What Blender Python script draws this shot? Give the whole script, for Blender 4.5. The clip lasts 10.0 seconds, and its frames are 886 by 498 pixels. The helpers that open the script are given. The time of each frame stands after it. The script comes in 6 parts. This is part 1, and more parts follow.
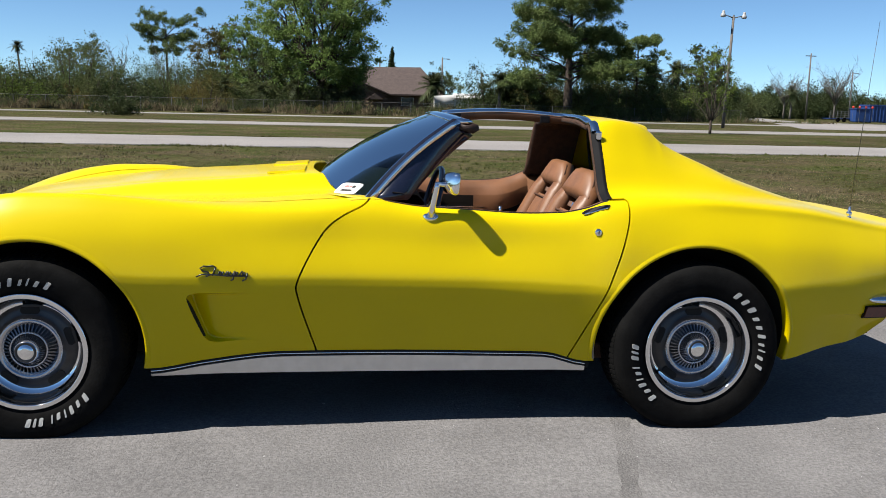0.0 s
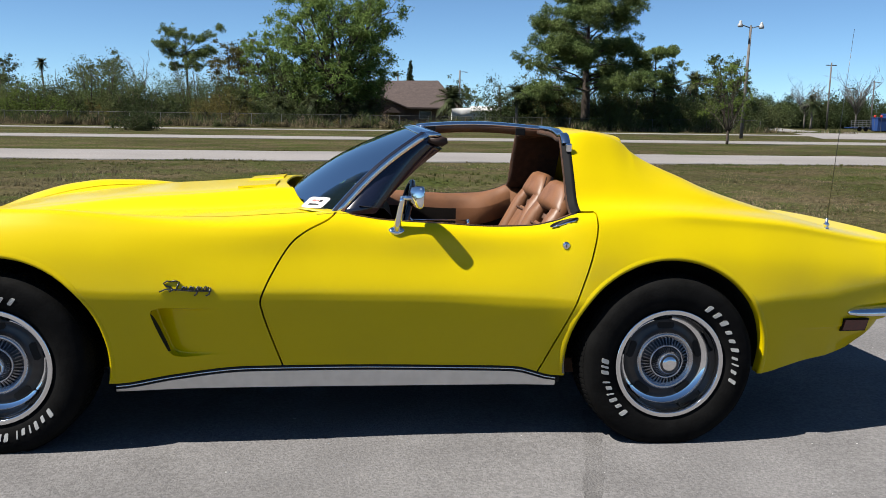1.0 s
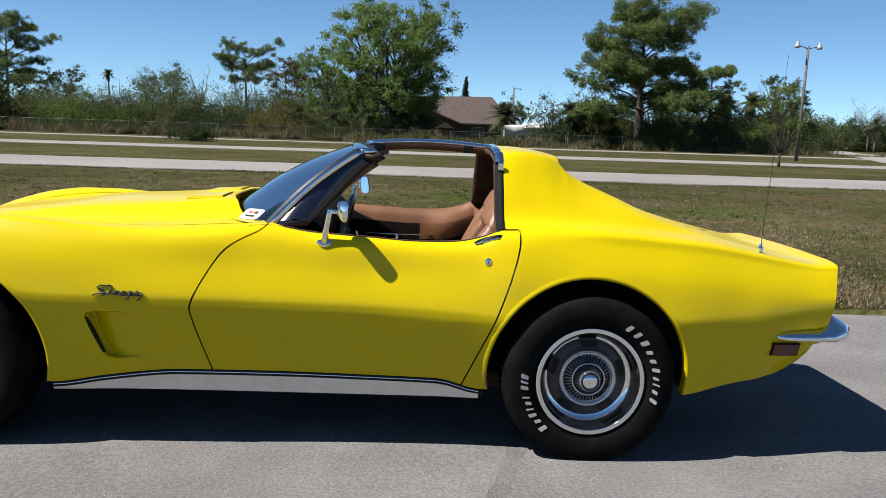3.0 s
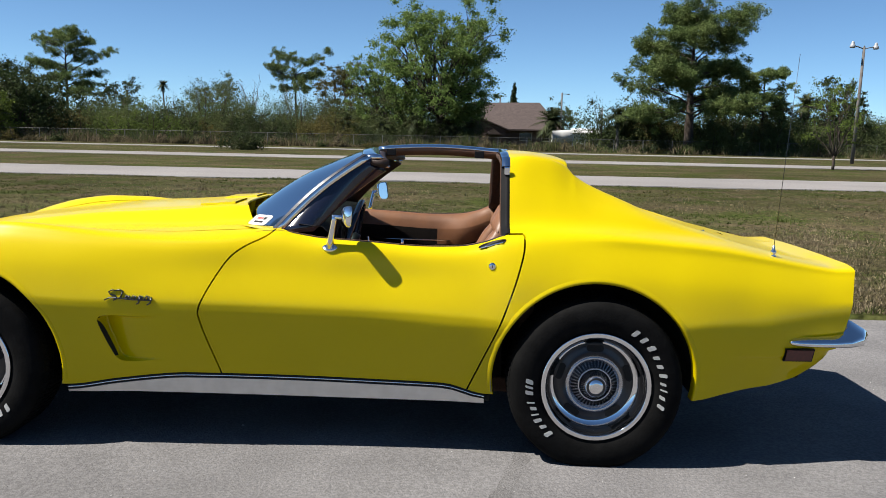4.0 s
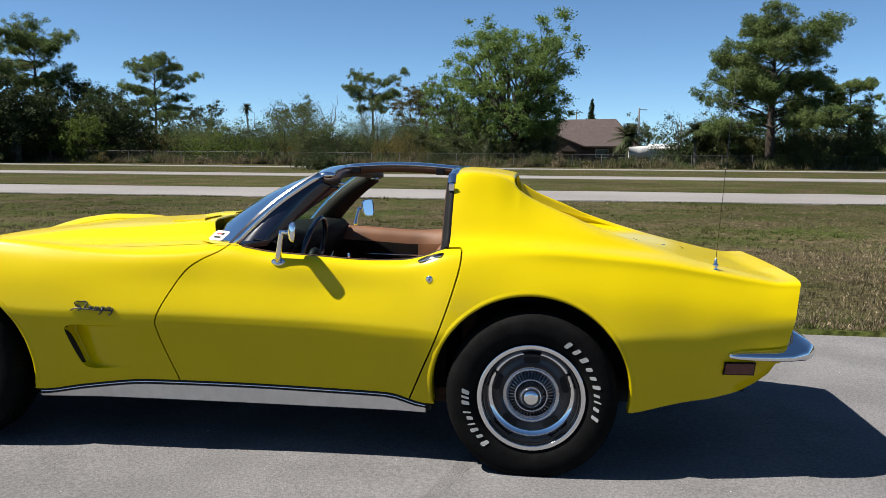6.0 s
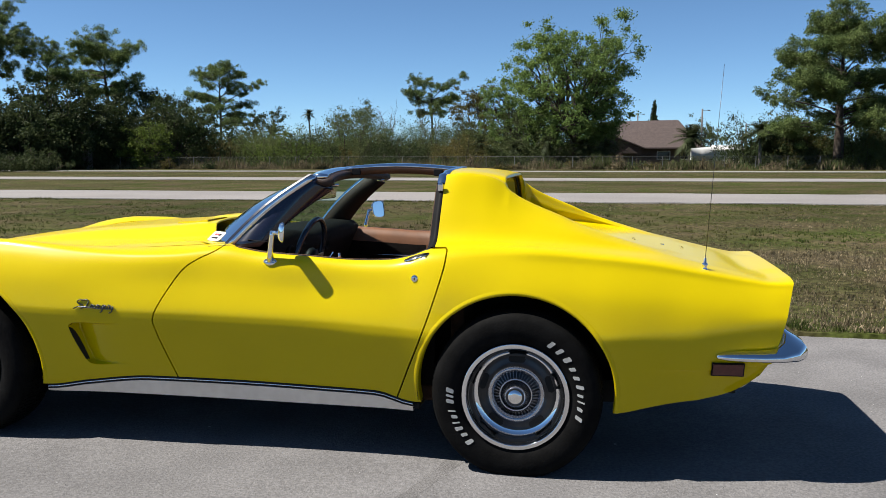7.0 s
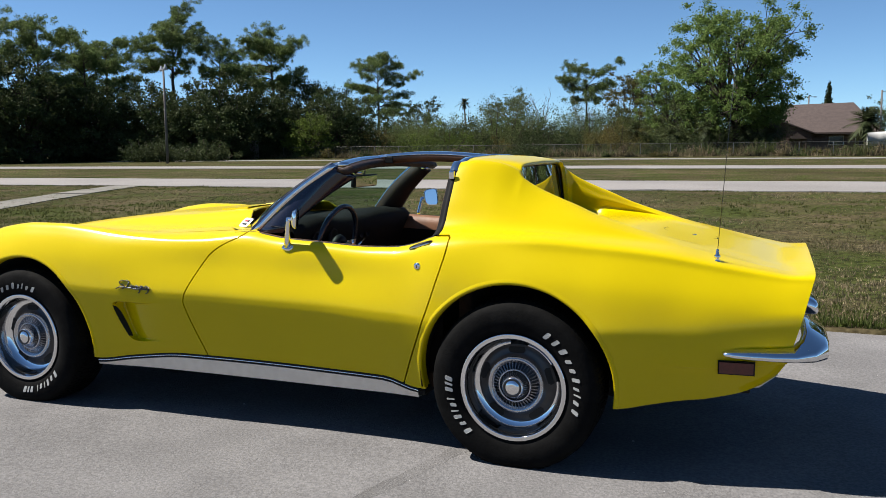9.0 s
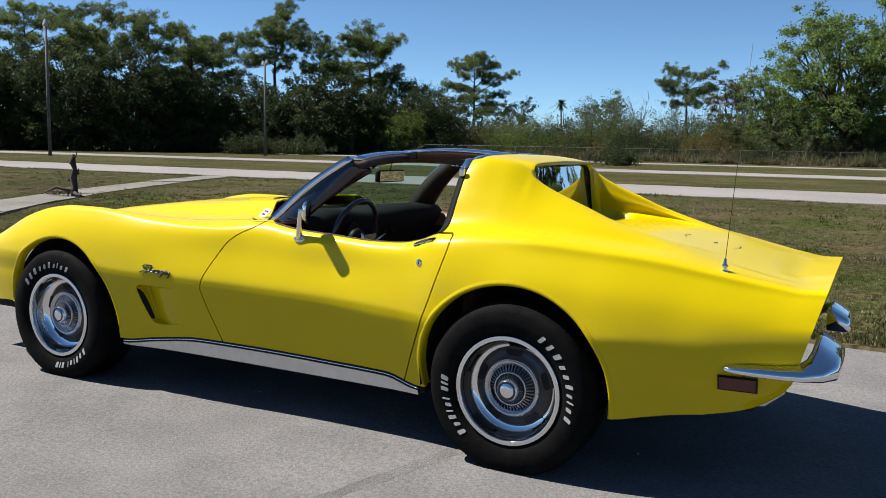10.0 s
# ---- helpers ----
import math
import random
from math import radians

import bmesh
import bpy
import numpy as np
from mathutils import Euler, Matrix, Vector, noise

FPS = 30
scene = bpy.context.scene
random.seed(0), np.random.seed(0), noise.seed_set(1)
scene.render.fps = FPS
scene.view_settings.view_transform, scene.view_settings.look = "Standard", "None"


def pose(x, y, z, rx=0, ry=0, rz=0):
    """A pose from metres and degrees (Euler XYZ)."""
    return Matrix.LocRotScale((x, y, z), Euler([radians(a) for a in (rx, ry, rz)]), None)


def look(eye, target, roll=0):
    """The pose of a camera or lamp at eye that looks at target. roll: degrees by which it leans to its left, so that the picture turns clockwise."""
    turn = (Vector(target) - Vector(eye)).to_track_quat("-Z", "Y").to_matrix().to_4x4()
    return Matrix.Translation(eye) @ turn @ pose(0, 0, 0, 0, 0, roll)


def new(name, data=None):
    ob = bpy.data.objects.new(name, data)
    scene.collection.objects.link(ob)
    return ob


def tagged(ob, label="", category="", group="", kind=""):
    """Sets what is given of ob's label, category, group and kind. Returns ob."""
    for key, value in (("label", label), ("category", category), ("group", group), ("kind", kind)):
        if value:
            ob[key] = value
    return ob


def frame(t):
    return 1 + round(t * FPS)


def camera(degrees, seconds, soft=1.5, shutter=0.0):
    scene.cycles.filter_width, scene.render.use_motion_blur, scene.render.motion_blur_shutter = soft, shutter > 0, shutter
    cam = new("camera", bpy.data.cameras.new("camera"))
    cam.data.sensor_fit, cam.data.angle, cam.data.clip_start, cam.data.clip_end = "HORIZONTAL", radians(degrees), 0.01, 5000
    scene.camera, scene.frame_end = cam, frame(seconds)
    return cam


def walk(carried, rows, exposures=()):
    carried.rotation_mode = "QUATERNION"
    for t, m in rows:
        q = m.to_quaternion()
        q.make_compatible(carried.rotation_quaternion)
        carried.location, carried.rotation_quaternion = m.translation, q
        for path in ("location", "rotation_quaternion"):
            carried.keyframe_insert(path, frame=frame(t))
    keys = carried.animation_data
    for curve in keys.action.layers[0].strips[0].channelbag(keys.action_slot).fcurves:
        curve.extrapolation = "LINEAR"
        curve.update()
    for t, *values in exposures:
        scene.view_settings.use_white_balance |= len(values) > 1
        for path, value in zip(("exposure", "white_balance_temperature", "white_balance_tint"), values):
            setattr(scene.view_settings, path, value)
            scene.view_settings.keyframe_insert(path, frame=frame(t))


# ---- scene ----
cam = camera(54.8, 10.0, soft=0.6)
PATH = [
    (0, (1.083, -3.861, 1.229), (1.334, -1.905, 0.896), 1.3),
    (0.5, (1.181, -3.883, 1.237), (1.408, -1.922, 0.914), 1.0),
    (1, (1.286, -3.863, 1.234), (1.491, -1.897, 0.929), 0.8),
    (1.5, (1.411, -3.865, 1.244), (1.597, -1.895, 0.953), 1.3),
    (2, (1.524, -3.901, 1.245), (1.695, -1.929, 0.965), 0.8),
    (2.5, (1.655, -3.967, 1.254), (1.787, -1.99, 0.978), 1.3),
    (4, (1.944, -3.997, 1.252), (1.91, -2.014, 0.992), 1.2),
    (4.5, (2.041, -3.997, 1.254), (1.943, -2.015, 1.003), 0.3),
    (5, (2.196, -4.037, 1.265), (2.059, -2.056, 1.029), 0.2),
    (5.5, (2.364, -4.086, 1.264), (2.187, -2.107, 1.039), 0.8),
    (7, (2.81, -4.064, 1.246), (2.449, -2.109, 1.033), -0.1),
    (7.5, (3.009, -4.081, 1.246), (2.539, -2.149, 1.024), 1.1),
    (8, (3.133, -4.051, 1.234), (2.594, -2.14, 0.992), 0.9),
    (8.5, (3.273, -3.975, 1.234), (2.654, -2.089, 0.989), 0.6),
    (9, (3.401, -3.896, 1.24), (2.691, -2.041, 1.002), -0.6),
    (9.5, (3.577, -3.8, 1.232), (2.759, -1.99, 0.998), 0.4),
    (10, (3.71, -3.717, 1.229), (2.805, -1.949, 0.989), 1.1),
]
walk(cam, [(t, look(eye, target, roll)) for t, eye, target, roll in PATH], exposures=[(0, 1.10)])

# ---- daylight ----
SUN_DIR = Vector((-0.70, -0.17, 1.0)).normalized()      # towards the sun
sun_data = bpy.data.lights.new("sun", "SUN")
sun_data.energy, sun_data.angle, sun_data.color = 5.0, radians(0.53), (1.0, 0.95, 0.87)
sun = new("sun", sun_data)
sun.matrix_world = look(SUN_DIR * 60, (0, 0, 0))
world = bpy.data.worlds.new("world")
scene.world = world
world.use_nodes = True
wn = world.node_tree.nodes
sky = wn.new("ShaderNodeTexSky")
sky.sky_type, sky.sun_disc = "NISHITA", False
sky.sun_elevation = math.asin(SUN_DIR.z)
sky.sun_rotation = math.atan2(SUN_DIR.x, SUN_DIR.y)
sky.air_density, sky.dust_density, sky.ozone_density = 0.52, 0.05, 0.40
deep = wn.new("ShaderNodeMix")
deep.data_type, deep.blend_type = "RGBA", "MULTIPLY"
deep.inputs[0].default_value = 1.0
deep.inputs[7].default_value = (0.78, 1.03, 1.17, 1)
wn["Background"].inputs[1].default_value = 0.055
world.node_tree.links.new(sky.outputs[0], deep.inputs[6])
world.node_tree.links.new(deep.outputs[2], wn["Background"].inputs[0])


# ---- materials ----
def mat(name, base, rough=0.6, metal=0.0, vary=0.0, scale=8.0, second=None, bump=0.0, bump_scale=60.0, coat=0.0, coat_rough=0.06, spec=0.5,
        per_object=0.0, per_island=0.0, coords="Object", fine=0.0, fine_scale=200.0, rough_vary=0.0, big_scale=0.7, big=0.0):
    """A procedural surface: base colour varied at two scales, fine relief and gloss."""
    m = bpy.data.materials.new(name)
    m.use_nodes = True
    nt = m.node_tree
    n, l = nt.nodes, nt.links
    p = n["Principled BSDF"]
    p.inputs["Base Color"].default_value = (*base, 1)
    p.inputs["Roughness"].default_value = rough
    p.inputs["Metallic"].default_value = metal
    p.inputs["Coat Weight"].default_value = coat
    p.inputs["Coat Roughness"].default_value = coat_rough
    p.inputs["Specular IOR Level"].default_value = spec
    tc = n.new("ShaderNodeTexCoord")
    col = None

    def noise_at(sc, detail=4.0):
        t = n.new("ShaderNodeTexNoise")
        t.inputs["Scale"].default_value, t.inputs["Detail"].default_value = sc, detail
        l.new(tc.outputs[coords], t.inputs["Vector"])
        return t

    def mix(fac, a, b, kind="MIX"):
        x = n.new("ShaderNodeMix")
        x.data_type, x.blend_type = "RGBA", kind
        for sock, v in ((x.inputs[0], fac), (x.inputs[6], a), (x.inputs[7], b)):
            if isinstance(v, (float, int)):
                sock.default_value = v
            elif isinstance(v, tuple):
                sock.default_value = (*v, 1)
            else:
                l.new(v, sock)
        return x.outputs[2]

    def ramp(src, lo, hi):
        r = n.new("ShaderNodeMapRange")
        r.inputs[1].default_value, r.inputs[2].default_value = lo, hi
        l.new(src, r.inputs[0])
        return r.outputs[0]

    if vary or second:
        t = noise_at(scale)
        f = ramp(t.outputs["Fac"], 0.38, 0.62)
        col = mix(f, base, second or tuple(c * (1 - vary) for c in base))
    if big:
        t = noise_at(big_scale, 3.0)
        f = ramp(t.outputs["Fac"], 0.35, 0.65)
        col = mix(f, col if col is not None else base, mix(1.0, col if col is not None else base, (1 - big,) * 3, "MULTIPLY"))
    if fine:
        t = noise_at(fine_scale, 2.0)
        f = ramp(t.outputs["Fac"], 0.35, 0.65)
        col = mix(f, mix(1.0, col if col is not None else base, (1 - fine,) * 3, "MULTIPLY"), mix(1.0, col if col is not None else base, (1 + fine,) * 3, "MULTIPLY"))
    for amount, node, socket in ((per_object, "ShaderNodeObjectInfo", "Random"), (per_island, "ShaderNodeNewGeometry", "Random Per Island")):
        if amount:
            g = n.new(node)
            r = n.new("ShaderNodeMapRange")
            r.inputs[3].default_value, r.inputs[4].default_value = 1 - amount, 1 + amount
            l.new(g.outputs[socket], r.inputs[0])
            hs = n.new("ShaderNodeHueSaturation")
            hs.inputs["Color"].default_value = (*base, 1)
            if col is not None:
                l.new(col, hs.inputs["Color"])
            l.new(r.outputs[0], hs.inputs["Value"])
            col = hs.outputs[0]
    if col is not None:
        l.new(col, p.inputs["Base Color"])
    if rough_vary:
        t = noise_at(scale * 2)
        r = n.new("ShaderNodeMapRange")
        r.inputs[3].default_value, r.inputs[4].default_value = max(0.02, rough - rough_vary), min(1, rough + rough_vary)
        l.new(t.outputs["Fac"], r.inputs[0])
        l.new(r.outputs[0], p.inputs["Roughness"])
    if bump:
        t = noise_at(bump_scale, 5.0)
        b = n.new("ShaderNodeBump")
        b.inputs["Strength"].default_value, b.inputs["Distance"].default_value = min(1, bump), 0.01
        l.new(t.outputs["Fac"], b.inputs["Height"])
        l.new(b.outputs[0], p.inputs["Normal"])
    return m


def leaf_mat(name, base, second, glow=0.25, var=0.35):
    """Foliage: colour shifts leaf by leaf, some light passes through."""
    m = mat(name, base, 0.62, second=second, scale=0.35, per_island=var, per_object=0.12, spec=0.1)
    n, l = m.node_tree.nodes, m.node_tree.links
    p = n["Principled BSDF"]
    tr = n.new("ShaderNodeBsdfTranslucent")
    src = p.inputs["Base Color"].links[0].from_socket
    l.new(src, tr.inputs["Color"])
    mx = n.new("ShaderNodeMixShader")
    mx.inputs[0].default_value = glow
    l.new(p.outputs[0], mx.inputs[1])
    l.new(tr.outputs[0], mx.inputs[2])
    l.new(mx.outputs[0], n["Material Output"].inputs[0])
    return m


def glass_mat(name, tint, ior=1.5):
    m = bpy.data.materials.new(name)
    m.use_nodes = True
    n, l = m.node_tree.nodes, m.node_tree.links
    n.remove(n["Principled BSDF"])
    tr, gl, fr, mx = (n.new("ShaderNode" + k) for k in ("BsdfTransparent", "BsdfGlossy", "Fresnel", "MixShader"))
    tr.inputs[0].default_value = (*tint, 1)
    gl.inputs["Roughness"].default_value = 0.01
    fr.inputs[0].default_value = ior
    l.new(fr.outputs[0], mx.inputs[0])
    l.new(tr.outputs[0], mx.inputs[1])
    l.new(gl.outputs[0], mx.inputs[2])
    l.new(mx.outputs[0], n["Material Output"].inputs[0])
    return m


PAINT = mat("yellow_paint", (0.500, 0.382, 0.0), 0.34, coat=0.42, coat_rough=0.10, spec=0.06, vary=0.03, scale=3, bump=0.008, bump_scale=7)
CHROME = mat("chrome", (0.74, 0.75, 0.77), 0.06, 1.0, rough_vary=0.03, scale=20)
DULL_METAL = mat("brushed_alloy", (0.62, 0.62, 0.61), 0.34, 1.0, vary=0.1, scale=30)
GREYMETAL = mat("dull_grey_metal", (0.46, 0.46, 0.48), 0.24, 1.0, vary=0.15, scale=30)
SATIN = mat("satin_aluminium", (0.66, 0.65, 0.63), 0.42, 0.85, vary=0.08, scale=20)
ARGENT = mat("dark_argent_paint", (0.055, 0.055, 0.058), 0.32, 0.85, vary=0.15, scale=25)
BLACK = mat("black_trim", (0.006, 0.006, 0.007), 0.55, spec=0.2, vary=0.3, scale=30)
PILLARBLACK = mat("glossy_blue_black_paint", (0.008, 0.010, 0.022), 0.16, coat=0.5, vary=0.2, scale=12)
SEALBLACK = mat("window_rubber", (0.004, 0.004, 0.005), 0.7, spec=0.12, vary=0.3, scale=30)
UNDER = mat("underbody_black", (0.006, 0.006, 0.006), 0.9, vary=0.4, scale=10)
RUBBER = mat("tyre_rubber", (0.006, 0.006, 0.006), 0.8, spec=0.05, vary=0.35, scale=14, bump=0.15, bump_scale=120, rough_vary=0.1)
WHITE = mat("raised_white", (0.3844, 0.3844, 0.372), 0.6, vary=0.15, scale=40)
LEATHER = mat("saddle_leather", (0.1674, 0.0732, 0.0322), 0.5, vary=0.25, scale=9, bump=0.07, bump_scale=260, rough_vary=0.08)
CARPET = mat("brown_carpet", (0.062, 0.026, 0.0112), 0.95, vary=0.35, scale=30, bump=0.8, bump_scale=400)
DARKTRIM = mat("dark_vinyl_and_shade", (0.008, 0.006, 0.005), 0.8, spec=0.15, vary=0.3, scale=12, bump=0.3, bump_scale=260)
STITCH = mat("seam_thread", (0.062, 0.0217, 0.0074), 0.8, vary=0.2, scale=50)
GLASS = glass_mat("tinted_glass", (0.52, 0.70, 0.66), 1.13)
REARGLASS = glass_mat("rear_glass", (0.30, 0.36, 0.36), 1.10)
MIRROR = mat("mirror_glass", (0.85, 0.87, 0.88), 0.015, 1.0, vary=0.03, scale=8)
RED_LENS = mat("red_marker_lens", (0.085, 0.012, 0.010), 0.45, vary=0.25, scale=60, coat=0.12)
ASPHALT = mat("worn_asphalt", (0.160, 0.155, 0.156), 0.9, spec=0.08, second=(0.132, 0.128, 0.129), scale=2.2, fine=0.17, fine_scale=70, bump=0.5, bump_scale=110, big=0.14, big_scale=0.35)
ROADMAT = mat("pale_road", (0.215, 0.203, 0.197), 0.9, spec=0.1, second=(0.185, 0.175, 0.170), scale=0.25, fine=0.12, fine_scale=20, big=0.12, big_scale=0.05)
GRASSGROUND = mat("dry_lawn", (0.038, 0.046, 0.012), 0.95, spec=0.03, second=(0.068, 0.055, 0.030), scale=0.6, fine=0.55, fine_scale=12, bump=1.0, bump_scale=30, big=0.35, big_scale=0.16)
BLADE = leaf_mat("grass_blades", (0.055, 0.076, 0.017), (0.080, 0.076, 0.028), 0.35, 0.45)
STRAW = leaf_mat("dry_straw", (0.165, 0.132, 0.082), (0.105, 0.090, 0.048), 0.28, 0.45)
THATCH = leaf_mat("pale_thatch", (0.27, 0.215, 0.14), (0.18, 0.145, 0.09), 0.2, 0.4)
OAKLEAF = leaf_mat("spring_leaves", (0.145, 0.205, 0.055), (0.105, 0.160, 0.042), 0.45)
PINELEAF = leaf_mat("pine_needles", (0.092, 0.132, 0.042), (0.114, 0.148, 0.050), 0.36)
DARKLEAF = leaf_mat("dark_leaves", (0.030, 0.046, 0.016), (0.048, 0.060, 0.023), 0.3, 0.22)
SHRUBLEAF = leaf_mat("shrub_leaves", (0.0744, 0.1004, 0.0335), (0.092, 0.104, 0.042), 0.4, 0.2)
LIGHTLEAF = leaf_mat("light_green_leaves", (0.1054, 0.1457, 0.0279), (0.0806, 0.1116, 0.0248), 0.4)
OLIVELEAF = leaf_mat("olive_brown_leaves", (0.118, 0.096, 0.030), (0.078, 0.078, 0.026), 0.38)
PALMLEAF = leaf_mat("palm_fronds", (0.0363, 0.0484, 0.0202), (0.0564, 0.0605, 0.0282), 0.2)
BROWNTRIM = mat("brown_pillar_trim", (0.0279, 0.0124, 0.0074), 0.6, vary=0.25, scale=12, bump=0.3, bump_scale=260)
BARK = mat("bark", (0.0558, 0.0403, 0.0298), 0.95, vary=0.5, scale=3, bump=1.0, bump_scale=12)
GREYBARK = mat("pale_bark", (0.124, 0.1116, 0.0992), 0.95, vary=0.4, scale=4, bump=0.8, bump_scale=14)
POLEMAT = mat("weathered_pole", (0.124, 0.1116, 0.1023), 0.85, vary=0.3, scale=3, bump=0.4, bump_scale=20)
GALV = mat("galvanised_steel", (0.1612, 0.1643, 0.1612), 0.55, 0.5, vary=0.2, scale=6)
LAMPGREY = mat("pale_grey_enamel", (0.30, 0.31, 0.32), 0.5, vary=0.2, scale=6)
WIRE = mat("fence_wire", (0.0806, 0.0806, 0.0775), 0.6, 0.4, vary=0.2, scale=3)
ROOFMAT = mat("brown_shingles", (0.062, 0.0446, 0.0409), 0.9, vary=0.2, scale=2.5, fine=0.2, fine_scale=9, bump=0.4, bump_scale=10)
STUCCO = mat("tan_stucco", (0.093, 0.0651, 0.0546), 0.9, vary=0.12, scale=1.5, bump=0.3, bump_scale=30)
WHITEPAINT = mat("white_siding", (0.4464, 0.4464, 0.434), 0.6, vary=0.1, scale=2)
BLUEPAINT = mat("blue_container_paint", (0.0124, 0.0434, 0.1612), 0.5, vary=0.2, scale=1.5)
DARKGLASS = mat("dark_window", (0.02, 0.022, 0.025), 0.1, vary=0.2, scale=2)
REDPAINT = mat("red_paint", (0.5, 0.03, 0.02), 0.5, vary=0.1, scale=20)
CONCRETE = mat("old_concrete", (0.165, 0.157, 0.142), 0.92, spec=0.1, second=(0.128, 0.123, 0.108), scale=0.8, fine=0.15, fine_scale=30, bump=0.4, bump_scale=40)


# ---- mesh helpers ----
def mesh_ob(name, verts, faces, material, parent=None, label="", smooth=False, kind=""):
    me = bpy.data.meshes.new(name)
    if isinstance(faces, np.ndarray):
        me.vertices.add(len(verts))
        me.vertices.foreach_set("co", np.asarray(verts, np.float32).ravel())
        me.loops.add(faces.size)
        me.loops.foreach_set("vertex_index", faces.astype(np.int32).ravel())
        me.polygons.add(len(faces))
        me.polygons.foreach_set("loop_start", np.arange(0, faces.size, faces.shape[1], dtype=np.int32))
        me.update(calc_edges=True)
    else:
        me.from_pydata([tuple(map(float, v)) for v in verts], [], [tuple(map(int, f)) for f in faces])
    me.materials.append(material)
    if smooth:
        me.polygons.foreach_set("use_smooth", [True] * len(me.polygons))
    me.update()
    ob = new(name, me)
    if parent is not None:
        ob.parent = parent
    return tagged(ob, label, kind=kind)


def part(name, bm, material, parent, label="", smooth=False):
    me = bpy.data.meshes.new(name)
    bm.normal_update()
    bm.to_mesh(me)
    bm.free()
    me.materials.append(material)
    if smooth:
        me.polygons.foreach_set("use_smooth", [True] * len(me.polygons))
    ob = new(name, me)
    if parent is not None:
        ob.parent = parent
    return tagged(ob, label)


def thing(name, label, category, m=None, group="", kind=""):
    ob = new(name, None)
    ob.empty_display_size = 0.2
    if m is not None:
        ob.matrix_world = m
    return tagged(ob, label, category, group, kind)


def box(bm, lo, hi, bevel=0.0, m=None):
    """A box between two corners, its edges rounded."""
    lo, hi = Vector(lo), Vector(hi)
    r = bmesh.ops.create_cube(bm, size=1.0, matrix=Matrix.Translation((lo + hi) / 2) @ Matrix.Diagonal((*(hi - lo), 1)))
    vs = r["verts"]
    if bevel:
        es = list({e for v in vs for e in v.link_edges})
        b = bmesh.ops.bevel(bm, geom=es, offset=bevel, segments=2, affect="EDGES", profile=0.6)
        vs = list({v for f in b["faces"] for v in f.verts} | {v for v in vs if v.is_valid})
    if m is not None:
        bmesh.ops.transform(bm, matrix=m, verts=vs)
    return vs


def tube(points, radii, sides=8, caps=True):
    """Vertices and faces of a tapered tube along points."""
    pts = [Vector(p) for p in points]
    verts, faces = [], []
    side = None
    for i, p in enumerate(pts):
        d = (pts[min(i + 1, len(pts) - 1)] - pts[max(i - 1, 0)]).normalized()
        if side is None:
            side = d.orthogonal().normalized()
        side = (side - d * side.dot(d)).normalized()
        up = d.cross(side)
        r = radii[i] if hasattr(radii, "__len__") else radii
        for k in range(sides):
            a = 2 * math.pi * k / sides
            verts.append(p + (side * math.cos(a) + up * math.sin(a)) * r)
    for i in range(len(pts) - 1):
        for k in range(sides):
            a, b = i * sides + k, i * sides + (k + 1) % sides
            faces.append((a, b, b + sides, a + sides))
    if caps:
        faces.append(tuple(range(sides))[::-1])
        faces.append(tuple((len(pts) - 1) * sides + k for k in range(sides)))
    return verts, faces


def merge(chunks):
    verts, faces = [], []
    for v, f in chunks:
        o = len(verts)
        verts.extend(v)
        faces.extend([tuple(i + o for i in q) for q in f])
    return verts, faces


def lathe(profile, steps=64, axis="y", centre=(0, 0, 0), a0=0.0, a1=2 * math.pi):
    """A surface of turning: profile rows are (radius, along)."""
    full = abs(a1 - a0 - 2 * math.pi) < 1e-6
    n = steps if full else steps + 1
    verts, faces = [], []
    for k in range(n):
        a = a0 + (a1 - a0) * k / steps
        for r, s in profile:
            c, d = r * math.cos(a), r * math.sin(a)
            p = (c, s, d) if axis == "y" else (c, d, s)
            verts.append((p[0] + centre[0], p[1] + centre[1], p[2] + centre[2]))
    m = len(profile)
    for k in range(steps):
        b = (k + 1) % n
        for i in range(m - 1):
            faces.append((k * m + i, k * m + i + 1, b * m + i + 1, b * m + i))
    return verts, faces


def spline(rows, per=8, closed=False):
    """Catmull-Rom through rows of numbers."""
    p = np.array(rows, float)
    n = len(p)
    if closed:
        q = np.concatenate([p[-1:], p, p[:2]])
        spans = n
    else:
        q = np.concatenate([2 * p[:1] - p[1:2], p, 2 * p[-1:] - p[-2:-1]])
        spans = n - 1
    out = []
    for i in range(spans):
        a, b, c, d = q[i:i + 4]
        for k in range(per):
            t = k / per
            out.append(0.5 * (2 * b + (c - a) * t + (2 * a - 5 * b + 4 * c - d) * t * t + (3 * b - a - 3 * c + d) * t ** 3))
    if not closed:
        out.append(p[-1])
    return np.array(out)


def smooth_at(x, keys):
    """Monotone-looking cubic through (x, value) keys."""
    k = np.array(keys, float)
    xs, ys = k[:, 0], k[:, 1]
    d = np.diff(ys) / np.diff(xs)
    m = np.zeros(len(xs))
    m[1:-1] = np.where(d[:-1] * d[1:] > 0, 2 * d[:-1] * d[1:] / (d[:-1] + d[1:] + 1e-12), 0)
    m[0], m[-1] = d[0], d[-1]
    x = np.clip(x, xs[0], xs[-1])
    i = np.clip(np.searchsorted(xs, x) - 1, 0, len(xs) - 2)
    h = xs[i + 1] - xs[i]
    t = (x - xs[i]) / h
    return (2 * t ** 3 - 3 * t ** 2 + 1) * ys[i] + (t ** 3 - 2 * t ** 2 + t) * h * m[i] + (3 * t ** 2 - 2 * t ** 3) * ys[i + 1] + (t ** 3 - t ** 2) * h * m[i + 1]


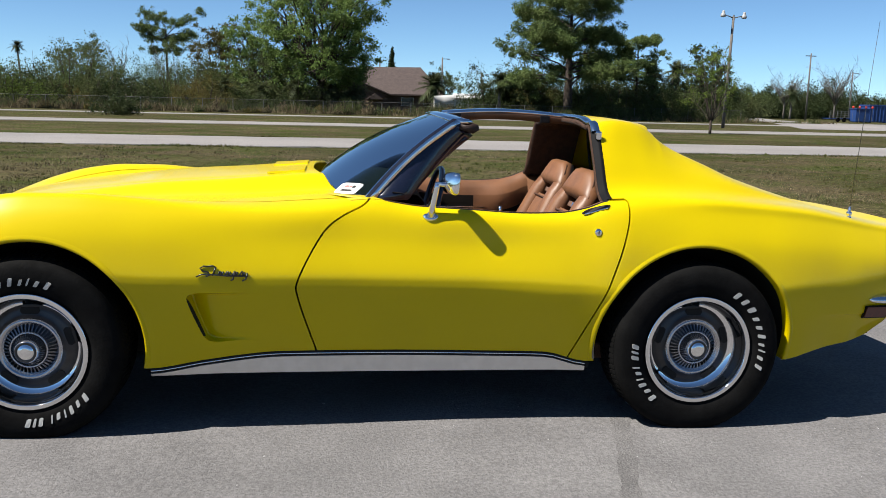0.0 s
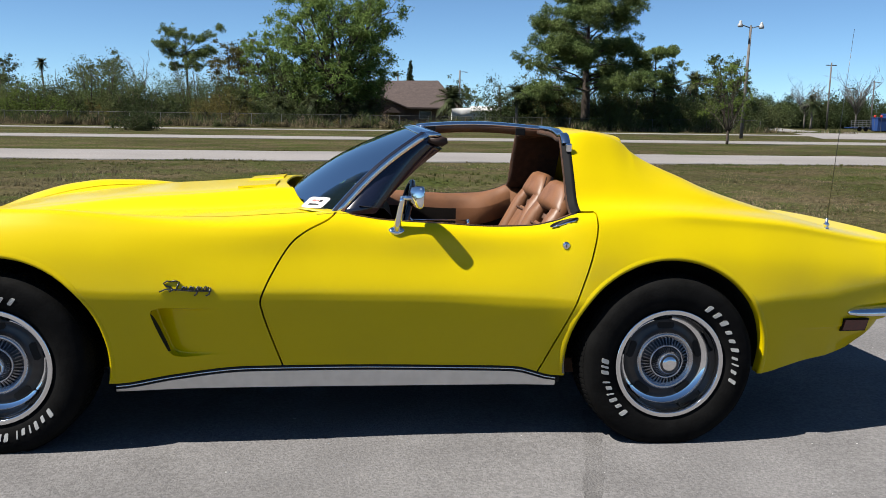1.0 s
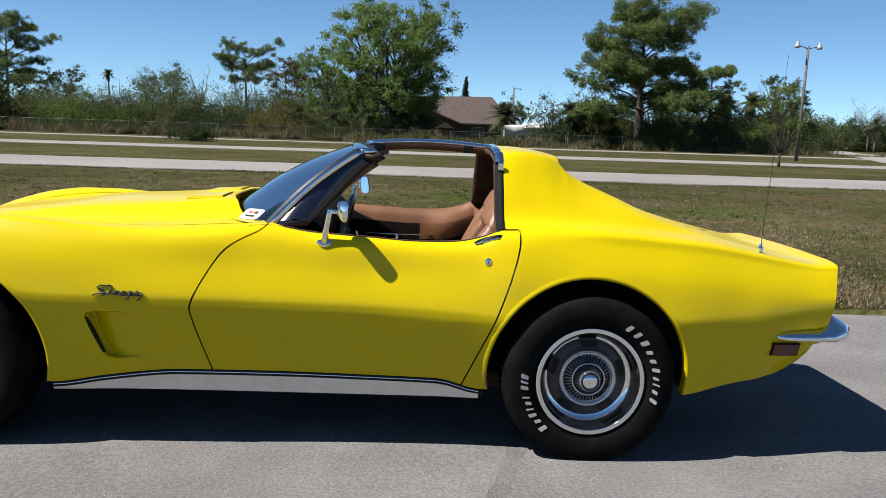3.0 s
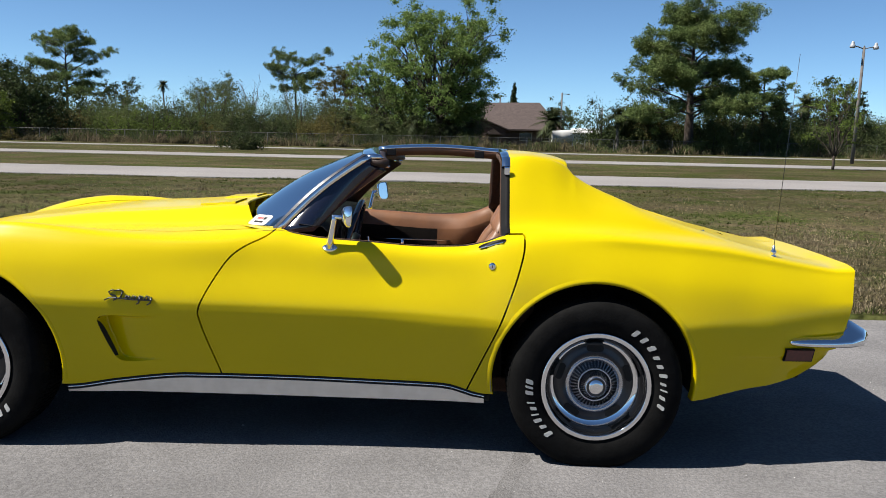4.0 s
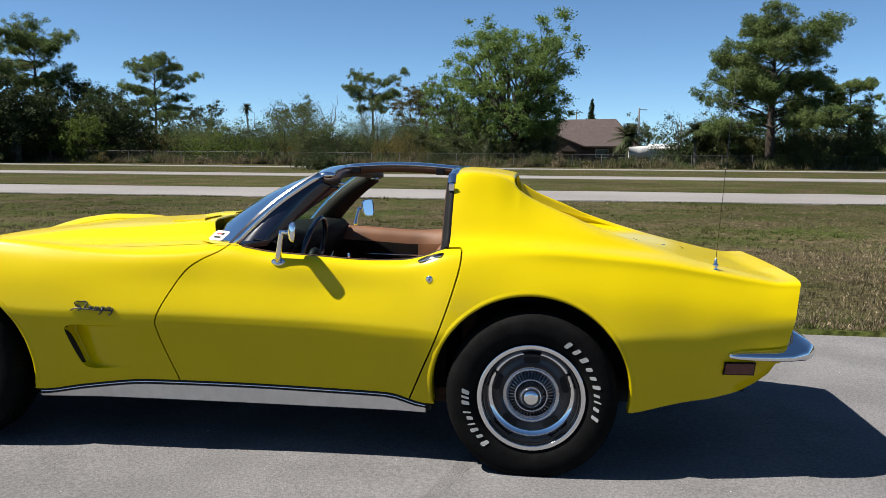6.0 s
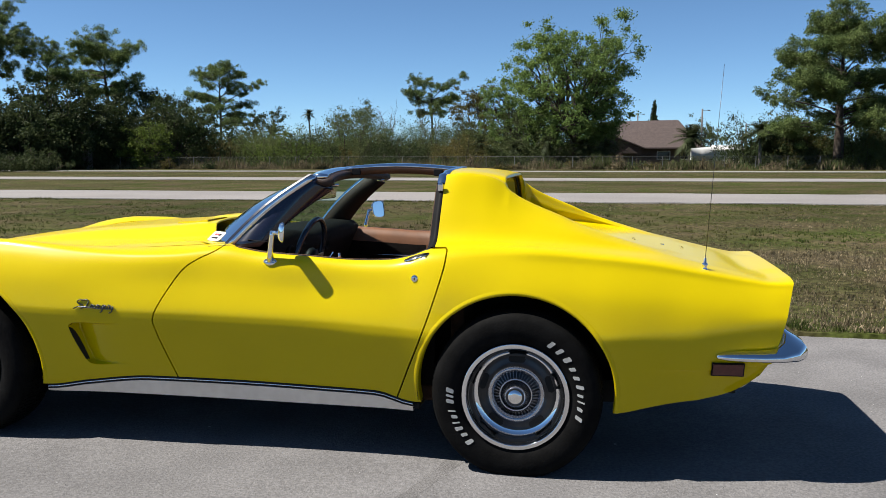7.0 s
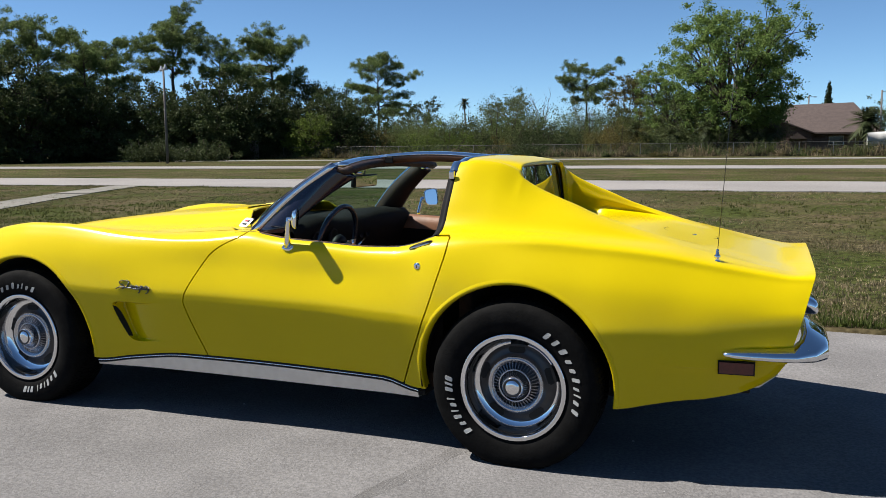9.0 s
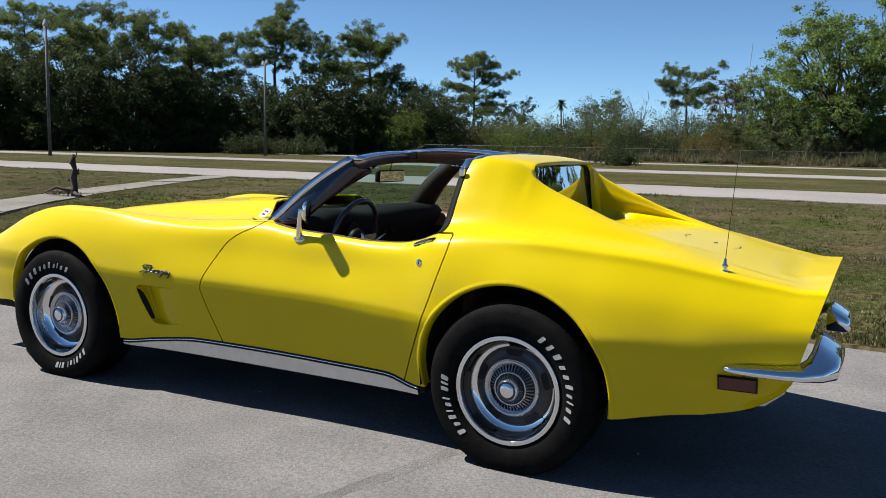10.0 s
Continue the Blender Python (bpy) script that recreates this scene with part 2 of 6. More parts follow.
# ---- ground, roads ----
def lot_height(x, y):
    """The lot falls gently to the rear of the car and levels out further off."""
    fade = 1.0 - min(1.0, max(0.0, (math.hypot(x - 1.245, y + 1.5) - 5.0) / 6.0))
    return -0.010 * (x - 1.245) * fade


def ground_height(x, y):
    if y < 2.3:
        return -0.12
    if y < 2.75:
        return -0.005
    bumpy = noise.noise(Vector((x * 0.45, y * 0.45, 3.1))) * 0.03 + noise.noise(Vector((x * 0.12, y * 0.12, 8.0))) * 0.05
    away = min(1.0, max(0.0, min(abs(y - 19.5), abs(y - 26.5), abs(y - 41.5), abs(y - 48.5)) / 2.0))
    inside = (20 < y < 26) or (42 < y < 48) or y > 60 or abs(x) > 70
    return -0.02 if inside else bumpy * away * 0.8 - 0.004


gx = [-3000, -900, -300, -120, -71] + [-70 + i * 1.0 for i in range(141)] + [71, 120, 300, 900, 3000]
gy = [-3000, -900, -300, -90, -30, 2.0, 2.29, 2.32, 2.8] + [3.2 + 0.6 * i for i in range(28)] + [20.01, 25.99] + [26.5 + 1.5 * i for i in range(11)] + [42.01, 47.99, 50, 55, 60.1, 75, 90, 120, 180, 300, 900, 3000]
gv = [(x, y, ground_height(x, y)) for y in gy for x in gx]
gf = [(j * len(gx) + i, j * len(gx) + i + 1, (j + 1) * len(gx) + i + 1, (j + 1) * len(gx) + i) for j in range(len(gy) - 1) for i in range(len(gx) - 1)]
mesh_ob("ground", gv, gf, GRASSGROUND, label="flat patchy lawn of green and dry brown grass", smooth=True, kind="structure")["category"] = "ground"

px_ = [-90, -50, -25, -12, -8] + [-6 + 0.25 * i for i in range(65)] + [12, 18, 30, 60, 90]
py_ = [-90, -50, -25, -14, -10, -8] + [-7 + 0.25 * i for i in range(35)]
pv = [(x, y, lot_height(x, y)) for y in py_ for x in px_]
edge = [(x, 2.40 + 0.05 * noise.noise(Vector((x * 0.9, 0, 0))) + 0.03 * noise.noise(Vector((x * 3.1, 5, 0)))) for x in px_]
pv += [(x, y, lot_height(x, y)) for x, y in edge] + [(x, y + 0.02, -0.12) for x, y in edge]
rows_ = len(py_) + 2
pf = [(j * len(px_) + i, j * len(px_) + i + 1, (j + 1) * len(px_) + i + 1, (j + 1) * len(px_) + i) for j in range(rows_ - 1) for i in range(len(px_) - 1)]
mesh_ob("pavement", pv, pf, ASPHALT, label="worn grey asphalt of a parking lot", smooth=False, kind="structure")["category"] = "pavement"


# worn seam across the lot, its filler darker than the asphalt
SEAMMAT = mat("seam_filler", (0.098, 0.095, 0.095), 0.9, spec=0.08, second=(0.125, 0.121, 0.121), scale=9, fine=0.25, fine_scale=120, bump=0.5, bump_scale=150)
sv_ = []
for i in range(61):
    u = i / 60
    x, y = 2.30 - 0.62 * u - 0.25 * u * u, -0.40 - 2.6 * u
    wd = 0.035 + 0.022 * noise.noise(Vector((u * 22, 1.0, 0))) + 0.012 * noise.noise(Vector((u * 70, 4.0, 0)))
    sv_ += [(x - wd, y, lot_height(x - wd, y) + 0.0005), (x + wd, y, lot_height(x + wd, y) + 0.0005)]
mesh_ob("pavement_seam", sv_, [(2 * i, 2 * i + 1, 2 * i + 3, 2 * i + 2) for i in range(60)], SEAMMAT, label="worn dark filled seam in the asphalt", kind="structure")["category"] = "pavement"


# loose grit and pits on the lot
GRIT = mat("grit", (0.24, 0.235, 0.23), 0.9, spec=0.08, vary=0.4, scale=30, per_island=0.55)
rg = np.random.default_rng(31)
gv_, gf_ = [], []
for i in range(1500):
    x, y = rg.uniform(-2.2, 6.0), rg.uniform(-2.9, 2.3)
    r_ = rg.uniform(0.0016, 0.0045) * (2.2 if i % 60 == 0 else 1.0)
    o, z = len(gv_), lot_height(x, y)
    a0 = rg.uniform(0, 6.28)
    gv_ += [(x + r_ * rg.uniform(0.7, 1.5) * math.cos(a0 + k * 1.2566), y + r_ * rg.uniform(0.7, 1.5) * math.sin(a0 + k * 1.2566), z - 0.001) for k in range(5)] + [(x, y, z + r_ * 0.7)]
    gf_ += [(o + k, o + (k + 1) % 5, o + 5) for k in range(5)]
tagged(mesh_ob("grit", gv_, gf_, GRIT, label="loose pale grit scattered on the asphalt", kind="stuff"), category="gravel")


def road(name, label, y0, y1, z, material=ROADMAT, x0=-320, x1=320, wob=0.32, seed=0.0):
    n = 900
    xs = [x0 + (x1 - x0) * (i / n) for i in range(n + 1)]
    rows = []
    for yy, zz, o in ((y0 - 0.03, -0.08, 0), (y0, z, 0), (y1, z, 9), (y1 + 0.03, -0.08, 9)):
        rows += [(x, yy + wob * noise.noise(Vector((x * 0.45, o + seed, 0))) + 0.4 * wob * noise.noise(Vector((x * 1.9, o + seed, 4))), zz) for x in xs]
    f = [(j * (n + 1) + i, j * (n + 1) + i + 1, (j + 1) * (n + 1) + i + 1, (j + 1) * (n + 1) + i) for j in range(3) for i in range(n)]
    return tagged(mesh_ob(name, rows, f, material, label=label, kind="structure"), category="road")


road("road", "pale two-lane concrete road across the lawn", 20.0, 26.0, 0.012)
road("road", "second pale road beyond a grass median", 42.0, 47.6, 0.012, seed=3)
road("road", "third narrow pale road before the fence", 70.0, 74.5, 0.012, seed=6)


def slab(name, label, outline, z, material, category):
    n = len(outline)
    v = [(x, y, z) for x, y in outline] + [(x, y, -0.08) for x, y in outline]
    f = [tuple(range(n))] + [(i, i + n, (i + 1) % n + n, (i + 1) % n) for i in range(n)]
    return tagged(mesh_ob(name, v, f, material, label=label, kind="structure"), category=category)


# the curved turn-off beyond the lamp on the fence side
slab("road", "pale drive that curves off towards the yard", [(36.5, 57.9), (42.0, 70.0), (55.8, 100.6), (65.0, 130.5), (90.0, 190.0), (96.4, 196.8), (82.2, 153.0), (70.0, 125.0), (63.5, 106.0), (64.5, 95.0), (75.0, 90.0), (130.0, 95.0), (130.0, 58.0), (41.6, 56.8)][::-1], 0.017, ROADMAT, "road")
# walkway of separate slabs, from the lot to the road
walk_line = spline([(-7.6, 2.6), (-11.2, 7.5), (-13.3, 11.2), (-15.3, 15.2), (-17.4, 19.9)], 2)
path_thing = thing("footpath", "cracked concrete footpath of long slabs across the lawn", "footpath", kind="structure")
for i in range(len(walk_line) - 1):
    a, b = Vector((*walk_line[i], 0)), Vector((*walk_line[i + 1], 0))
    d = (b - a).normalized()
    side = Vector((-d.y, d.x, 0)) * 0.54
    a2, b2 = a + d * 0.02, b - d * 0.02
    z = 0.016 + 0.006 * math.sin(i * 2.3)
    base = [a2 + side, a2 - side, b2 - side, b2 + side]
    v = [(p.x, p.y, z) for p in base] + [(p.x, p.y, -0.08) for p in base]
    mesh_ob("slab", v, [(0, 1, 2, 3), (0, 4, 5, 1), (1, 5, 6, 2), (2, 6, 7, 3), (3, 7, 4, 0)], CONCRETE, path_thing)


# ---- grass ----
def blades(name, label, count, region, height, width, material, keep=None, seed=1, power=1.0, tuft=0, spread=0.04):
    """Many single blades, bent tips, on the lawn."""
    r = np.random.default_rng(seed)
    (x0, x1), (y0, y1) = region
    u = r.random(count) ** power
    y = y0 + (y1 - y0) * u
    half = 0.5 * (x1 - x0) * (0.35 + 0.65 * (y - y0) / (y1 - y0))
    x = 0.5 * (x0 + x1) + (r.random(count) * 2 - 1) * half
    h = height * (0.45 + 0.8 * r.random(count))
    if tuft:
        lead = (np.arange(count) // tuft) * tuft
        x = x[lead] + r.normal(size=count) * spread
        y = np.maximum(y0, y[lead] + r.normal(size=count) * spread)
        h = h * (0.6 + 0.9 * r.random(count)[lead])
    if keep is not None:
        k = np.array([keep(a, b) for a, b in zip(x, y)])
        h = h * k
        ok = k > 0.05
        x, y, h = x[ok], y[ok], h[ok]
    n = len(x)
    a = r.random(n) * 2 * np.pi
    lean = r.random(n) * 0.8 * h
    w = width * (0.6 + 0.8 * r.random(n))
    z = np.array([ground_height(p, q) for p, q in zip(x, y)]) - 0.01
    c, s = np.cos(a), np.sin(a)
    la = r.random(n) * 2 * np.pi
    v = np.empty((n, 3, 3))
    v[:, 0] = np.stack([x - c * w, y - s * w, z], 1)
    v[:, 1] = np.stack([x + c * w, y + s * w, z], 1)
    v[:, 2] = np.stack([x + np.cos(la) * lean, y + np.sin(la) * lean, z + h], 1)
    f = np.arange(n * 3).reshape(n, 3)
    return tagged(mesh_ob(name, v.reshape(-1, 3), f, material, label=label, kind="stuff"), category="grass")


def patchy(x, y):
    p = 0.5 + 0.9 * noise.noise(Vector((x * 0.35, y * 0.35, 1.7))) + 0.5 * noise.noise(Vector((x * 1.3, y * 1.3, 4.2)))
    return max(0.0, min(1.3, p))


def edge_tufts(x, y):
    return max(0.0, min(1.4, 0.35 + 1.3 * noise.noise(Vector((x * 1.6, 0.0, 6.7))) + 0.8 * noise.noise(Vector((x * 5.0, y * 4.0, 2.2)))))


def bare(x, y):
    p = 0.75 - 0.9 * noise.noise(Vector((x * 0.35, y * 0.35, 1.7))) + 0.4 * noise.noise(Vector((x * 1.1, y * 1.1, 14.2)))
    return max(0.0, min(1.2, p))


blades("lawn_grass", "short green grass tufts beside the lot", 110000, ((-15, 17), (2.42, 8.0)), 0.050, 0.006, BLADE, patchy, 3, 1.3, 14, 0.035)
blades("lawn_grass", "short green grass tufts beside the lot", 90000, ((-30, 30), (7.0, 19.8)), 0.050, 0.010, BLADE, patchy, 13, 1.2, 12, 0.05)
blades("dry_grass", "short dry brown grass and thatch", 120000, ((-15, 17), (2.40, 8.0)), 0.036, 0.006, STRAW, bare, 4, 1.3, 16, 0.045)
blades("dry_grass", "short dry brown grass and thatch", 70000, ((-30, 30), (7.0, 19.8)), 0.036, 0.010, STRAW, bare, 14, 1.2, 12, 0.06)
blades("thatch", "pale dead grass lying in the lawn", 90000, ((-13, 18), (2.45, 8.0)), 0.024, 0.0075, THATCH, bare, 15, 1.3, 9, 0.05)
blades("thatch", "pale dead grass lying in the lawn", 40000, ((-26, 30), (7.0, 19.6)), 0.026, 0.012, THATCH, bare, 16, 1.2, 9, 0.08)
blades("edge_grass", "ragged grass along the lot's edge", 14000, ((-15, 17), (2.40, 2.95)), 0.055, 0.005, BLADE, edge_tufts, 5, 1.6, 10, 0.03)
blades("road_verge_grass", "ragged green grass along the road", 9000, ((-60, 60), (19.3, 20.05)), 0.07, 0.02, BLADE, patchy, 6)
blades("road_verge_grass", "ragged green grass along the road", 9000, ((-60, 60), (25.9, 26.8)), 0.07, 0.02, BLADE, patchy, 7)


# ---- trees ----
def leaf_cloud(rng, clumps, count, size, flat=0.0, thin=0.5, shell=0.55, soft=False):
    """Small leaf-shaped faces scattered through clumps (centre, radii)."""
    c = np.array([k[0] for k in clumps], float)
    rad = np.array([k[1] for k in clumps], float)
    vol = rad.prod(1) ** (2 / 3)
    which = rng.choice(len(clumps), count, p=vol / vol.sum())
    d = rng.normal(size=(count, 3))
    d /= np.linalg.norm(d, axis=1)[:, None]
    reach = shell + (1 - shell) * rng.random(count)
    reach *= 0.85 + 0.35 * rng.random(count)
    if soft:
        reach = np.minimum(1.3, np.abs(rng.normal(size=count)) * 0.6 + 0.15)
    p = c[which] + d * rad[which] * reach[:, None]
    a = rng.normal(size=(count, 3))
    a[:, 2] *= 1 - flat
    a /= np.linalg.norm(a, axis=1)[:, None]
    b = np.cross(a, rng.normal(size=(count, 3)))
    b /= np.linalg.norm(b, axis=1)[:, None] + 1e-9
    s = size * (0.55 + 0.9 * rng.random(count))[:, None]
    v = np.stack([p - a * s, p + b * s * thin, p + a * s, p - b * s * thin], 1).reshape(-1, 3)
    f = np.arange(count * 4).reshape(count, 4)
    return v, f


def limb(rng, start, end, r0, r1, sag=0.08, n=4):
    s, e = Vector(start), Vector(end)
    pts, rad = [], []
    for i in range(n + 1):
        t = i / n
        p = s.lerp(e, t)
        off = (e - s).length * sag * math.sin(math.pi * t)
        p += Vector((rng.normal() * 0.4, rng.normal() * 0.4, 0.6)) * off
        pts.append(p)
        rad.append(r0 + (r1 - r0) * t)
    return tube(pts, rad, 6)


def finish_tree(name, label, x, y, wood, bark, cloud, leaf, category="tree", group="", turn=0.0):
    t = thing(name, label, category, pose(x, y, -0.02, 0, 0, turn), group)
    v, f = merge(wood)
    mesh_ob("trunk" if category == "tree" else "stem", v, f, bark, t, smooth=True, kind="" if category == "tree" else "stuff")
    if cloud is not None:
        mesh_ob("crown", cloud[0], cloud[1], leaf, t)
    return t


def pine(x, y, h, w, seed, label="tall slash pine with tufted open crown", leaf=None, bare_part=0.45, lean=0.0, dense=1.0, limbs=15, turn=0.0, taper=0.0, girth=1.0):
    """A tall trunk with uneven limbs, each carrying flat pads of needle tufts with gaps between them."""
    r = np.random.default_rng(seed)
    top = (lean * h, 0, h * 0.97)
    wood = [limb(r, (0, 0, 0), top, (0.018 * h + 0.05) * girth, 0.03, 0.012, 7)]
    tufts = []
    limbs = int(limbs * 1.45)
    for i in range(limbs):
        t = bare_part + (0.99 - bare_part) * (i + r.random()) / limbs
        u = (t - bare_part) / (1 - bare_part)
        reach = 0.47 * w * (0.30 + 0.70 * math.sin(math.pi * (0.26 + 0.68 * u))) * (0.35 + 0.75 * r.random()) * (1 + taper * (0.35 - u))
        a = i * 2.4 + r.random() * 1.6
        s = Vector((lean * h * t, 0, h * t - 0.16 * reach))
        e = s + Vector((math.cos(a) * reach, math.sin(a) * reach, reach * (-0.05 + 0.85 * r.random()) * (0.45 + u)))
        side = Vector((-math.sin(a), math.cos(a), 0))
        wood.append(limb(r, s, e, 0.006 * h * (1.15 - u) + 0.02, 0.02, 0.1))
        pads = 2 + int(reach * 0.62)
        for k in range(pads):
            m = s.lerp(e, 0.48 + 0.57 * (k + r.random()) / pads) + side * r.normal() * 0.20 * reach
            wood.append(limb(r, s.lerp(e, 0.5), m, 0.03, 0.012, 0.05, 2))
            g = 0.24 + 0.028 * w
            for _ in range(6 + int(r.random() * 5)):
                q = (0.26 + 0.017 * w) * (0.6 + 0.8 * r.random())
                tufts.append((m + Vector((r.normal() * g, r.normal() * g, 0.1 + r.normal() * g * 0.5)), (q, q, q * 0.8)))
    for k in range(14):
        q = 0.26 + 0.02 * w
        tufts.append((Vector(top) + Vector((r.normal() * q * 2.2, r.normal() * q * 2.2, (r.random() - 0.8) * q * 2.6)), (q, q, q * 0.7)))
    size = sum(q[1][0] ** 2 for q in tufts)
    cloud = leaf_cloud(r, tufts, int(size * 290 * min(1.25, dense)), 0.135, 0.1, 0.28, 0.3)
    return finish_tree("pine_tree", label, x, y, wood, BARK, cloud, leaf or PINELEAF, "tree", turn=turn)


def broadleaf(x, y, h, w, seed, label, leaf, trunk=0.22, count=7000, size=0.24, bark=None, name="broadleaf_tree", spread=18, low=0.25, group="", flare=0.0, girth=1.0):
    """A forked trunk whose limbs split into twigs, each with a small spray of leaves."""
    r = np.random.default_rng(seed)
    wood = []
    fork = Vector((0, 0, h * trunk))
    wood.append(limb(r, (0, 0, 0), fork, (0.03 * h + 0.05) * girth, (0.022 * h + 0.03) * girth, 0.03, 3))
    clumps = []
    for i in range(spread):
        a = i * 2.399 + 0.3 * r.random()
        u = (i + 0.5) / spread
        zz = h * (low + (0.93 - low) * u)
        prof = math.sin(math.pi * (0.18 + 0.70 * u)) ** 0.7 * (1 - flare) + flare * (0.62 + 0.42 * u - 0.25 * max(0, u - 0.8) / 0.2)
        reach = 0.40 * w * prof * (0.55 + 0.55 * r.random())
        e = Vector((math.cos(a) * reach, math.sin(a) * reach, zz * (0.96 + 0.1 * r.random())))
        wood.append(limb(r, fork * (0.75 + 0.25 * r.random()), e, (0.010 * h + 0.02) * girth, 0.02 * girth, 0.12, 5))
        q = min(1.25, 0.13 * w) * (0.75 + 0.55 * r.random())
        for k in range(8):
            o = Vector((r.normal(), r.normal(), r.normal() * 0.85)) * q * 0.85
            g = q * (0.40 + 0.35 * r.random())
            clumps.append((e + o, (g * 1.15, g * 1.15, g * 0.85)))
            if k % 3 == 0:
                wood.append(limb(r, e.lerp(fork, 0.3), e + o * 1.1, (0.004 * h + 0.012) * girth, 0.010, 0.1, 2))
    cloud = leaf_cloud(r, clumps, int(count * 3.2), size * 0.48, 0.0, 0.6, 0.1, True)
    return finish_tree(name, label, x, y, wood, bark or BARK, cloud, leaf, "tree", group)


def shrub(x, y, h, w, seed, label, leaf, count=2600, size=0.2, name="shrub", deep=None):
    """Many stems with uneven tops, each leafed along its length."""
    r = np.random.default_rng(seed)
    wood, clumps = [], []
    d = deep or w
    for i in range(max(8, int(w * 2.6))):
        cx, cy = (r.random() - 0.5) * w * 0.95, (r.random() - 0.5) * d * 0.85
        zt = h * (0.38 + 0.66 * r.random() ** 1.3) * (1 - 0.35 * abs(cx) / (w * 0.5))
        wood.append(limb(r, (cx * 0.5, cy * 0.5, 0), (cx, cy, zt * 0.95), 0.04 + 0.006 * h, 0.012, 0.08, 3))
        for k in range(6):
            u = (k + 0.6 + 0.6 * r.random()) / 6.4
            q = min(h * 0.20, w * 0.16) * (0.6 + 0.7 * r.random()) * (1.25 - 0.55 * u)
            clumps.append(((cx * (0.5 + 0.5 * u) + r.normal() * q * 1.1, cy * (0.5 + 0.5 * u) + r.normal() * q * 1.1, max(q * 0.6, zt * u)), (q, q, q * 1.1)))
    cloud = leaf_cloud(r, clumps, int(count * 4.2), size * 0.43, 0.0, 0.55, 0.1, True)
    return finish_tree(name, label, x, y, wood, BARK, cloud, leaf, "shrub")


def palm(x, y, h, crown_r, seed, label="palm with a shaggy round head of fronds", fronds=26, droop=1.0, skirt=0, trunk_r=0.16):
    r = np.random.default_rng(seed)
    top = Vector((r.normal() * 0.02 * h, 0, h - crown_r * 0.75))
    t = thing("palm_tree", label, "palm", pose(x, y, -0.02))
    v, f = limb(r, (0, 0, 0), top, trunk_r * 1.25, trunk_r, 0.02, 5)
    mesh_ob("trunk", v, f, GREYBARK, t, smooth=True)
    verts, faces = [], []
    for i in range(fronds + skirt):
        a = i * 2.4 + r.random() * 0.4
        hang = i >= fronds
        el = -1.1 if hang else 1.25 - 1.7 * (i / fronds) + 0.2 * r.normal()
        ln = crown_r * (0.85 + 0.3 * r.random()) * (0.7 if hang else 1)
        d = Vector((math.cos(a) * math.cos(el), math.sin(a) * math.cos(el), math.sin(el)))
        side = Vector((-math.sin(a), math.cos(a), 0))
        n = 7
        pts = []
        for k in range(n + 1):
            s = k / n
            pts.append(top + d * ln * s + Vector((0, 0, -0.45 * ln * droop * s * s)))
        for k in range(1, n + 1):
            s = k / n
            wid = ln * 0.30 * math.sin(math.pi * min(0.97, 0.2 + 0.78 * s)) + 0.02
            for sg in (-1, 1):
                tip = pts[k] + side * sg * wid + Vector((0, 0, -wid * 0.55)) + d * wid * 0.5
                base0, base1 = pts[k - 1], pts[k - 1].lerp(pts[k], 0.75)
                o = len(verts)
                verts += [base0, base1, tip]
                faces.append((o, o + 1, o + 2))
                o = len(verts)
                b2 = pts[k - 1].lerp(pts[k], 0.5)
                verts += [b2, pts[k], pts[k] + side * sg * wid * 0.9 + d * wid * 0.9 + Vector((0, 0, -wid * 0.3))]
                faces.append((o, o + 1, o + 2))
    mesh_ob("fronds", verts, faces, PALMLEAF, t)
    return t


def bare_tree(x, y, h, w, seed, label, bark=None, density=9):
    r = np.random.default_rng(seed)
    wood = [limb(r, (0, 0, 0), (0, 0, h * 0.4), 0.02 * h, 0.012 * h, 0.03, 3)]
    for i in range(density):
        a = i * 2.4 + r.random()
        e = Vector((math.cos(a) * w * 0.4 * (0.5 + 0.5 * r.random()), math.sin(a) * w * 0.4 * (0.5 + 0.5 * r.random()), h * (0.6 + 0.4 * r.random())))
        s = Vector((0, 0, h * (0.22 + 0.2 * r.random())))
        wood.append(limb(r, s, e, 0.008 * h, 0.012, 0.1, 4))
        for k in range(6):
            p = s.lerp(e, 0.4 + 0.6 * r.random())
            q = p + Vector((r.normal(), r.normal(), 0.8 + r.random())) * 0.09 * h
            wood.append(limb(r, p, q, 0.02, 0.008, 0.1, 2))
    return finish_tree("bare_tree", label, x, y, wood, bark or GREYBARK, None, None)


# wood beyond the left end of the lawn
pine(-83.3, 62, 15.6, 13, 11, bare_part=0.35)
pine(-76, 66, 14.4, 13, 12, "broad dark slash pine in a dense wood", bare_part=0.4, limbs=13)
pine(-70.5, 68, 14.6, 12, 13, "broad dark slash pine in a dense wood", bare_part=0.4, limbs=13)
pine(-71.8, 76, 13.0, 8.5, 14, bare_part=0.55, taper=-0.3)
pine(-76.6, 85, 14.3, 9.5, 15, bare_part=0.55, taper=-0.3)
pine(-71.9, 92, 18.6, 12, 16, "tall leaning slash pine above the wood", bare_part=0.62, limbs=14, lean=0.02, taper=-0.4)
pine(-67, 95, 15.0, 10, 17, bare_part=0.68, lean=0.05, limbs=9, taper=-0.4)
pine(-62.1, 101, 16.8, 13, 18, "tall slash pine with a rounded crown", bare_part=0.52, limbs=17, taper=-0.2)
pine(-64.5, 141, 17.2, 14.5, 19, "flat-topped slash pine with layered crown", bare_part=0.42, limbs=17, taper=0.2)
pine(-23.8, 132, 13.2, 12.0, 20, "umbrella-shaped pine with a curved trunk", bare_part=0.62, limbs=9, lean=-0.03)
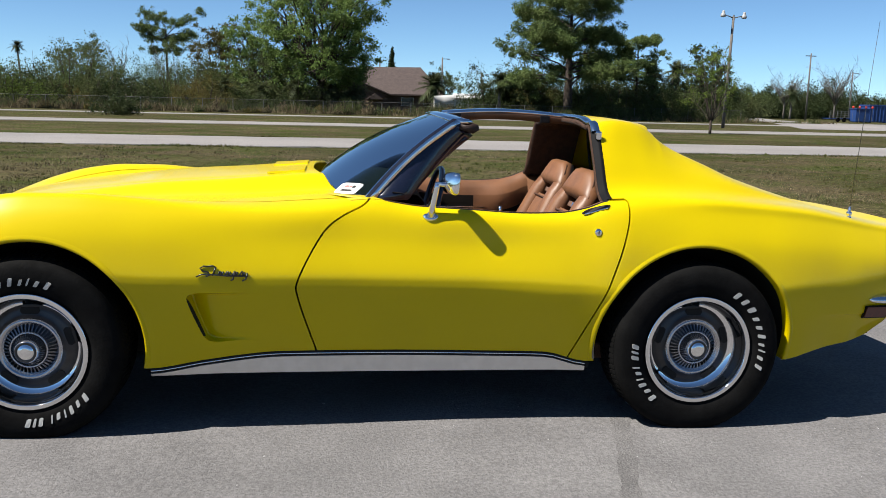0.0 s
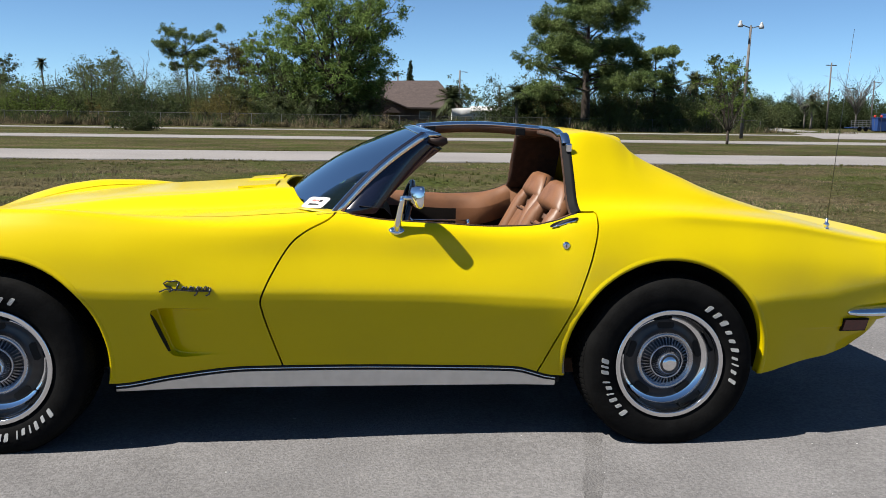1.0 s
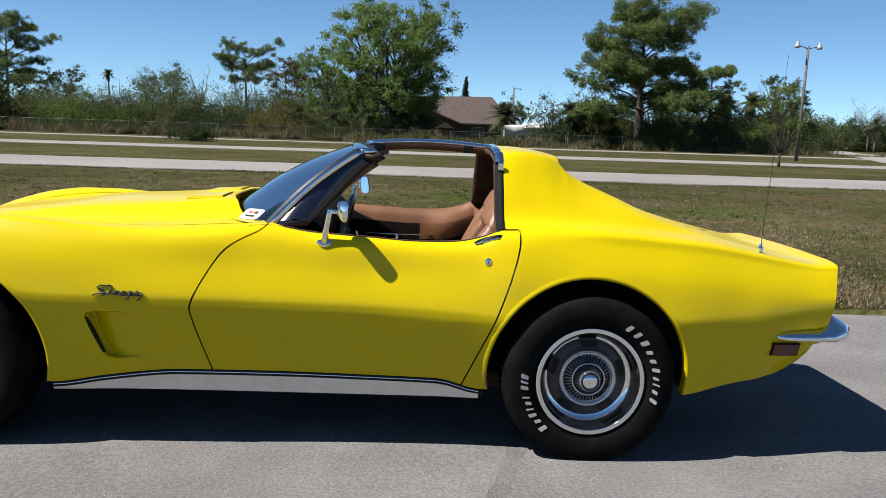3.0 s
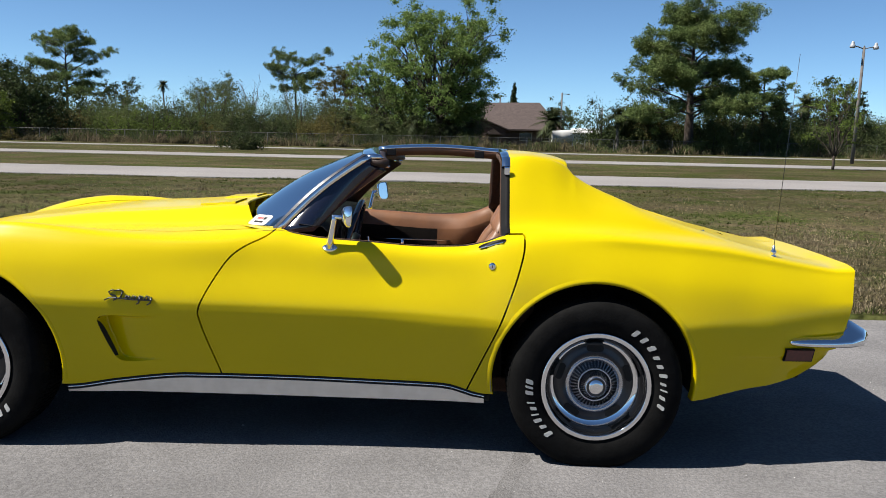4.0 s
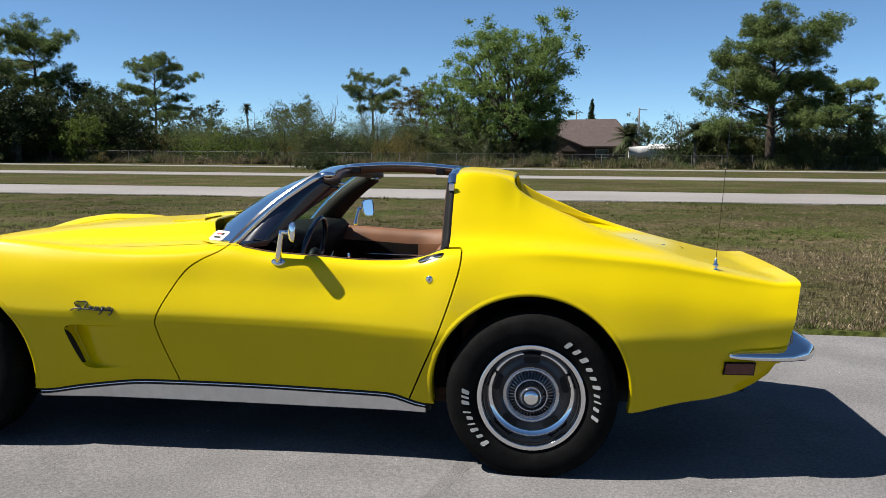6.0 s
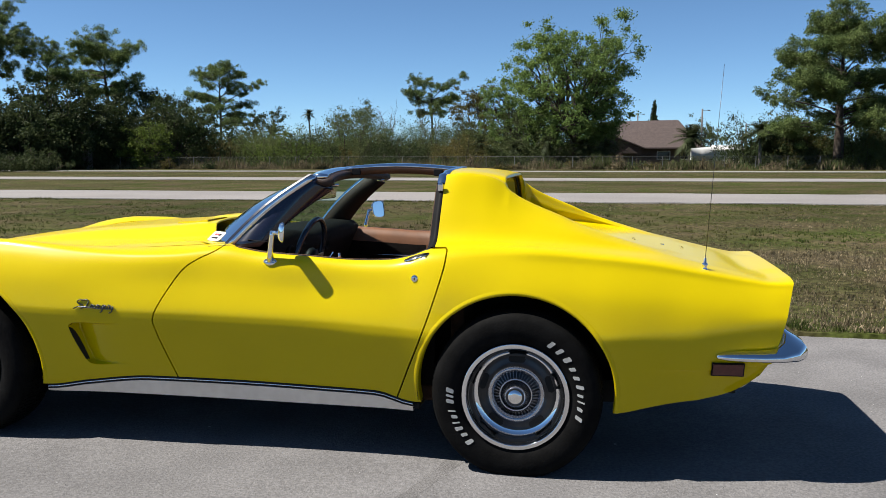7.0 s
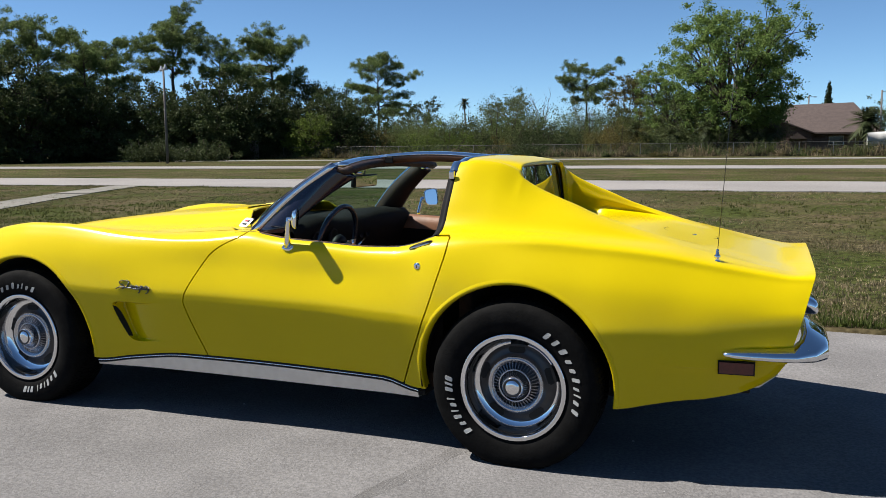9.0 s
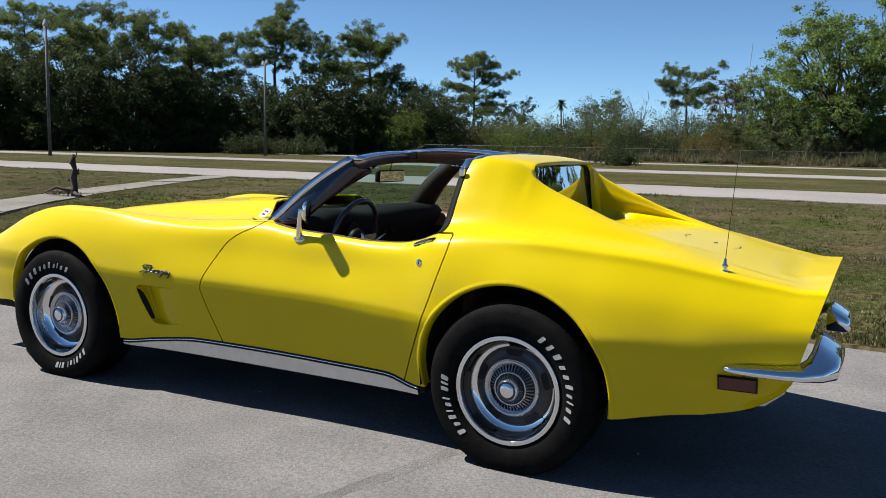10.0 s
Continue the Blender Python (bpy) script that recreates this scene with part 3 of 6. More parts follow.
pine(-92, 75, 18, 9, 21)
pine(-87, 52, 17, 9, 22)
for i in range(15):
    u = i / 14
    wx = -80 + 30 * u + 2.0 * math.sin(i * 5.1)
    wy = 50 + 46 * u + 3.0 * math.cos(i * 3.3) + (4 if u < 0.2 else 0)
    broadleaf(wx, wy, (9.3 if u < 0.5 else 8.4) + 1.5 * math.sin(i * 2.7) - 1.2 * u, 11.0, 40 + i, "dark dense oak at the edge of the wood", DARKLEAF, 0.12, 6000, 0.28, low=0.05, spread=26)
broadleaf(-56.8, 104, 11.0, 10, 60, "round dark oak beside a tall pine", DARKLEAF, 0.15, 6500, 0.25, low=0.08)
broadleaf(-49, 88, 4.8, 6, 61, "yellow-green young tree before the dark wood", LIGHTLEAF, 0.2, 2600, 0.22, low=0.1)
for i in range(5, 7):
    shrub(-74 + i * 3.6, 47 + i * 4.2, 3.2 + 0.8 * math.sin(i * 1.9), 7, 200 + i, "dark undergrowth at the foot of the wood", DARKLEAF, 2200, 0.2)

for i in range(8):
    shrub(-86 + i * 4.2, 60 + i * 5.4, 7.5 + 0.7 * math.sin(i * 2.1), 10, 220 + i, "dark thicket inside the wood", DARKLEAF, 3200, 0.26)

# shrub belt behind the fence
broadleaf(-47.6, 120, 8.2, 7, 62, "dark small tree behind the shrub belt", DARKLEAF, 0.2, 2600, 0.25, low=0.15)
shrub(-34.7, 96, 4.6, 11, 63, "rounded bright green willow shrub behind the fence", LIGHTLEAF, 4200, 0.2)
for i in range(16):
    sx = -60 + 3.9 * i
    shrub(sx, 106 + 4 * math.sin(i * 2.2), 7.0 + 1.4 * math.sin(i * 1.7 + 1), 10.0, 70 + i, "grey-green wild shrubs behind the fence", SHRUBLEAF if i % 3 else DARKLEAF, 5600, 0.2)
for i in range(12):
    shrub(-57 + 4.9 * i, 97.5 + 2 * math.sin(i * 1.3), 3.6 + 0.9 * math.sin(i * 2.9), 7.5, 340 + i, "dark wild undergrowth below the taller shrubs", DARKLEAF if i % 3 else OLIVELEAF, 3800, 0.17)
broadleaf(-30.5, 112, 8.2, 8, 90, "pale thin-leaved tree above the shrubs", SHRUBLEAF, 0.25, 3000, 0.2, low=0.3)
bare_tree(-27, 114, 8.8, 5, 91, "thin leafless tree above the shrubs")
bare_tree(-21.5, 116, 8.2, 5, 92, "thin leafless tree above the shrubs")
broadleaf(-13.6, 112, 10.2, 8.6, 93, "olive-brown tree turning leaf beside a large green oak", OLIVELEAF, 0.15, 6500, 0.22, low=0.1)
broadleaf(-8.8, 107, 11.8, 7.5, 94, "fresh green tree at the large oak's side", OAKLEAF, 0.15, 6500, 0.22, low=0.1)
broadleaf(-6.9, 104, 6.8, 6, 95, "dark conifer-like tree before the oak", DARKLEAF, 0.12, 3600, 0.2, low=0.06)
broadleaf(-0.6, 101, 16.6, 17.5, 96, "large spreading oak in fresh spring leaf", OAKLEAF, 0.26, 22000, 0.24, low=0.2, spread=62, flare=0.85)
for i, (bx, bh) in enumerate(((-11.5, 4.4), (-7.5, 4.0), (-3.4, 4.6), (0.6, 4.2), (3.2, 3.8))):
    palm(bx, 98.5 + (i % 2), bh, 1.9, 300 + i, "low shaggy cabbage palm with hanging dead fronds", 22, 1.2, 14, 0.2)

# round the house and to the right of it
palm(14.2, 112, 6.0, 2.9, 310, "stout date palm beside the house", 30, 0.8, 6, 0.3)
broadleaf(18.5, 135, 6.2, 6, 97, "small tree behind the house", SHRUBLEAF, 0.2, 2200, 0.22)
shrub(22.0, 92, 5.6, 5.2, 98, "dark palmetto thicket by the big pine", DARKLEAF, 4200, 0.26)
palm(19.2, 91, 5.6, 2.0, 311, "dark cabbage palm in a thicket", 24, 1.0, 8)
palm(22.6, 92.5, 5.2, 2.0, 312, "dark cabbage palm in a thicket", 24, 1.0, 8)
pine(26.2, 88, 14.6, 16.5, 30, "huge old slash pine with a domed crown", bare_part=0.30, limbs=27, dense=1.2, taper=0.4, girth=1.8)
for i in range(6):
    shrub(19.5 + i * 3.6, 98 + 1.5 * math.sin(i * 2.3), 7.2 + 0.6 * math.sin(i * 1.9), 6.5, 160 + i, "tall wild shrubs behind the old pine", SHRUBLEAF if i % 2 else DARKLEAF, 3600, 0.22)
pine(35.2, 92, 9.4, 7.0, 31, "smaller pine beside the old pine", bare_part=0.45, limbs=12)
for i in range(8):
    shrub(23.5 + i * 3.4, 93 + 2 * math.sin(i * 1.3), 5.6 + 0.8 * math.sin(i * 2.9), 6.5, 100 + i, "wild green undergrowth below the pines", SHRUBLEAF if i % 3 else OLIVELEAF, 3200, 0.2)
for x, y, h, w, seed in ((28.6, 86.5, 3.4, 4.2, 151), (31.6, 87.0, 4.2, 4.6, 152), (35.0, 87.5, 3.6, 4.4, 153), (39.2, 88.0, 4.4, 5.0, 154)):
    shrub(x, y, h, w, seed, "grey-green scrub under the old pine", SHRUBLEAF, 2000, 0.18)
palm(38.3, 95, 6.9, 2.0, 313, "cabbage palm with a round grey-green head", 26, 1.1, 10)
palm(41.2, 95, 7.5, 2.2, 314, "cabbage palm with a round grey-green head", 26, 1.1, 10)
shrub(42.5, 92, 5.8, 7.5, 120, "loose green shrub behind the fence", DARKLEAF, 3000, 0.2)
for i in range(9):
    shrub(54 + i * 9.5, 146 + 5 * i + 3 * math.sin(i * 2.1), 7.8 + 0.9 * math.sin(i * 1.5), 15, 130 + i, "dark green hedge-like woods beyond the drive", DARKLEAF, 9500, 0.33)
palm(84, 146, 6.6, 2.4, 315, "cabbage palm at the edge of the far woods", 22, 1.1, 8)
bare_tree(95.0, 150, 10.8, 13, 121, "leafless grey tree above the far woods", density=30)
bare_tree(86.0, 152, 9.6, 11, 122, "leafless grey tree above the far woods", density=24)
palm(-71, 209, 14.2, 2.0, 316, "tall thin fan palm far behind the woods", 22, 0.9, 8, 0.2)
rc = np.random.default_rng(99)
slim = [((rc.normal() * 0.25, rc.normal() * 0.25, 1.0 + 15.2 * k / 26), (1.75 * (1 - 0.75 * (k / 26) ** 1.6), 1.75 * (1 - 0.75 * (k / 26) ** 1.6), 0.9)) for k in range(27)]
finish_tree("cypress_tree", "slim dark cypress far behind the house", 16.9, 242, [limb(rc, (0, 0, 0), (0, 0, 15.5), 0.3, 0.05, 0.01, 4)], BARK, leaf_cloud(rc, slim, 5000, 0.26, 0.0, 0.6, 0.3), DARKLEAF)

broadleaf(44.2, 93, 8.3, 5.4, 141, "narrow dark green tree behind the fence", DARKLEAF, 0.12, 4200, 0.2, low=0.1)
shrub(47.5, 95, 5.6, 6, 142, "loose feathery shrub behind the fence", SHRUBLEAF, 2600, 0.2)

# young tree on the median
broadleaf(21.0, 40.2, 4.7, 3.4, 123, "young tree with sparse fresh leaves on the median", LIGHTLEAF, 0.16, 1050, 0.085, bark=BARK, name="sapling", spread=11, low=0.3, girth=0.42)
shrub(-14.4, 60.0, 2.0, 2.6, 124, "dark dense juniper bush on the lawn", DARKLEAF, 1600, 0.12, name="bush")

# woods all round the horizon
rw = np.random.default_rng(5)
cl = []
for i in range(420):
    a = i / 420 * 2 * math.pi
    R = 265 + 45 * math.sin(i * 1.9) + (30 if math.sin(a) > 0 else 0)
    hh = 4.0 + 1.4 * math.sin(i * 0.37) + 1.1 * math.sin(i * 1.31)
    cl.append(((R * math.cos(a), R * math.sin(a), hh * 0.5), (4.4, 4.4, hh * 0.62)))
fv, ff = leaf_cloud(rw, cl, 60000, 0.75, 0.0, 0.6, 0.3)
tagged(mesh_ob("far_woods", fv, ff, SHRUBLEAF, label="low green woods along the horizon", kind="stuff"), category="woods")


# ---- fence, weeds ----
def fence(x0, x1, y, h):
    t = thing("chain_link_fence", "weathered chain-link fence with round steel posts", "fence", pose(0, y, 0))
    n = int((x1 - x0) / 3.05)
    v, f = tube([(0, 0, -0.05), (0, 0, h + 0.03)], 0.035, 6)
    first = mesh_ob("post", v, f, GALV, t)
    first.location.x = x0
    for i in range(1, n + 1):
        p = first.copy()
        scene.collection.objects.link(p)
        p.location.x = x0 + 3.05 * i
    v, f = tube([(x0, 0, h), (x0 + 3.05 * n, 0, h)], 0.021, 6)
    mesh_ob("top_rail", v, f, WIRE, t)
    wires = []
    x = x0
    while x < x0 + 3.05 * n - h:
        for a, b in (((x, 0, 0.05), (x + h, 0, h)), ((x + h, 0, 0.05), (x, 0, h))):
            a, b = Vector(a), Vector(b)
            wires.append(([a + Vector((-0.004, 0, 0)), a + Vector((0.004, 0, 0)), b + Vector((0.004, 0, 0)), b + Vector((-0.004, 0, 0))], [(0, 1, 2, 3)]))
        x += 0.16
    v, f = merge(wires)
    mesh_ob("wire_mesh", v, f, WIRE, t, kind="stuff")
    return t


fence(-52.0, 46.0, 87.0, 1.32)
pillar = thing("gate_pillar", "short ivy-grown pillar at the fence's end", "pillar", pose(-54.6, 84.6, 0))
bm = bmesh.new()
box(bm, (-0.4, -0.4, -0.05), (0.4, 0.4, 2.0), 0.05)
box(bm, (-0.5, -0.5, 2.0), (0.5, 0.5, 2.15), 0.03)
part("shaft", bm, GREYBARK, pillar)
cv, cf = leaf_cloud(np.random.default_rng(8), [((0, 0, 1.5), (0.6, 0.6, 0.9)), ((0.1, 0, 0.5), (0.6, 0.6, 0.5))], 500, 0.1)
mesh_ob("ivy", cv, cf, DARKLEAF, pillar)


def weeds(name, label, count, region, height, width, material, seed):
    return blades(name, label, count, region, height, width, material, lambda x, y: max(0.0, 0.55 + 1.1 * noise.noise(Vector((x * 0.3, y * 0.5, 2.0)))), seed, 1.0, 22, 0.28)


weeds("tall_weeds", "tall dry weeds along the fence", 34000, ((-90, 46), (85.3, 91)), 0.85, 0.045, STRAW, 21)
weeds("tall_weeds", "tall green weeds along the fence", 12000, ((-90, 46), (86.5, 93)), 1.1, 0.06, SHRUBLEAF, 22)
weeds("tall_weeds", "tall dry weeds along the fence", 9000, ((-14, 60), (83.8, 90)), 0.6, 0.05, STRAW, 23)
weeds("tall_weeds", "tall green weeds along the fence", 7000, ((-14, 60), (84.2, 90)), 0.7, 0.06, SHRUBLEAF, 24)
rs = np.random.default_rng(77)
for i in range(64):
    wx = -52 + i * 1.53 + rs.normal() * 0.6
    shrub(wx, 84.9 + rs.random() * 4.5, 0.7 + 1.1 * rs.random() ** 2, 1.0 + 1.2 * rs.random(), 400 + i, "scrubby half-dry bush in the weeds along the fence", (STRAW, SHRUBLEAF, STRAW, DARKLEAF, OLIVELEAF)[i % 5], 420, 0.12)


# ---- house, shed, yard ----
def house(x, y):
    t = thing("house", "single-storey tan stucco house with a brown shingle roof", "house", pose(x, y, 0))
    bm = bmesh.new()
    box(bm, (-7.5, -4, -0.1), (7.5, 5, 2.7), 0.02)
    part("wall", bm, STUCCO, t)
    v = [(-8.2, -5.0, 2.55), (8.2, -5.0, 2.55), (8.2, 6.0, 2.55), (-8.2, 6.0, 2.55), (-5.5, 0.5, 6.3), (5.2, 0.5, 6.5),
         (-8.2, -5.0, 2.35), (8.2, -5.0, 2.35), (8.2, 6.0, 2.35), (-8.2, 6.0, 2.35)]
    mesh_ob("roof", v, [(0, 1, 5, 4), (1, 2, 5), (2, 3, 4, 5), (3, 0, 4), (6, 7, 1, 0), (7, 8, 2, 1), (8, 9, 3, 2), (9, 6, 0, 3), (9, 8, 7, 6)], ROOFMAT, t)
    # front wing with a wide low gable
    v = [(-9.2, -7.0, 2.35), (0.4, -7.0, 2.35), (-4.4, -7.0, 4.25), (-9.2, 0, 2.35), (0.4, 0, 2.35), (-4.4, 0, 4.25)]
    lift = [(x, y, z + 0.16) for x, y, z in v]
    mesh_ob("gable_roof", v + lift, [(6, 8, 11, 9), (8, 7, 10, 11), (0, 3, 5, 2), (2, 5, 4, 1), (0, 2, 8, 6), (2, 1, 7, 8), (0, 6, 9, 3), (1, 4, 10, 7)], ROOFMAT, t)
    mesh_ob("gable_wall", [(-8.8, -6.6, -0.1), (0.0, -6.6, -0.1), (0.0, -6.6, 2.42), (-4.4, -6.6, 4.16), (-8.8, -6.6, 2.42), (-8.8, -4, -0.1), (0.0, -4, -0.1), (0.0, -4, 2.42), (-4.4, -4, 4.16), (-8.8, -4, 2.42)],
            [(0, 1, 2, 3, 4), (9, 8, 7, 6, 5), (1, 6, 7, 2), (0, 4, 9, 5)], STUCCO, t)
    # small peaked porch
    mesh_ob("porch_roof", [(-2.9, -8.2, 1.75), (-0.6, -8.2, 1.75), (-1.75, -8.2, 2.55), (-2.9, -6.6, 1.75), (-0.6, -6.6, 1.75), (-1.75, -6.6, 2.55)], [(0, 2, 5, 3), (2, 1, 4, 5), (0, 1, 2), (0, 3, 4, 1)], ROOFMAT, t)
    for px in (-2.75, -0.75):
        bm = bmesh.new()
        box(bm, (px - 0.07, -8.1, -0.05), (px + 0.07, -7.96, 1.76), 0.01)
        part("porch_post", bm, STUCCO, t)
    for wx, wy, ww, z0, z1 in ((-5.6, -6.6, 1.6, 0.9, 2.1), (3.0, -4.0, 1.8, 0.9, 2.1), (5.8, -4.0, 1.2, 0.9, 2.1)):
        bm = bmesh.new()
        box(bm, (wx - ww / 2, wy - 0.05, z0), (wx + ww / 2, wy - 0.004, z1), 0.01)
        w = part("window", bm, WHITEPAINT, t)
        bm = bmesh.new()
        box(bm, (wx - ww / 2 + 0.1, wy - 0.06, z0 + 0.1), (wx + ww / 2 - 0.1, wy - 0.052, z1 - 0.1))
        part("pane", bm, DARKGLASS, w)
    return t


house(8.2, 122)
shed = thing("metal_shed", "low white metal shed behind the fence", "shed", pose(18.3, 110.6, 0))
bm = bmesh.new()
box(bm, (-1.7, -1.5, -0.05), (2.0, 1.5, 2.1), 0.02)
part("wall", bm, WHITEPAINT, shed)
mesh_ob("roof", [(-1.9, -1.7, 2.1), (2.2, -1.7, 2.1), (2.2, 1.7, 2.1), (-1.9, 1.7, 2.1), (-1.6, 0, 2.75), (2.2, 0, 2.75)], [(0, 1, 5, 4), (2, 3, 4, 5), (1, 2, 5), (3, 0, 4), (3, 2, 1, 0)], WHITEPAINT, shed)
boat = thing("boat", "white covered boat on a trailer beside the shed", "boat", pose(15.6, 109.5, 0))
hv = []
for sx, hw, zb, zt in ((-1.6, 0.75, 0.95, 2.0), (-0.3, 0.8, 0.85, 2.1), (0.9, 0.55, 0.95, 2.15), (1.6, 0.03, 1.6, 2.2)):
    hv += [(sx, -hw, zt), (sx, -hw * 0.7, zb), (sx, 0, zb - 0.12), (sx, hw * 0.7, zb), (sx, hw, zt), (sx, 0, zt + 0.35)]
hf = [(i * 6 + k, i * 6 + (k + 1) % 6, (i + 1) * 6 + (k + 1) % 6, (i + 1) * 6 + k) for i in range(3) for k in range(6)] + [(0, 1, 2, 3, 4, 5)]
mesh_ob("hull", hv, hf, WHITEPAINT, boat, smooth=True)
v, f = merge([tube([(-1.4, s * 0.5, 0.6), (2.0, 0, 0.6)], 0.04, 6) for s in (-1, 1)] + [lathe([(0.0, -0.08), (0.3, -0.08), (0.3, 0.08), (0, 0.08)], 12, "y", (-0.3, s * 0.8, 0.28)) for s in (-1, 1)] + [tube([(-0.3, -0.8, 0.3), (-0.3, 0.8, 0.3)], 0.03, 6), tube([(-0.3, 0, 0.3), (-0.3, 0, 0.85)], 0.03, 6)])
mesh_ob("trailer", v, f, GALV, boat)

cont = thing("blue_container", "dark blue steel skip container on the grass by the drive", "container", pose(82.6, 118, 0))
bm = bmesh.new()
box(bm, (-2.2, -1.2, 0.05), (2.6, 1.2, 2.6), 0.04)
part("body", bm, BLUEPAINT, cont)
for k in range(9):
    bm = bmesh.new()
    box(bm, (-2.1 + k * 0.55, -1.28, 0.2), (-2.0 + k * 0.55, -1.2, 2.44))
    part("rib", bm, BLUEPAINT, cont)
bm = bmesh.new()
box(bm, (-2.3, -1.3, 2.45), (2.7, 1.3, 2.65), 0.02)
part("rim", bm, BLUEPAINT, cont)
for k in range(2):
    bm = bmesh.new()
    box(bm, (-2.0 + k * 3.6, -1.1, -0.02), (-1.6 + k * 3.6, 1.1, 0.1))
    part("skid", bm, BLACK, cont)
tank = thing("blue_bin", "low bright blue steel bin beside the larger container", "container", pose(79.4, 117.6, 0))
bm = bmesh.new()
box(bm, (-1.1, -0.8, 0.1), (1.1, 0.8, 2.0), 0.05)
part("body", bm, BLUEPAINT, tank)
bm = bmesh.new()
box(bm, (-1.18, -0.88, 1.92), (1.18, 0.88, 2.06), 0.03)
part("rim", bm, BLUEPAINT, tank)
for k in range(2):
    bm = bmesh.new()
    box(bm, (-0.9 + k * 1.4, -0.7, -0.02), (-0.5 + k * 1.4, 0.7, 0.12))
    part("skid", bm, BLACK, tank)
for k in range(4):
    marker = thing("red_marker", "small red ball marker on a thin pole", "marker", pose(77.4 + 1.03 * k, 116.2, 0), "red markers")
    v, f = tube([(0, 0, -0.05), (0, 0, 2.05)], 0.02, 6)
    mesh_ob("pole", v, f, GALV, marker)
    v, f = lathe([(0, 0.2), (0.12, 0.16), (0.18, 0.0), (0.12, -0.16), (0, -0.2)], 12, "z", (0, 0, 2.2))
    mesh_ob("ball", v, f, REDPAINT, marker, smooth=True)
util = thing("utility_trailer", "low grey mesh-sided utility trailer on the grass by the drive", "trailer", pose(76.8, 119, 0))
for k in range(7):
    v, f = tube([(-1.8 + k * 0.6, -0.8, 0.5), (-1.8 + k * 0.6, -0.8, 1.6)], 0.04, 5)
    mesh_ob("post", v, f, GALV, util)
v, f = merge([tube([(-1.8, -0.8, z), (1.8, -0.8, z)], 0.03, 5) for z in (0.7, 1.0, 1.3, 1.6)])
mesh_ob("rails", v, f, GALV, util)
bm = bmesh.new()
box(bm, (-1.9, -0.9, 0.45), (1.9, 0.9, 0.55), 0.01)
part("bed", bm, BLUEPAINT, util)
for s in (-0.5, 0.5):
    v, f = lathe([(0, -0.1), (0.32, -0.1), (0.32, 0.1), (0, 0.1)], 14, "y", (s, -0.9, 0.31))
    mesh_ob("wheel", v, f, RUBBER, util)


# ---- poles ----
def street_lamp(x, y, h, turn=0.0, lean=0.0):
    t = thing("street_lamp", "tall weathered pole with two round floodlights", "street lamp", pose(x, y, 0, 0, lean, turn), "street lamps")
    v, f = tube([(0, 0, -0.1), (0, 0, h * 0.5), (0, 0, h)], [0.125, 0.105, 0.085], 10)
    mesh_ob("pole", v, f, POLEMAT, t, smooth=True)
    for s in (-1, 1):
        v, f = tube([(0, 0, h - 0.12), (s * 0.4, 0, h + 0.0), (s * 0.78, 0, h + 0.06)], 0.035, 6)
        mesh_ob("arm", v, f, GALV, t, smooth=True)
        v, f = lathe([(0.0, 0.26), (0.07, 0.26), (0.10, 0.16), (0.12, 0.06), (0.17, 0.0), (0.20, -0.12), (0.16, -0.19), (0.0, -0.20)], 12, "z", (s * 0.85, 0, h + 0.1))
        mesh_ob("lamp_head", v, f, LAMPGREY, t, "pale round lamp head", smooth=True)
    v, f = lathe([(0.0, 0.12), (0.05, 0.1), (0.06, 0.0), (0.0, 0.0)], 8, "z", (0, 0, h))
    mesh_ob("cap", v, f, GALV, t)
    return t


street_lamp(29.1, 56.0, 7.9, 8, 1.5)
street_lamp(-47.3, 59.5, 8.3, -40)
street_lamp(-49.9, 38.5, 9.1, -40)


def utility_pole(x, y, h, bar=False):
    t = thing("utility_pole", "distant wooden utility pole", "pole", pose(x, y, 0), "utility poles")
    v, f = tube([(0, 0, -0.1), (0, 0, h)], [0.16, 0.11], 8)
    mesh_ob("pole", v, f, POLEMAT, t, smooth=True)
    bm = bmesh.new()
    if bar:
        box(bm, (-0.9, -0.06, h - 0.5), (0.9, 0.06, h - 0.36))
    else:
        box(bm, (0.0, -0.06, h - 0.25), (0.9, 0.06, h - 0.17))
        box(bm, (0.75, -0.12, h - 0.3), (1.15, 0.12, h - 0.18))
    part("crossarm" if bar else "lamp_arm", bm, GALV, t)
    return t


utility_pole(17.5, 130, 8.4)
utility_pole(77.9, 130, 10.8, True)
utility_pole(98.1, 150, 9.0)
utility_pole(8.9, 150, 8.9)
utility_pole(25.4, 140, 6.6)
utility_pole(-24.5, 165, 10.5, True)

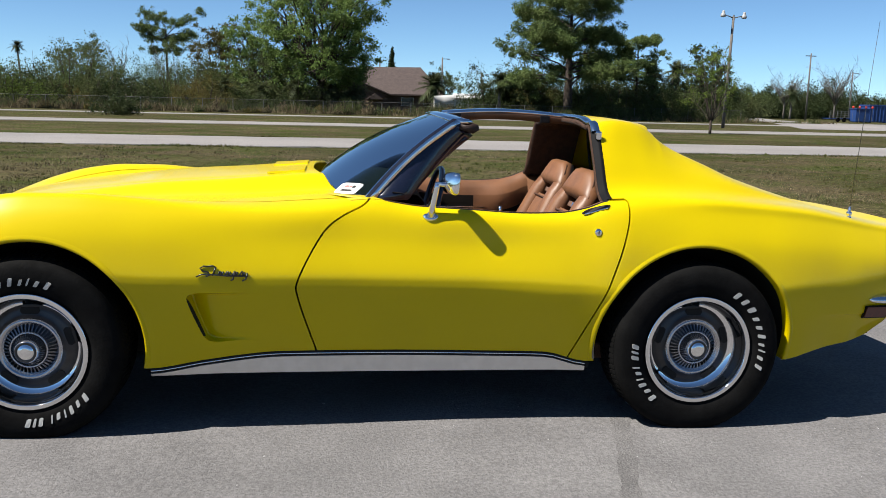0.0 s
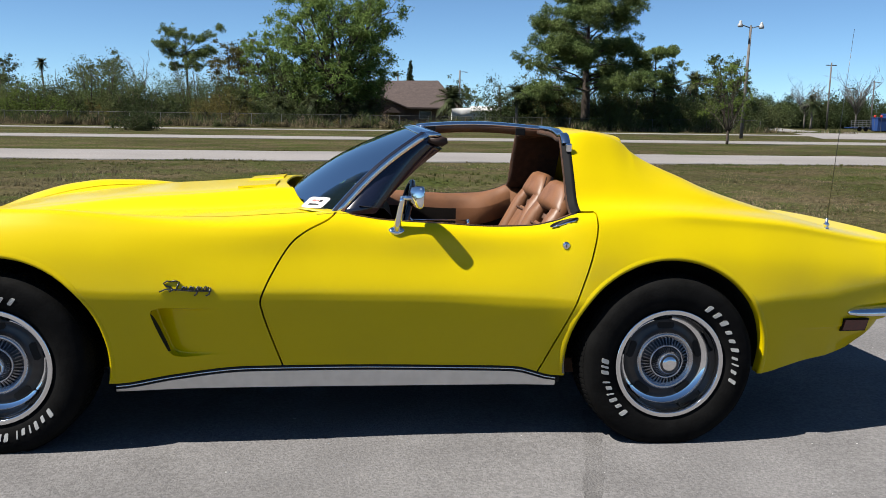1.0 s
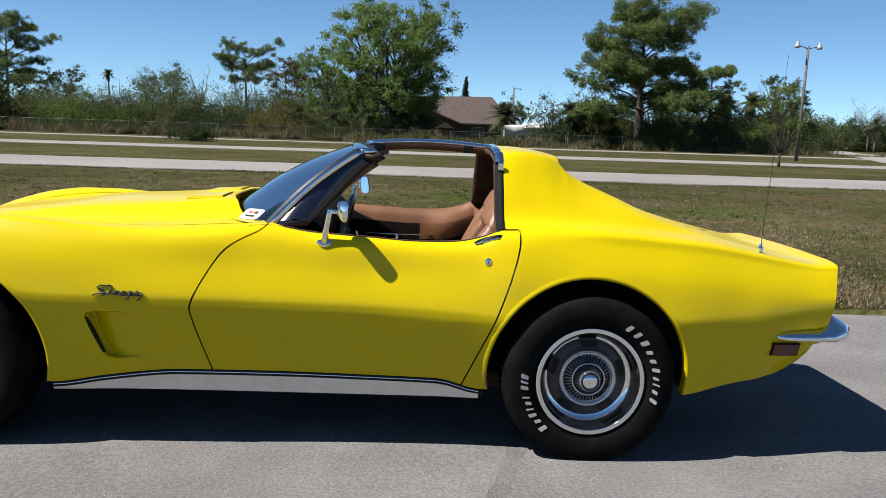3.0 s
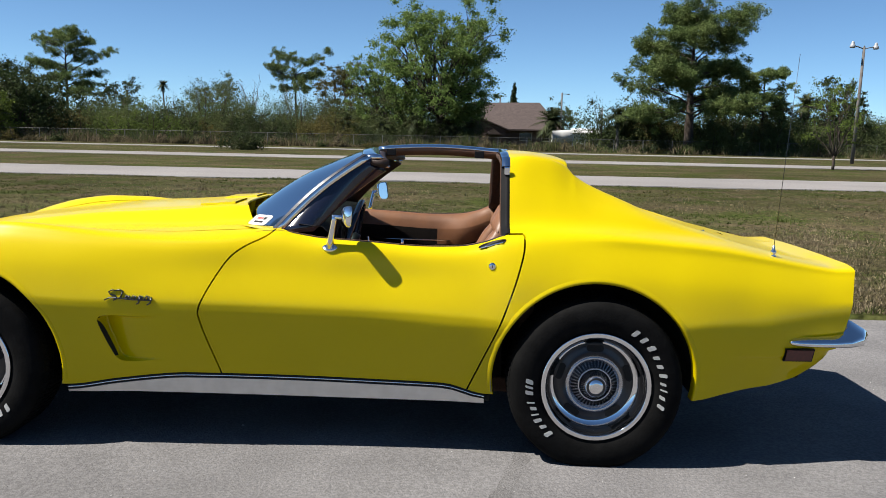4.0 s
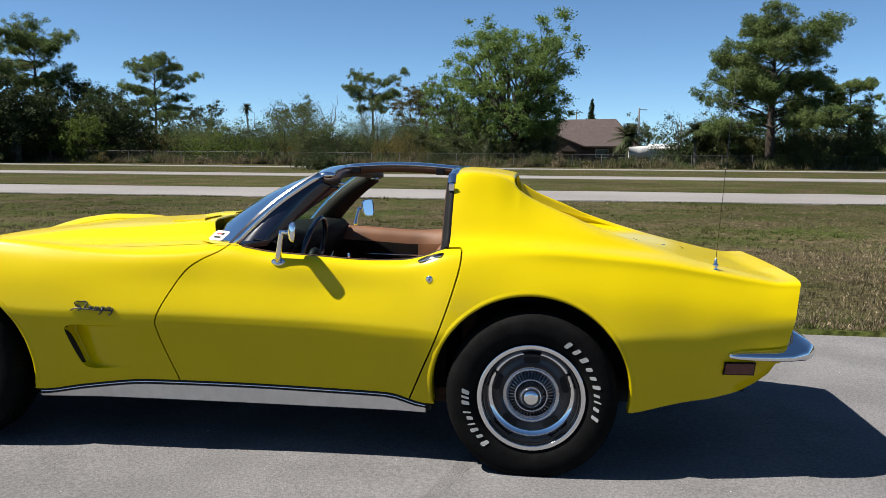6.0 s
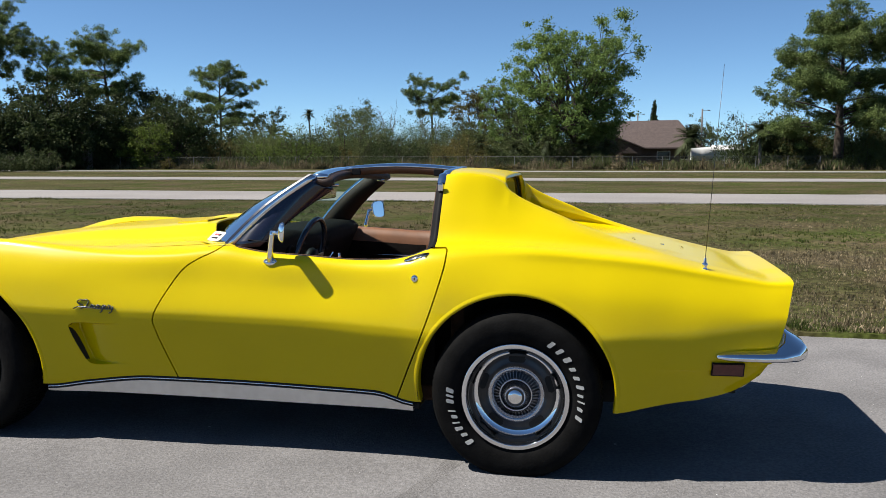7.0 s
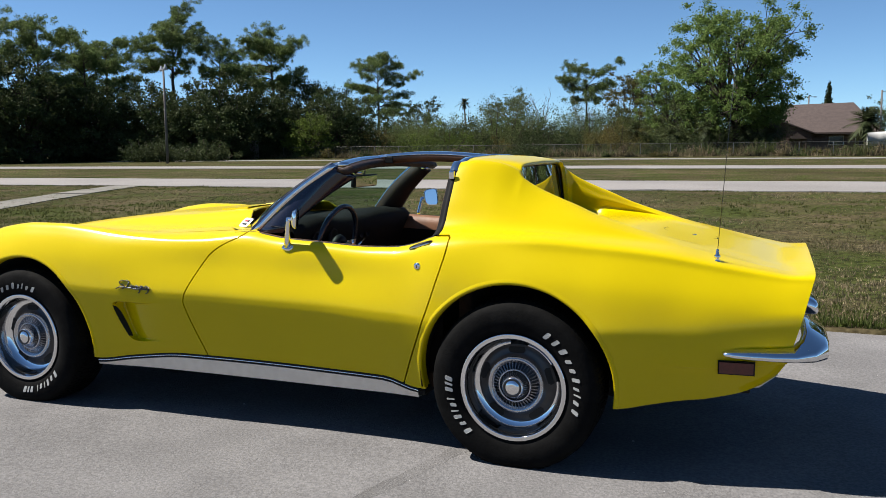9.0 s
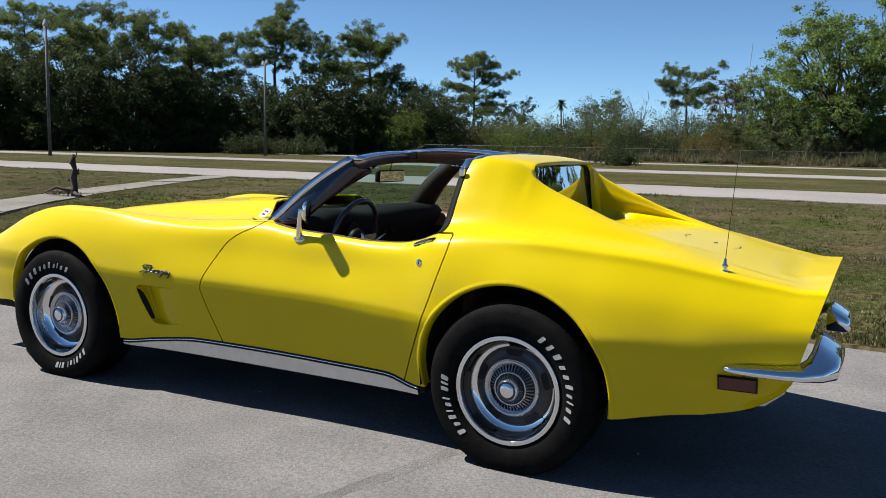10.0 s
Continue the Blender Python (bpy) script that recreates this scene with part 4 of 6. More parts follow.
# dead stump beside the path
st = thing("tree_stump", "small dark broken tree stump with cut branches", "stump", pose(-11.6, 8.9, 0))
v, f = merge([tube([(0, 0, -0.05), (0.03, 0, 0.2), (-0.03, 0.01, 0.40), (0.02, 0.02, 0.58), (-0.02, 0.0, 0.72), (0.01, 0, 0.90)], [0.085, 0.055, 0.075, 0.045, 0.065, 0.03], 8),
              tube([(0, 0, 0.12), (-0.22, 0.05, 0.16), (-0.5, 0.0, 0.06), (-0.95, 0.05, 0.03)], [0.05, 0.045, 0.03, 0.015], 7), tube([(-0.05, 0, 0.1), (-0.3, -0.2, 0.2), (-0.62, -0.3, 0.05)], [0.04, 0.03, 0.012], 6),
              tube([(-0.02, 0, 0.42), (0.09, 0.03, 0.50), (0.12, 0.03, 0.60)], [0.035, 0.03, 0.012], 6), tube([(0, 0, 0.66), (-0.10, 0.02, 0.73), (-0.15, 0.02, 0.70)], [0.03, 0.018, 0.012], 6), tube([(0.0, 0, 0.30), (-0.13, -0.03, 0.36), (-0.17, -0.03, 0.46)], [0.035, 0.022, 0.012], 6), tube([(0.01, 0, 0.80), (0.09, 0.0, 0.86), (0.11, 0.0, 0.96)], [0.025, 0.015, 0.008], 6), tube([(0.0, 0, 0.1), (0.2, -0.1, 0.05), (0.4, -0.1, 0.03)], [0.05, 0.03, 0.012], 6)])
mesh_ob("trunk", v, f, BARK, st, smooth=True)
v, f = leaf_cloud(np.random.default_rng(4), [((-0.4, 0, 0.08), (0.5, 0.25, 0.07))], 110, 0.04)
mesh_ob("dead_leaves", v, f, STRAW, st)


# ---- the car: body shell ----
# Local frame: x to the rear from the front axle, y to the right side, z up; the near side is y < 0.
car = thing("sports_car", "bright yellow 1970s sports coupe with open roof panels and tan interior", "car",
            Matrix.Translation((-0.006, 0.065, 0.01245)) @ pose(0, 0, 0, 0, math.degrees(0.010), 0))

# section keys along x: half-width and height of each line of the body, from the sill up to the middle
K_BOT_H = [(-1.02, 0.50), (-0.9, 0.62), (-0.6, 0.76), (-0.35, 0.815), (0, 0.83), (0.42, 0.80), (0.7, 0.768), (1.2, 0.756), (1.9, 0.753), (2.1, 0.769), (2.5, 0.81), (2.9, 0.795), (3.1, 0.738), (3.3, 0.69), (3.45, 0.65), (3.57, 0.61)]
K_BOT_Z = [(-1.02, 0.42), (-0.9, 0.36), (-0.6, 0.33), (-0.42, 0.345), (0.0, 0.30), (0.415, 0.243), (0.61, 0.268), (0.89, 0.296), (1.26, 0.298), (1.7, 0.292), (1.9, 0.287), (2.07, 0.252), (2.5, 0.26), (2.87, 0.262), (3.0, 0.284), (3.113, 0.302), (3.2, 0.312), (3.388, 0.328), (3.463, 0.339), (3.52, 0.352), (3.545, 0.385), (3.57, 0.44)]
K_CR_H = [(-1.02, 0.56), (-0.9, 0.68), (-0.6, 0.80), (-0.3, 0.855), (0, 0.868), (0.4, 0.862), (0.8, 0.840), (1.2, 0.817), (1.6, 0.810), (2.0, 0.835), (2.2, 0.858), (2.485, 0.874), (2.8, 0.858), (3.1, 0.795), (3.3, 0.745), (3.45, 0.705), (3.57, 0.675)]
K_CR_Z = [(-1.02, 0.52), (-0.6, 0.585), (0, 0.60), (0.5, 0.575), (1.2, 0.567), (1.7, 0.560), (2.1, 0.551), (2.5, 0.548), (3.0, 0.545), (3.3, 0.548), (3.46, 0.555), (3.57, 0.56)]
K_UP_H = [(-1.02, 0.545), (-0.9, 0.66), (-0.6, 0.775), (-0.3, 0.825), (0, 0.835), (0.4, 0.830), (0.8, 0.801), (1.2, 0.776), (1.6, 0.772), (2.0, 0.802), (2.2, 0.838), (2.485, 0.842), (2.8, 0.818), (2.95, 0.791), (3.1, 0.755), (3.3, 0.708), (3.45, 0.668), (3.57, 0.640)]
K_UP_Z = [(-1.02, 0.56), (-0.6, 0.655), (-0.3, 0.71), (0, 0.745), (0.4, 0.735), (0.8, 0.715), (1.2, 0.715), (1.6, 0.705), (2.0, 0.712), (2.2, 0.722), (2.485, 0.730), (2.8, 0.722), (3.1, 0.705), (3.3, 0.69), (3.45, 0.682), (3.57, 0.68)]
K_SH_H = [(-1.02, 0.48), (-0.9, 0.58), (-0.6, 0.66), (-0.35, 0.70), (-0.17, 0.71), (0, 0.715), (0.4, 0.725), (0.8, 0.725), (1.0, 0.72), (1.22, 0.695), (1.5, 0.712), (1.8, 0.722), (1.95, 0.732), (2.13, 0.745), (2.3, 0.752), (2.5, 0.750), (2.8, 0.718), (3.0, 0.68), (3.2, 0.640), (3.4, 0.595), (3.57, 0.575)]
K_SH_Z = [(-1.02, 0.585), (-0.9, 0.615), (-0.62, 0.69), (-0.48, 0.752), (-0.35, 0.806), (-0.17, 0.855), (0, 0.875), (0.17, 0.876), (0.31, 0.868), (0.63, 0.842), (0.8, 0.836), (1.0, 0.842), (1.22, 0.866), (1.4, 0.846), (1.6, 0.837), (1.8, 0.828), (1.95, 0.834), (2.05, 0.855), (2.13, 0.884), (2.3, 0.894), (2.5, 0.893), (2.8, 0.874), (3.0, 0.853), (3.2, 0.818), (3.4, 0.782), (3.5, 0.770), (3.57, 0.772)]
K_VA_H = [(-1.02, 0.36), (-0.6, 0.52), (0, 0.57), (0.4, 0.59), (0.8, 0.60), (1.22, 0.62), (1.9, 0.66), (2.13, 0.672), (2.3, 0.664), (2.5, 0.645), (2.7, 0.618), (2.9, 0.578), (3.05, 0.545), (3.2, 0.52), (3.57, 0.50)]
K_VA_Z = [(-1.02, 0.60), (-0.6, 0.695), (-0.35, 0.775), (0, 0.822), (0.3, 0.836), (0.5, 0.845), (0.75, 0.853), (1.03, 0.872), (1.22, 0.877), (1.9, 0.85), (2.13, 0.924), (2.3, 0.936), (2.5, 0.926), (2.7, 0.908), (2.9, 0.884), (3.05, 0.865), (3.2, 0.835), (3.4, 0.792), (3.5, 0.776), (3.57, 0.783)]
K_SA_H = [(-1.02, 0.26), (-0.6, 0.44), (0, 0.475), (0.8, 0.48), (1.22, 0.48), (1.9, 0.58), (2.13, 0.598), (2.3, 0.577), (2.5, 0.556), (2.7, 0.545), (2.9, 0.52), (3.05, 0.49), (3.2, 0.46), (3.57, 0.44)]
K_SA_Z = [(-1.02, 0.605), (-0.6, 0.685), (-0.35, 0.765), (0, 0.826), (0.3, 0.843), (0.5, 0.854), (0.75, 0.864), (1.03, 0.884), (1.22, 0.89), (1.9, 0.95), (2.13, 1.035), (2.25, 1.045), (2.3, 1.043), (2.4, 1.024), (2.5, 0.998), (2.7, 0.956), (2.9, 0.905), (3.05, 0.872), (3.2, 0.836), (3.4, 0.792), (3.5, 0.777), (3.57, 0.785)]
K_RI_H = [(-1.02, 0.18), (-0.6, 0.36), (0, 0.40), (0.8, 0.388), (1.22, 0.386), (1.9, 0.50), (2.13, 0.497), (2.3, 0.468), (2.4, 0.452), (2.6, 0.45), (2.9, 0.45), (3.05, 0.42), (3.2, 0.38), (3.57, 0.36)]
K_RI_Z = [(-1.02, 0.61), (-0.6, 0.692), (-0.3, 0.785), (-0.1, 0.826), (0.14, 0.857), (0.39, 0.886), (0.65, 0.904), (0.83, 0.920), (1.0, 0.934), (1.22, 0.938), (1.9, 1.10), (2.13, 1.165), (2.22, 1.180), (2.3, 1.172), (2.35, 1.157), (2.40, 1.129), (2.45, 1.096), (2.50, 1.070), (2.552, 1.048), (2.652, 1.008), (2.73, 0.974), (2.82, 0.943), (2.9, 0.918), (3.0, 0.890), (3.2, 0.838), (3.4, 0.793), (3.5, 0.778), (3.57, 0.786)]
K_IN_H = [(-1.02, 0.10), (-0.6, 0.24), (0, 0.26), (1.22, 0.26), (1.9, 0.32), (2.13, 0.30), (2.395, 0.335), (2.44, 0.41), (2.7, 0.41), (2.9, 0.36), (3.05, 0.30), (3.57, 0.22)]
K_IN_Z = [(-1.02, 0.612), (-0.6, 0.698), (-0.3, 0.793), (-0.1, 0.835), (0.14, 0.867), (0.39, 0.897), (0.65, 0.915), (0.83, 0.930), (1.0, 0.943), (1.22, 0.946), (1.9, 1.18), (2.13, 1.198), (2.22, 1.199), (2.3, 1.192), (2.36, 1.182), (2.395, 1.172), (2.44, 0.886), (2.56, 0.886), (2.60, 0.916), (2.7, 0.914), (2.9, 0.892), (3.05, 0.868), (3.2, 0.840), (3.35, 0.806), (3.45, 0.782), (3.57, 0.789)]
K_CE_Z = [(-1.02, 0.614), (-0.6, 0.70), (-0.3, 0.796), (-0.1, 0.838), (0.14, 0.870), (0.39, 0.900), (0.65, 0.918), (0.83, 0.932), (1.0, 0.945), (1.22, 0.948), (1.9, 1.20), (2.13, 1.206), (2.22, 1.205), (2.3, 1.199), (2.36, 1.189), (2.395, 1.180), (2.44, 0.880), (2.56, 0.880), (2.60, 0.910), (2.7, 0.908), (2.9, 0.888), (3.07, 0.862), (3.2, 0.840), (3.35, 0.806), (3.45, 0.782), (3.57, 0.790)]


def section(x):
    """Points of half a section at x, from the sill to the middle (half-width, height), with a steady count."""
    g = lambda k: float(smooth_at(np.array([x]), k)[0])
    bh, bz, ch, cz, uh, uz, sh, sz = g(K_BOT_H), g(K_BOT_Z), g(K_CR_H), g(K_CR_Z), g(K_UP_H), g(K_UP_Z), g(K_SH_H), g(K_SH_Z)
    low = (bh + (ch - bh) * 0.55, bz + (cz - bz) * 0.5)
    soft = 0.048 + 0.052 * min(1.0, max(0.0, (x - 2.7) / 0.5)) + 0.02 * min(1.0, max(0.0, (0.5 - x) / 0.5))
    low2 = (ch - 0.009 - 0.08 * (soft - 0.048), cz - soft)
    tail_ = min(1.0, max(0.0, (x - 2.7) / 0.5))
    hi2 = (ch - 0.0035 - 0.0045 * tail_, cz + 0.045 + 0.028 * tail_)
    rear = min(1.0, max(0.0, (x - 2.12) / 0.5))
    rear = rear * rear * (3 - 2 * rear)
    k = 0.42 - 0.12 * rear
    roll = (uh * k + sh * (1 - k) + 0.012 - 0.008 * rear, uz + (sz - uz) * 0.70)
    ri, rz, ih, iz = g(K_RI_H), g(K_RI_Z), g(K_IN_H), g(K_IN_Z)
    rows = [(bh, bz), low, low2, (ch, cz), hi2, (uh, uz), roll, (sh, sz), (g(K_VA_H), g(K_VA_Z)), (g(K_SA_H), g(K_SA_Z)), (ri, rz), (ri + (ih - ri) * 0.4, rz + max(-0.05, (iz - rz) * 0.4)), (ih, iz), (0.0, g(K_CE_Z))]
    return rows


PER = 8
V_BELT = 7 * PER            # index of the shoulder line in a section
XS = np.unique(np.round(np.concatenate([np.arange(-1.02, 2.33, 0.022), np.arange(2.33, 2.475, 0.005), np.arange(2.475, 3.571, 0.022), [3.57]]), 4))


def build_shell():
    grid = []
    for x in XS:
        s = spline(section(x), PER)
        # end slope at the middle is level: mirror the last span
        back = max(0.0, (x - 3.2) / 0.37)
        raked = x - (0.785 - np.minimum(s[:, 1], 0.785)) * 0.27 * back - 0.05 * back * np.clip((0.43 - s[:, 1]) / 0.08, 0, 1) ** 2
        grid.append(np.stack([raked, -s[:, 0], s[:, 1]], 1))
    g = np.array(grid)
    g[:, -1, 1] = 0.0
    du = np.gradient(g, axis=0)
    dv = np.gradient(g, axis=1)
    n = np.cross(dv, du)
    n /= np.linalg.norm(n, axis=2)[..., None] + 1e-12
    flip = n[:, 20, 1] > 0
    if flip.mean() > 0.5:
        n = -n
    n[:, -1, 1] = 0
    return g, n


GRID, NORM = build_shell()
NU, NV = GRID.shape[:2]


class Sheet:
    """Faces of the shell on shared vertices, each with its normal and its place in the section."""

    def __init__(self, p, n, v, faces):
        self.p, self.n, self.v, self.faces = p, n, v, faces

    def split(self, f):
        """Two sheets: where f < 0 and where f > 0."""
        val = f(self.p, self.v)
        val = np.where(np.abs(val) < 1e-7, 1e-7, val)
        p, n, v = list(self.p), list(self.n), list(self.v)
        cache, neg, pos = {}, [], []

        def cut(a, b):
            key = (a, b) if a < b else (b, a)
            if key not in cache:
                t = val[key[0]] / (val[key[0]] - val[key[1]])
                i, j = key
                p.append(self.p[i] + (self.p[j] - self.p[i]) * t)
                m = self.n[i] + (self.n[j] - self.n[i]) * t
                n.append(m / (np.linalg.norm(m) + 1e-12))
                v.append(self.v[i] + (self.v[j] - self.v[i]) * t)
                cache[key] = len(p) - 1
            return cache[key]

        for face in self.faces:
            s = [val[i] > 0 for i in face]
            if all(s):
                pos.append(face)
            elif not any(s):
                neg.append(face)
            else:
                for want, out in ((True, pos), (False, neg)):
                    poly = []
                    for k, i in enumerate(face):
                        j = face[(k + 1) % len(face)]
                        if s[k] == want:
                            poly.append(i)
                        if s[k] != s[(k + 1) % len(face)]:
                            poly.append(cut(i, j))
                    if len(poly) >= 3:
                        out.append(tuple(poly))
        p, n, v = np.array(p), np.array(n), np.array(v)
        return Sheet(p, n, v, neg), Sheet(p, n, v, pos)

    def compact(self):
        used = sorted({i for f in self.faces for i in f})
        at = {o: k for k, o in enumerate(used)}
        return Sheet(self.p[used], self.n[used], self.v[used], [tuple(at[i] for i in f) for f in self.faces])

    def mirrored(self):
        k = np.array([1, -1, 1])
        return Sheet(self.p * k, self.n * k, self.v, [f[::-1] for f in self.faces])

    def joined(self, other):
        o = len(self.p)
        return Sheet(np.concatenate([self.p, other.p]), np.concatenate([self.n, other.n]), np.concatenate([self.v, other.v]), self.faces + [tuple(i + o for i in f) for f in other.faces])


def sheet_ob(name, sheet, material, parent, label="", lip=0.0):
    """A smooth panel with its own normals; lip turns every open edge inwards by that much."""
    s = sheet.compact()
    verts, faces, norms = list(map(tuple, s.p)), list(s.faces), list(map(tuple, s.n))
    if lip:
        count = {}
        for f in s.faces:
            for k in range(len(f)):
                a, b = f[k], f[(k + 1) % len(f)]
                count[(a, b)] = count.get((a, b), 0) + 1
        inner = {}
        for (a, b) in list(count):
            if (b, a) not in count and not (abs(s.p[a][1]) < 1e-5 and abs(s.p[b][1]) < 1e-5):
                ids = []
                for i in (a, b):
                    if i not in inner:
                        q1 = s.p[i] - s.n[i] * lip
                        verts.append(tuple(s.p[i])); verts.append(tuple(q1))
                        inner[i] = len(verts) - 2
                        e = s.p[b] - s.p[a]
                        e = np.cross(e, s.n[i])
                        e /= np.linalg.norm(e) + 1e-12
                        norms.append(tuple(e)); norms.append(tuple(e))
                    ids.append(inner[i])
                faces.append((ids[1], ids[0], ids[0] + 1, ids[1] + 1))
    ob = mesh_ob(name, verts, faces, material, parent, label, smooth=True)
    ob.data.normals_split_custom_set_from_vertices(norms)
    return ob


def outline_distance(poly, ax=(0, 2)):
    """Signed distance to a closed outline in two axes: negative inside."""
    q = np.array(poly, float)
    a, b = q, np.roll(q, -1, axis=0)

    def f(p, v):
        pt = p[:, list(ax)]
        best = np.full(len(pt), 1e9)
        inside = np.zeros(len(pt), bool)
        for s, e in zip(a, b):
            d = e - s
            t = np.clip(((pt - s) @ d) / (d @ d + 1e-15), 0, 1)
            best = np.minimum(best, np.linalg.norm(pt - s - t[:, None] * d, axis=1))
            c = ((s[1] > pt[:, 1]) != (e[1] > pt[:, 1])) & (pt[:, 0] < (e[0] - s[0]) * (pt[:, 1] - s[1]) / (e[1] - s[1] + 1e-15) + s[0])
            inside ^= c
        return np.where(inside, -best, best)
    return f


faces0 = [(i * NV + j, (i + 1) * NV + j, (i + 1) * NV + j + 1, i * NV + j + 1) for i in range(NU - 1) for j in range(NV - 1)]
shell = Sheet(GRID.reshape(-1, 3), NORM.reshape(-1, 3), np.tile(np.arange(NV, dtype=float), NU), faces0)

ARCH = ((0.015, 0.33, 0.388), (2.487, 0.33, 0.394))
for cx, cz, rr in ARCH:
    shell = shell.split(lambda p, v: np.minimum(rr - np.hypot(p[:, 0] - cx, p[:, 2] - cz), -p[:, 1] - 0.45))[0]


def cockpit(p, v):
    """Positive inside the opening between cowl, belt and roof hoop."""
    h = -p[:, 1]
    front = 0.985 + 0.235 * (np.abs(h) / 0.65) ** 3
    return np.minimum(np.minimum((p[:, 0] - front) * 3, (2.142 - p[:, 0]) * 3), (v - V_BELT) * 0.01)


shell = shell.split(cockpit)[0]
# rear window opening in the upright wall between the buttresses
shell = shell.split(lambda p, v: np.minimum.reduce([p[:, 0] - 2.3965, 2.4395 - p[:, 0], 0.400 + p[:, 1], p[:, 2] - 0.892, 1.168 - p[:, 2]]))[0]

GAP = 0.0032
DOOR_LINE = spline([(1.236, 0.90), (1.19, 0.852), (1.113, 0.813), (1.05, 0.764), (0.990, 0.67), (0.945, 0.57), (0.948, 0.52), (0.971, 0.437), (1.016, 0.30)], 6).tolist() + [(1.03, 0.18), (1.96, 0.18)] + \
    spline([(2.003, 0.28), (2.049, 0.392), (2.111, 0.54), (2.161, 0.685), (2.197, 0.819), (2.202, 0.893)], 6).tolist() + [(2.13, 0.889), (2.12, 0.95), (1.236, 0.95)]
door_d = outline_distance(DOOR_LINE)
side_only = lambda f: (lambda p, v: np.where(v <= V_BELT + 3.5, f(p, v), 1.0))
inside, rest = shell.split(lambda p, v: side_only(door_d)(p, v) + GAP)
door_sheet = inside
shell = rest.split(lambda p, v: side_only(door_d)(p, v) - GAP)[1]

HOOD_LINE = spline([(1.30, -0.653), (1.08, -0.655), (0.9, -0.658), (0.37, -0.664), (0.0, -0.64), (-0.30, -0.56), (-0.38, -0.40), (-0.40, 0.0)], 6).tolist() + [(-0.40, 0.2), (1.30, 0.2)]
hood_d = outline_distance(HOOD_LINE, (0, 1))
top_only = lambda f: (lambda p, v: np.where(v >= V_BELT - 2, f(p, v), 1.0))
hood_sheet, rest = shell.split(lambda p, v: top_only(hood_d)(p, v) + GAP * 0.8)
shell = rest.split(lambda p, v: top_only(hood_d)(p, v) - GAP * 0.8)[1]

VENT = spline([(0.556, 0.505), (0.566, 0.530), (0.60, 0.536), (0.70, 0.535), (0.86, 0.528), (0.93, 0.44), (0.87, 0.352), (0.75, 0.346), (0.662, 0.340), (0.622, 0.348), (0.604, 0.372)], 5, True).tolist()
vent_d = outline_distance(VENT)
low_only = lambda f: (lambda p, v: np.where(v <= V_BELT - 8, f(p, v), 1.0))
vent_sheet, shell = shell.split(low_only(vent_d))


def vent_ob(name, sheet, flip, material, parent, label):
    """The scoop behind the front wheel: deep at its front edge, running out flush to the rear."""
    s = sheet.compact()
    d = -vent_d(s.p, s.v)
    run = np.clip(1 - (s.p[:, 0] - 0.56) / 0.30, 0, 1)
    depth = 0.075 * run ** 2.6 * np.clip(d / 0.010, 0, 1) ** 0.8
    q = s.p + np.stack([np.zeros(len(d)), depth, np.zeros(len(d))], 1)
    if flip:
        q = q * np.array([1, -1, 1])
    faces = [f[::-1] for f in s.faces] if flip else s.faces
    return mesh_ob(name, q, faces, material, parent, label, smooth=True)


# finer faces for the vent so that its edge reads crisp
def refined(sheet, times):
    for _ in range(times):
        p, n, v = list(sheet.p), list(sheet.n), list(sheet.v)
        cache, out = {}, []

        def mid(a, b):
            k = (min(a, b), max(a, b))
            if k not in cache:
                p.append((sheet.p[a] + sheet.p[b]) / 2); n.append((sheet.n[a] + sheet.n[b]) / 2); v.append((sheet.v[a] + sheet.v[b]) / 2)
                cache[k] = len(p) - 1
            return cache[k]
        for f in sheet.faces:
            p.append(np.mean([sheet.p[i] for i in f], 0)); n.append(np.mean([sheet.n[i] for i in f], 0)); v.append(np.mean([sheet.v[i] for i in f]))
            c = len(p) - 1
            for k in range(len(f)):
                out.append((mid(f[k - 1], f[k]), f[k], mid(f[k], f[(k + 1) % len(f)]), c))
        sheet = Sheet(np.array(p), np.array(n), np.array(v), out)
    return sheet


body_part = sheet_ob("body", shell.joined(shell.mirrored()), PAINT, car, "glossy yellow fibreglass body", 0.02)
# the mouth along the scoop's front edge: a closed strip, its shade coloured black
mouth_sheet, vent_sheet = vent_sheet.split(lambda p, v: p[:, 0] - (0.556 + (0.505 - p[:, 2]) * 0.38) - 0.002)
for flip in (False, True):
    vent = vent_ob("side_vent", refined(vent_sheet.compact(), 2), flip, PAINT, body_part, "recessed cooling vent")
    vent_ob("vent_mouth", refined(mouth_sheet.compact(), 2), flip, UNDER, vent, "mouth of the vent, coloured black for the shade inside")
for sheet in (door_sheet, door_sheet.mirrored()):
    sheet_ob("door", sheet, PAINT, car, "closed yellow door with its window wound down", 0.02)
hood_part = sheet_ob("hood", hood_sheet.joined(hood_sheet.mirrored()), PAINT, car, "raised yellow hood", 0.007)

# tail panel, closing the shell's rear end
tail = GRID[-1]
tv = [tuple(p) for p in tail] + [(p[0], -p[1], p[2]) for p in tail[::-1][1:]]
tv2 = [(x - 0.030, y * 0.965, z - (0.014 if z > 0.6 else -0.012)) for x, y, z in tv]
n_ = len(tv)
mesh_ob("tail_panel", tv + tv2, [(i, i + 1, n_ + i + 1, n_ + i) for i in range(n_ - 1)] + [tuple(range(n_, 2 * n_))], PAINT, car, smooth=False)

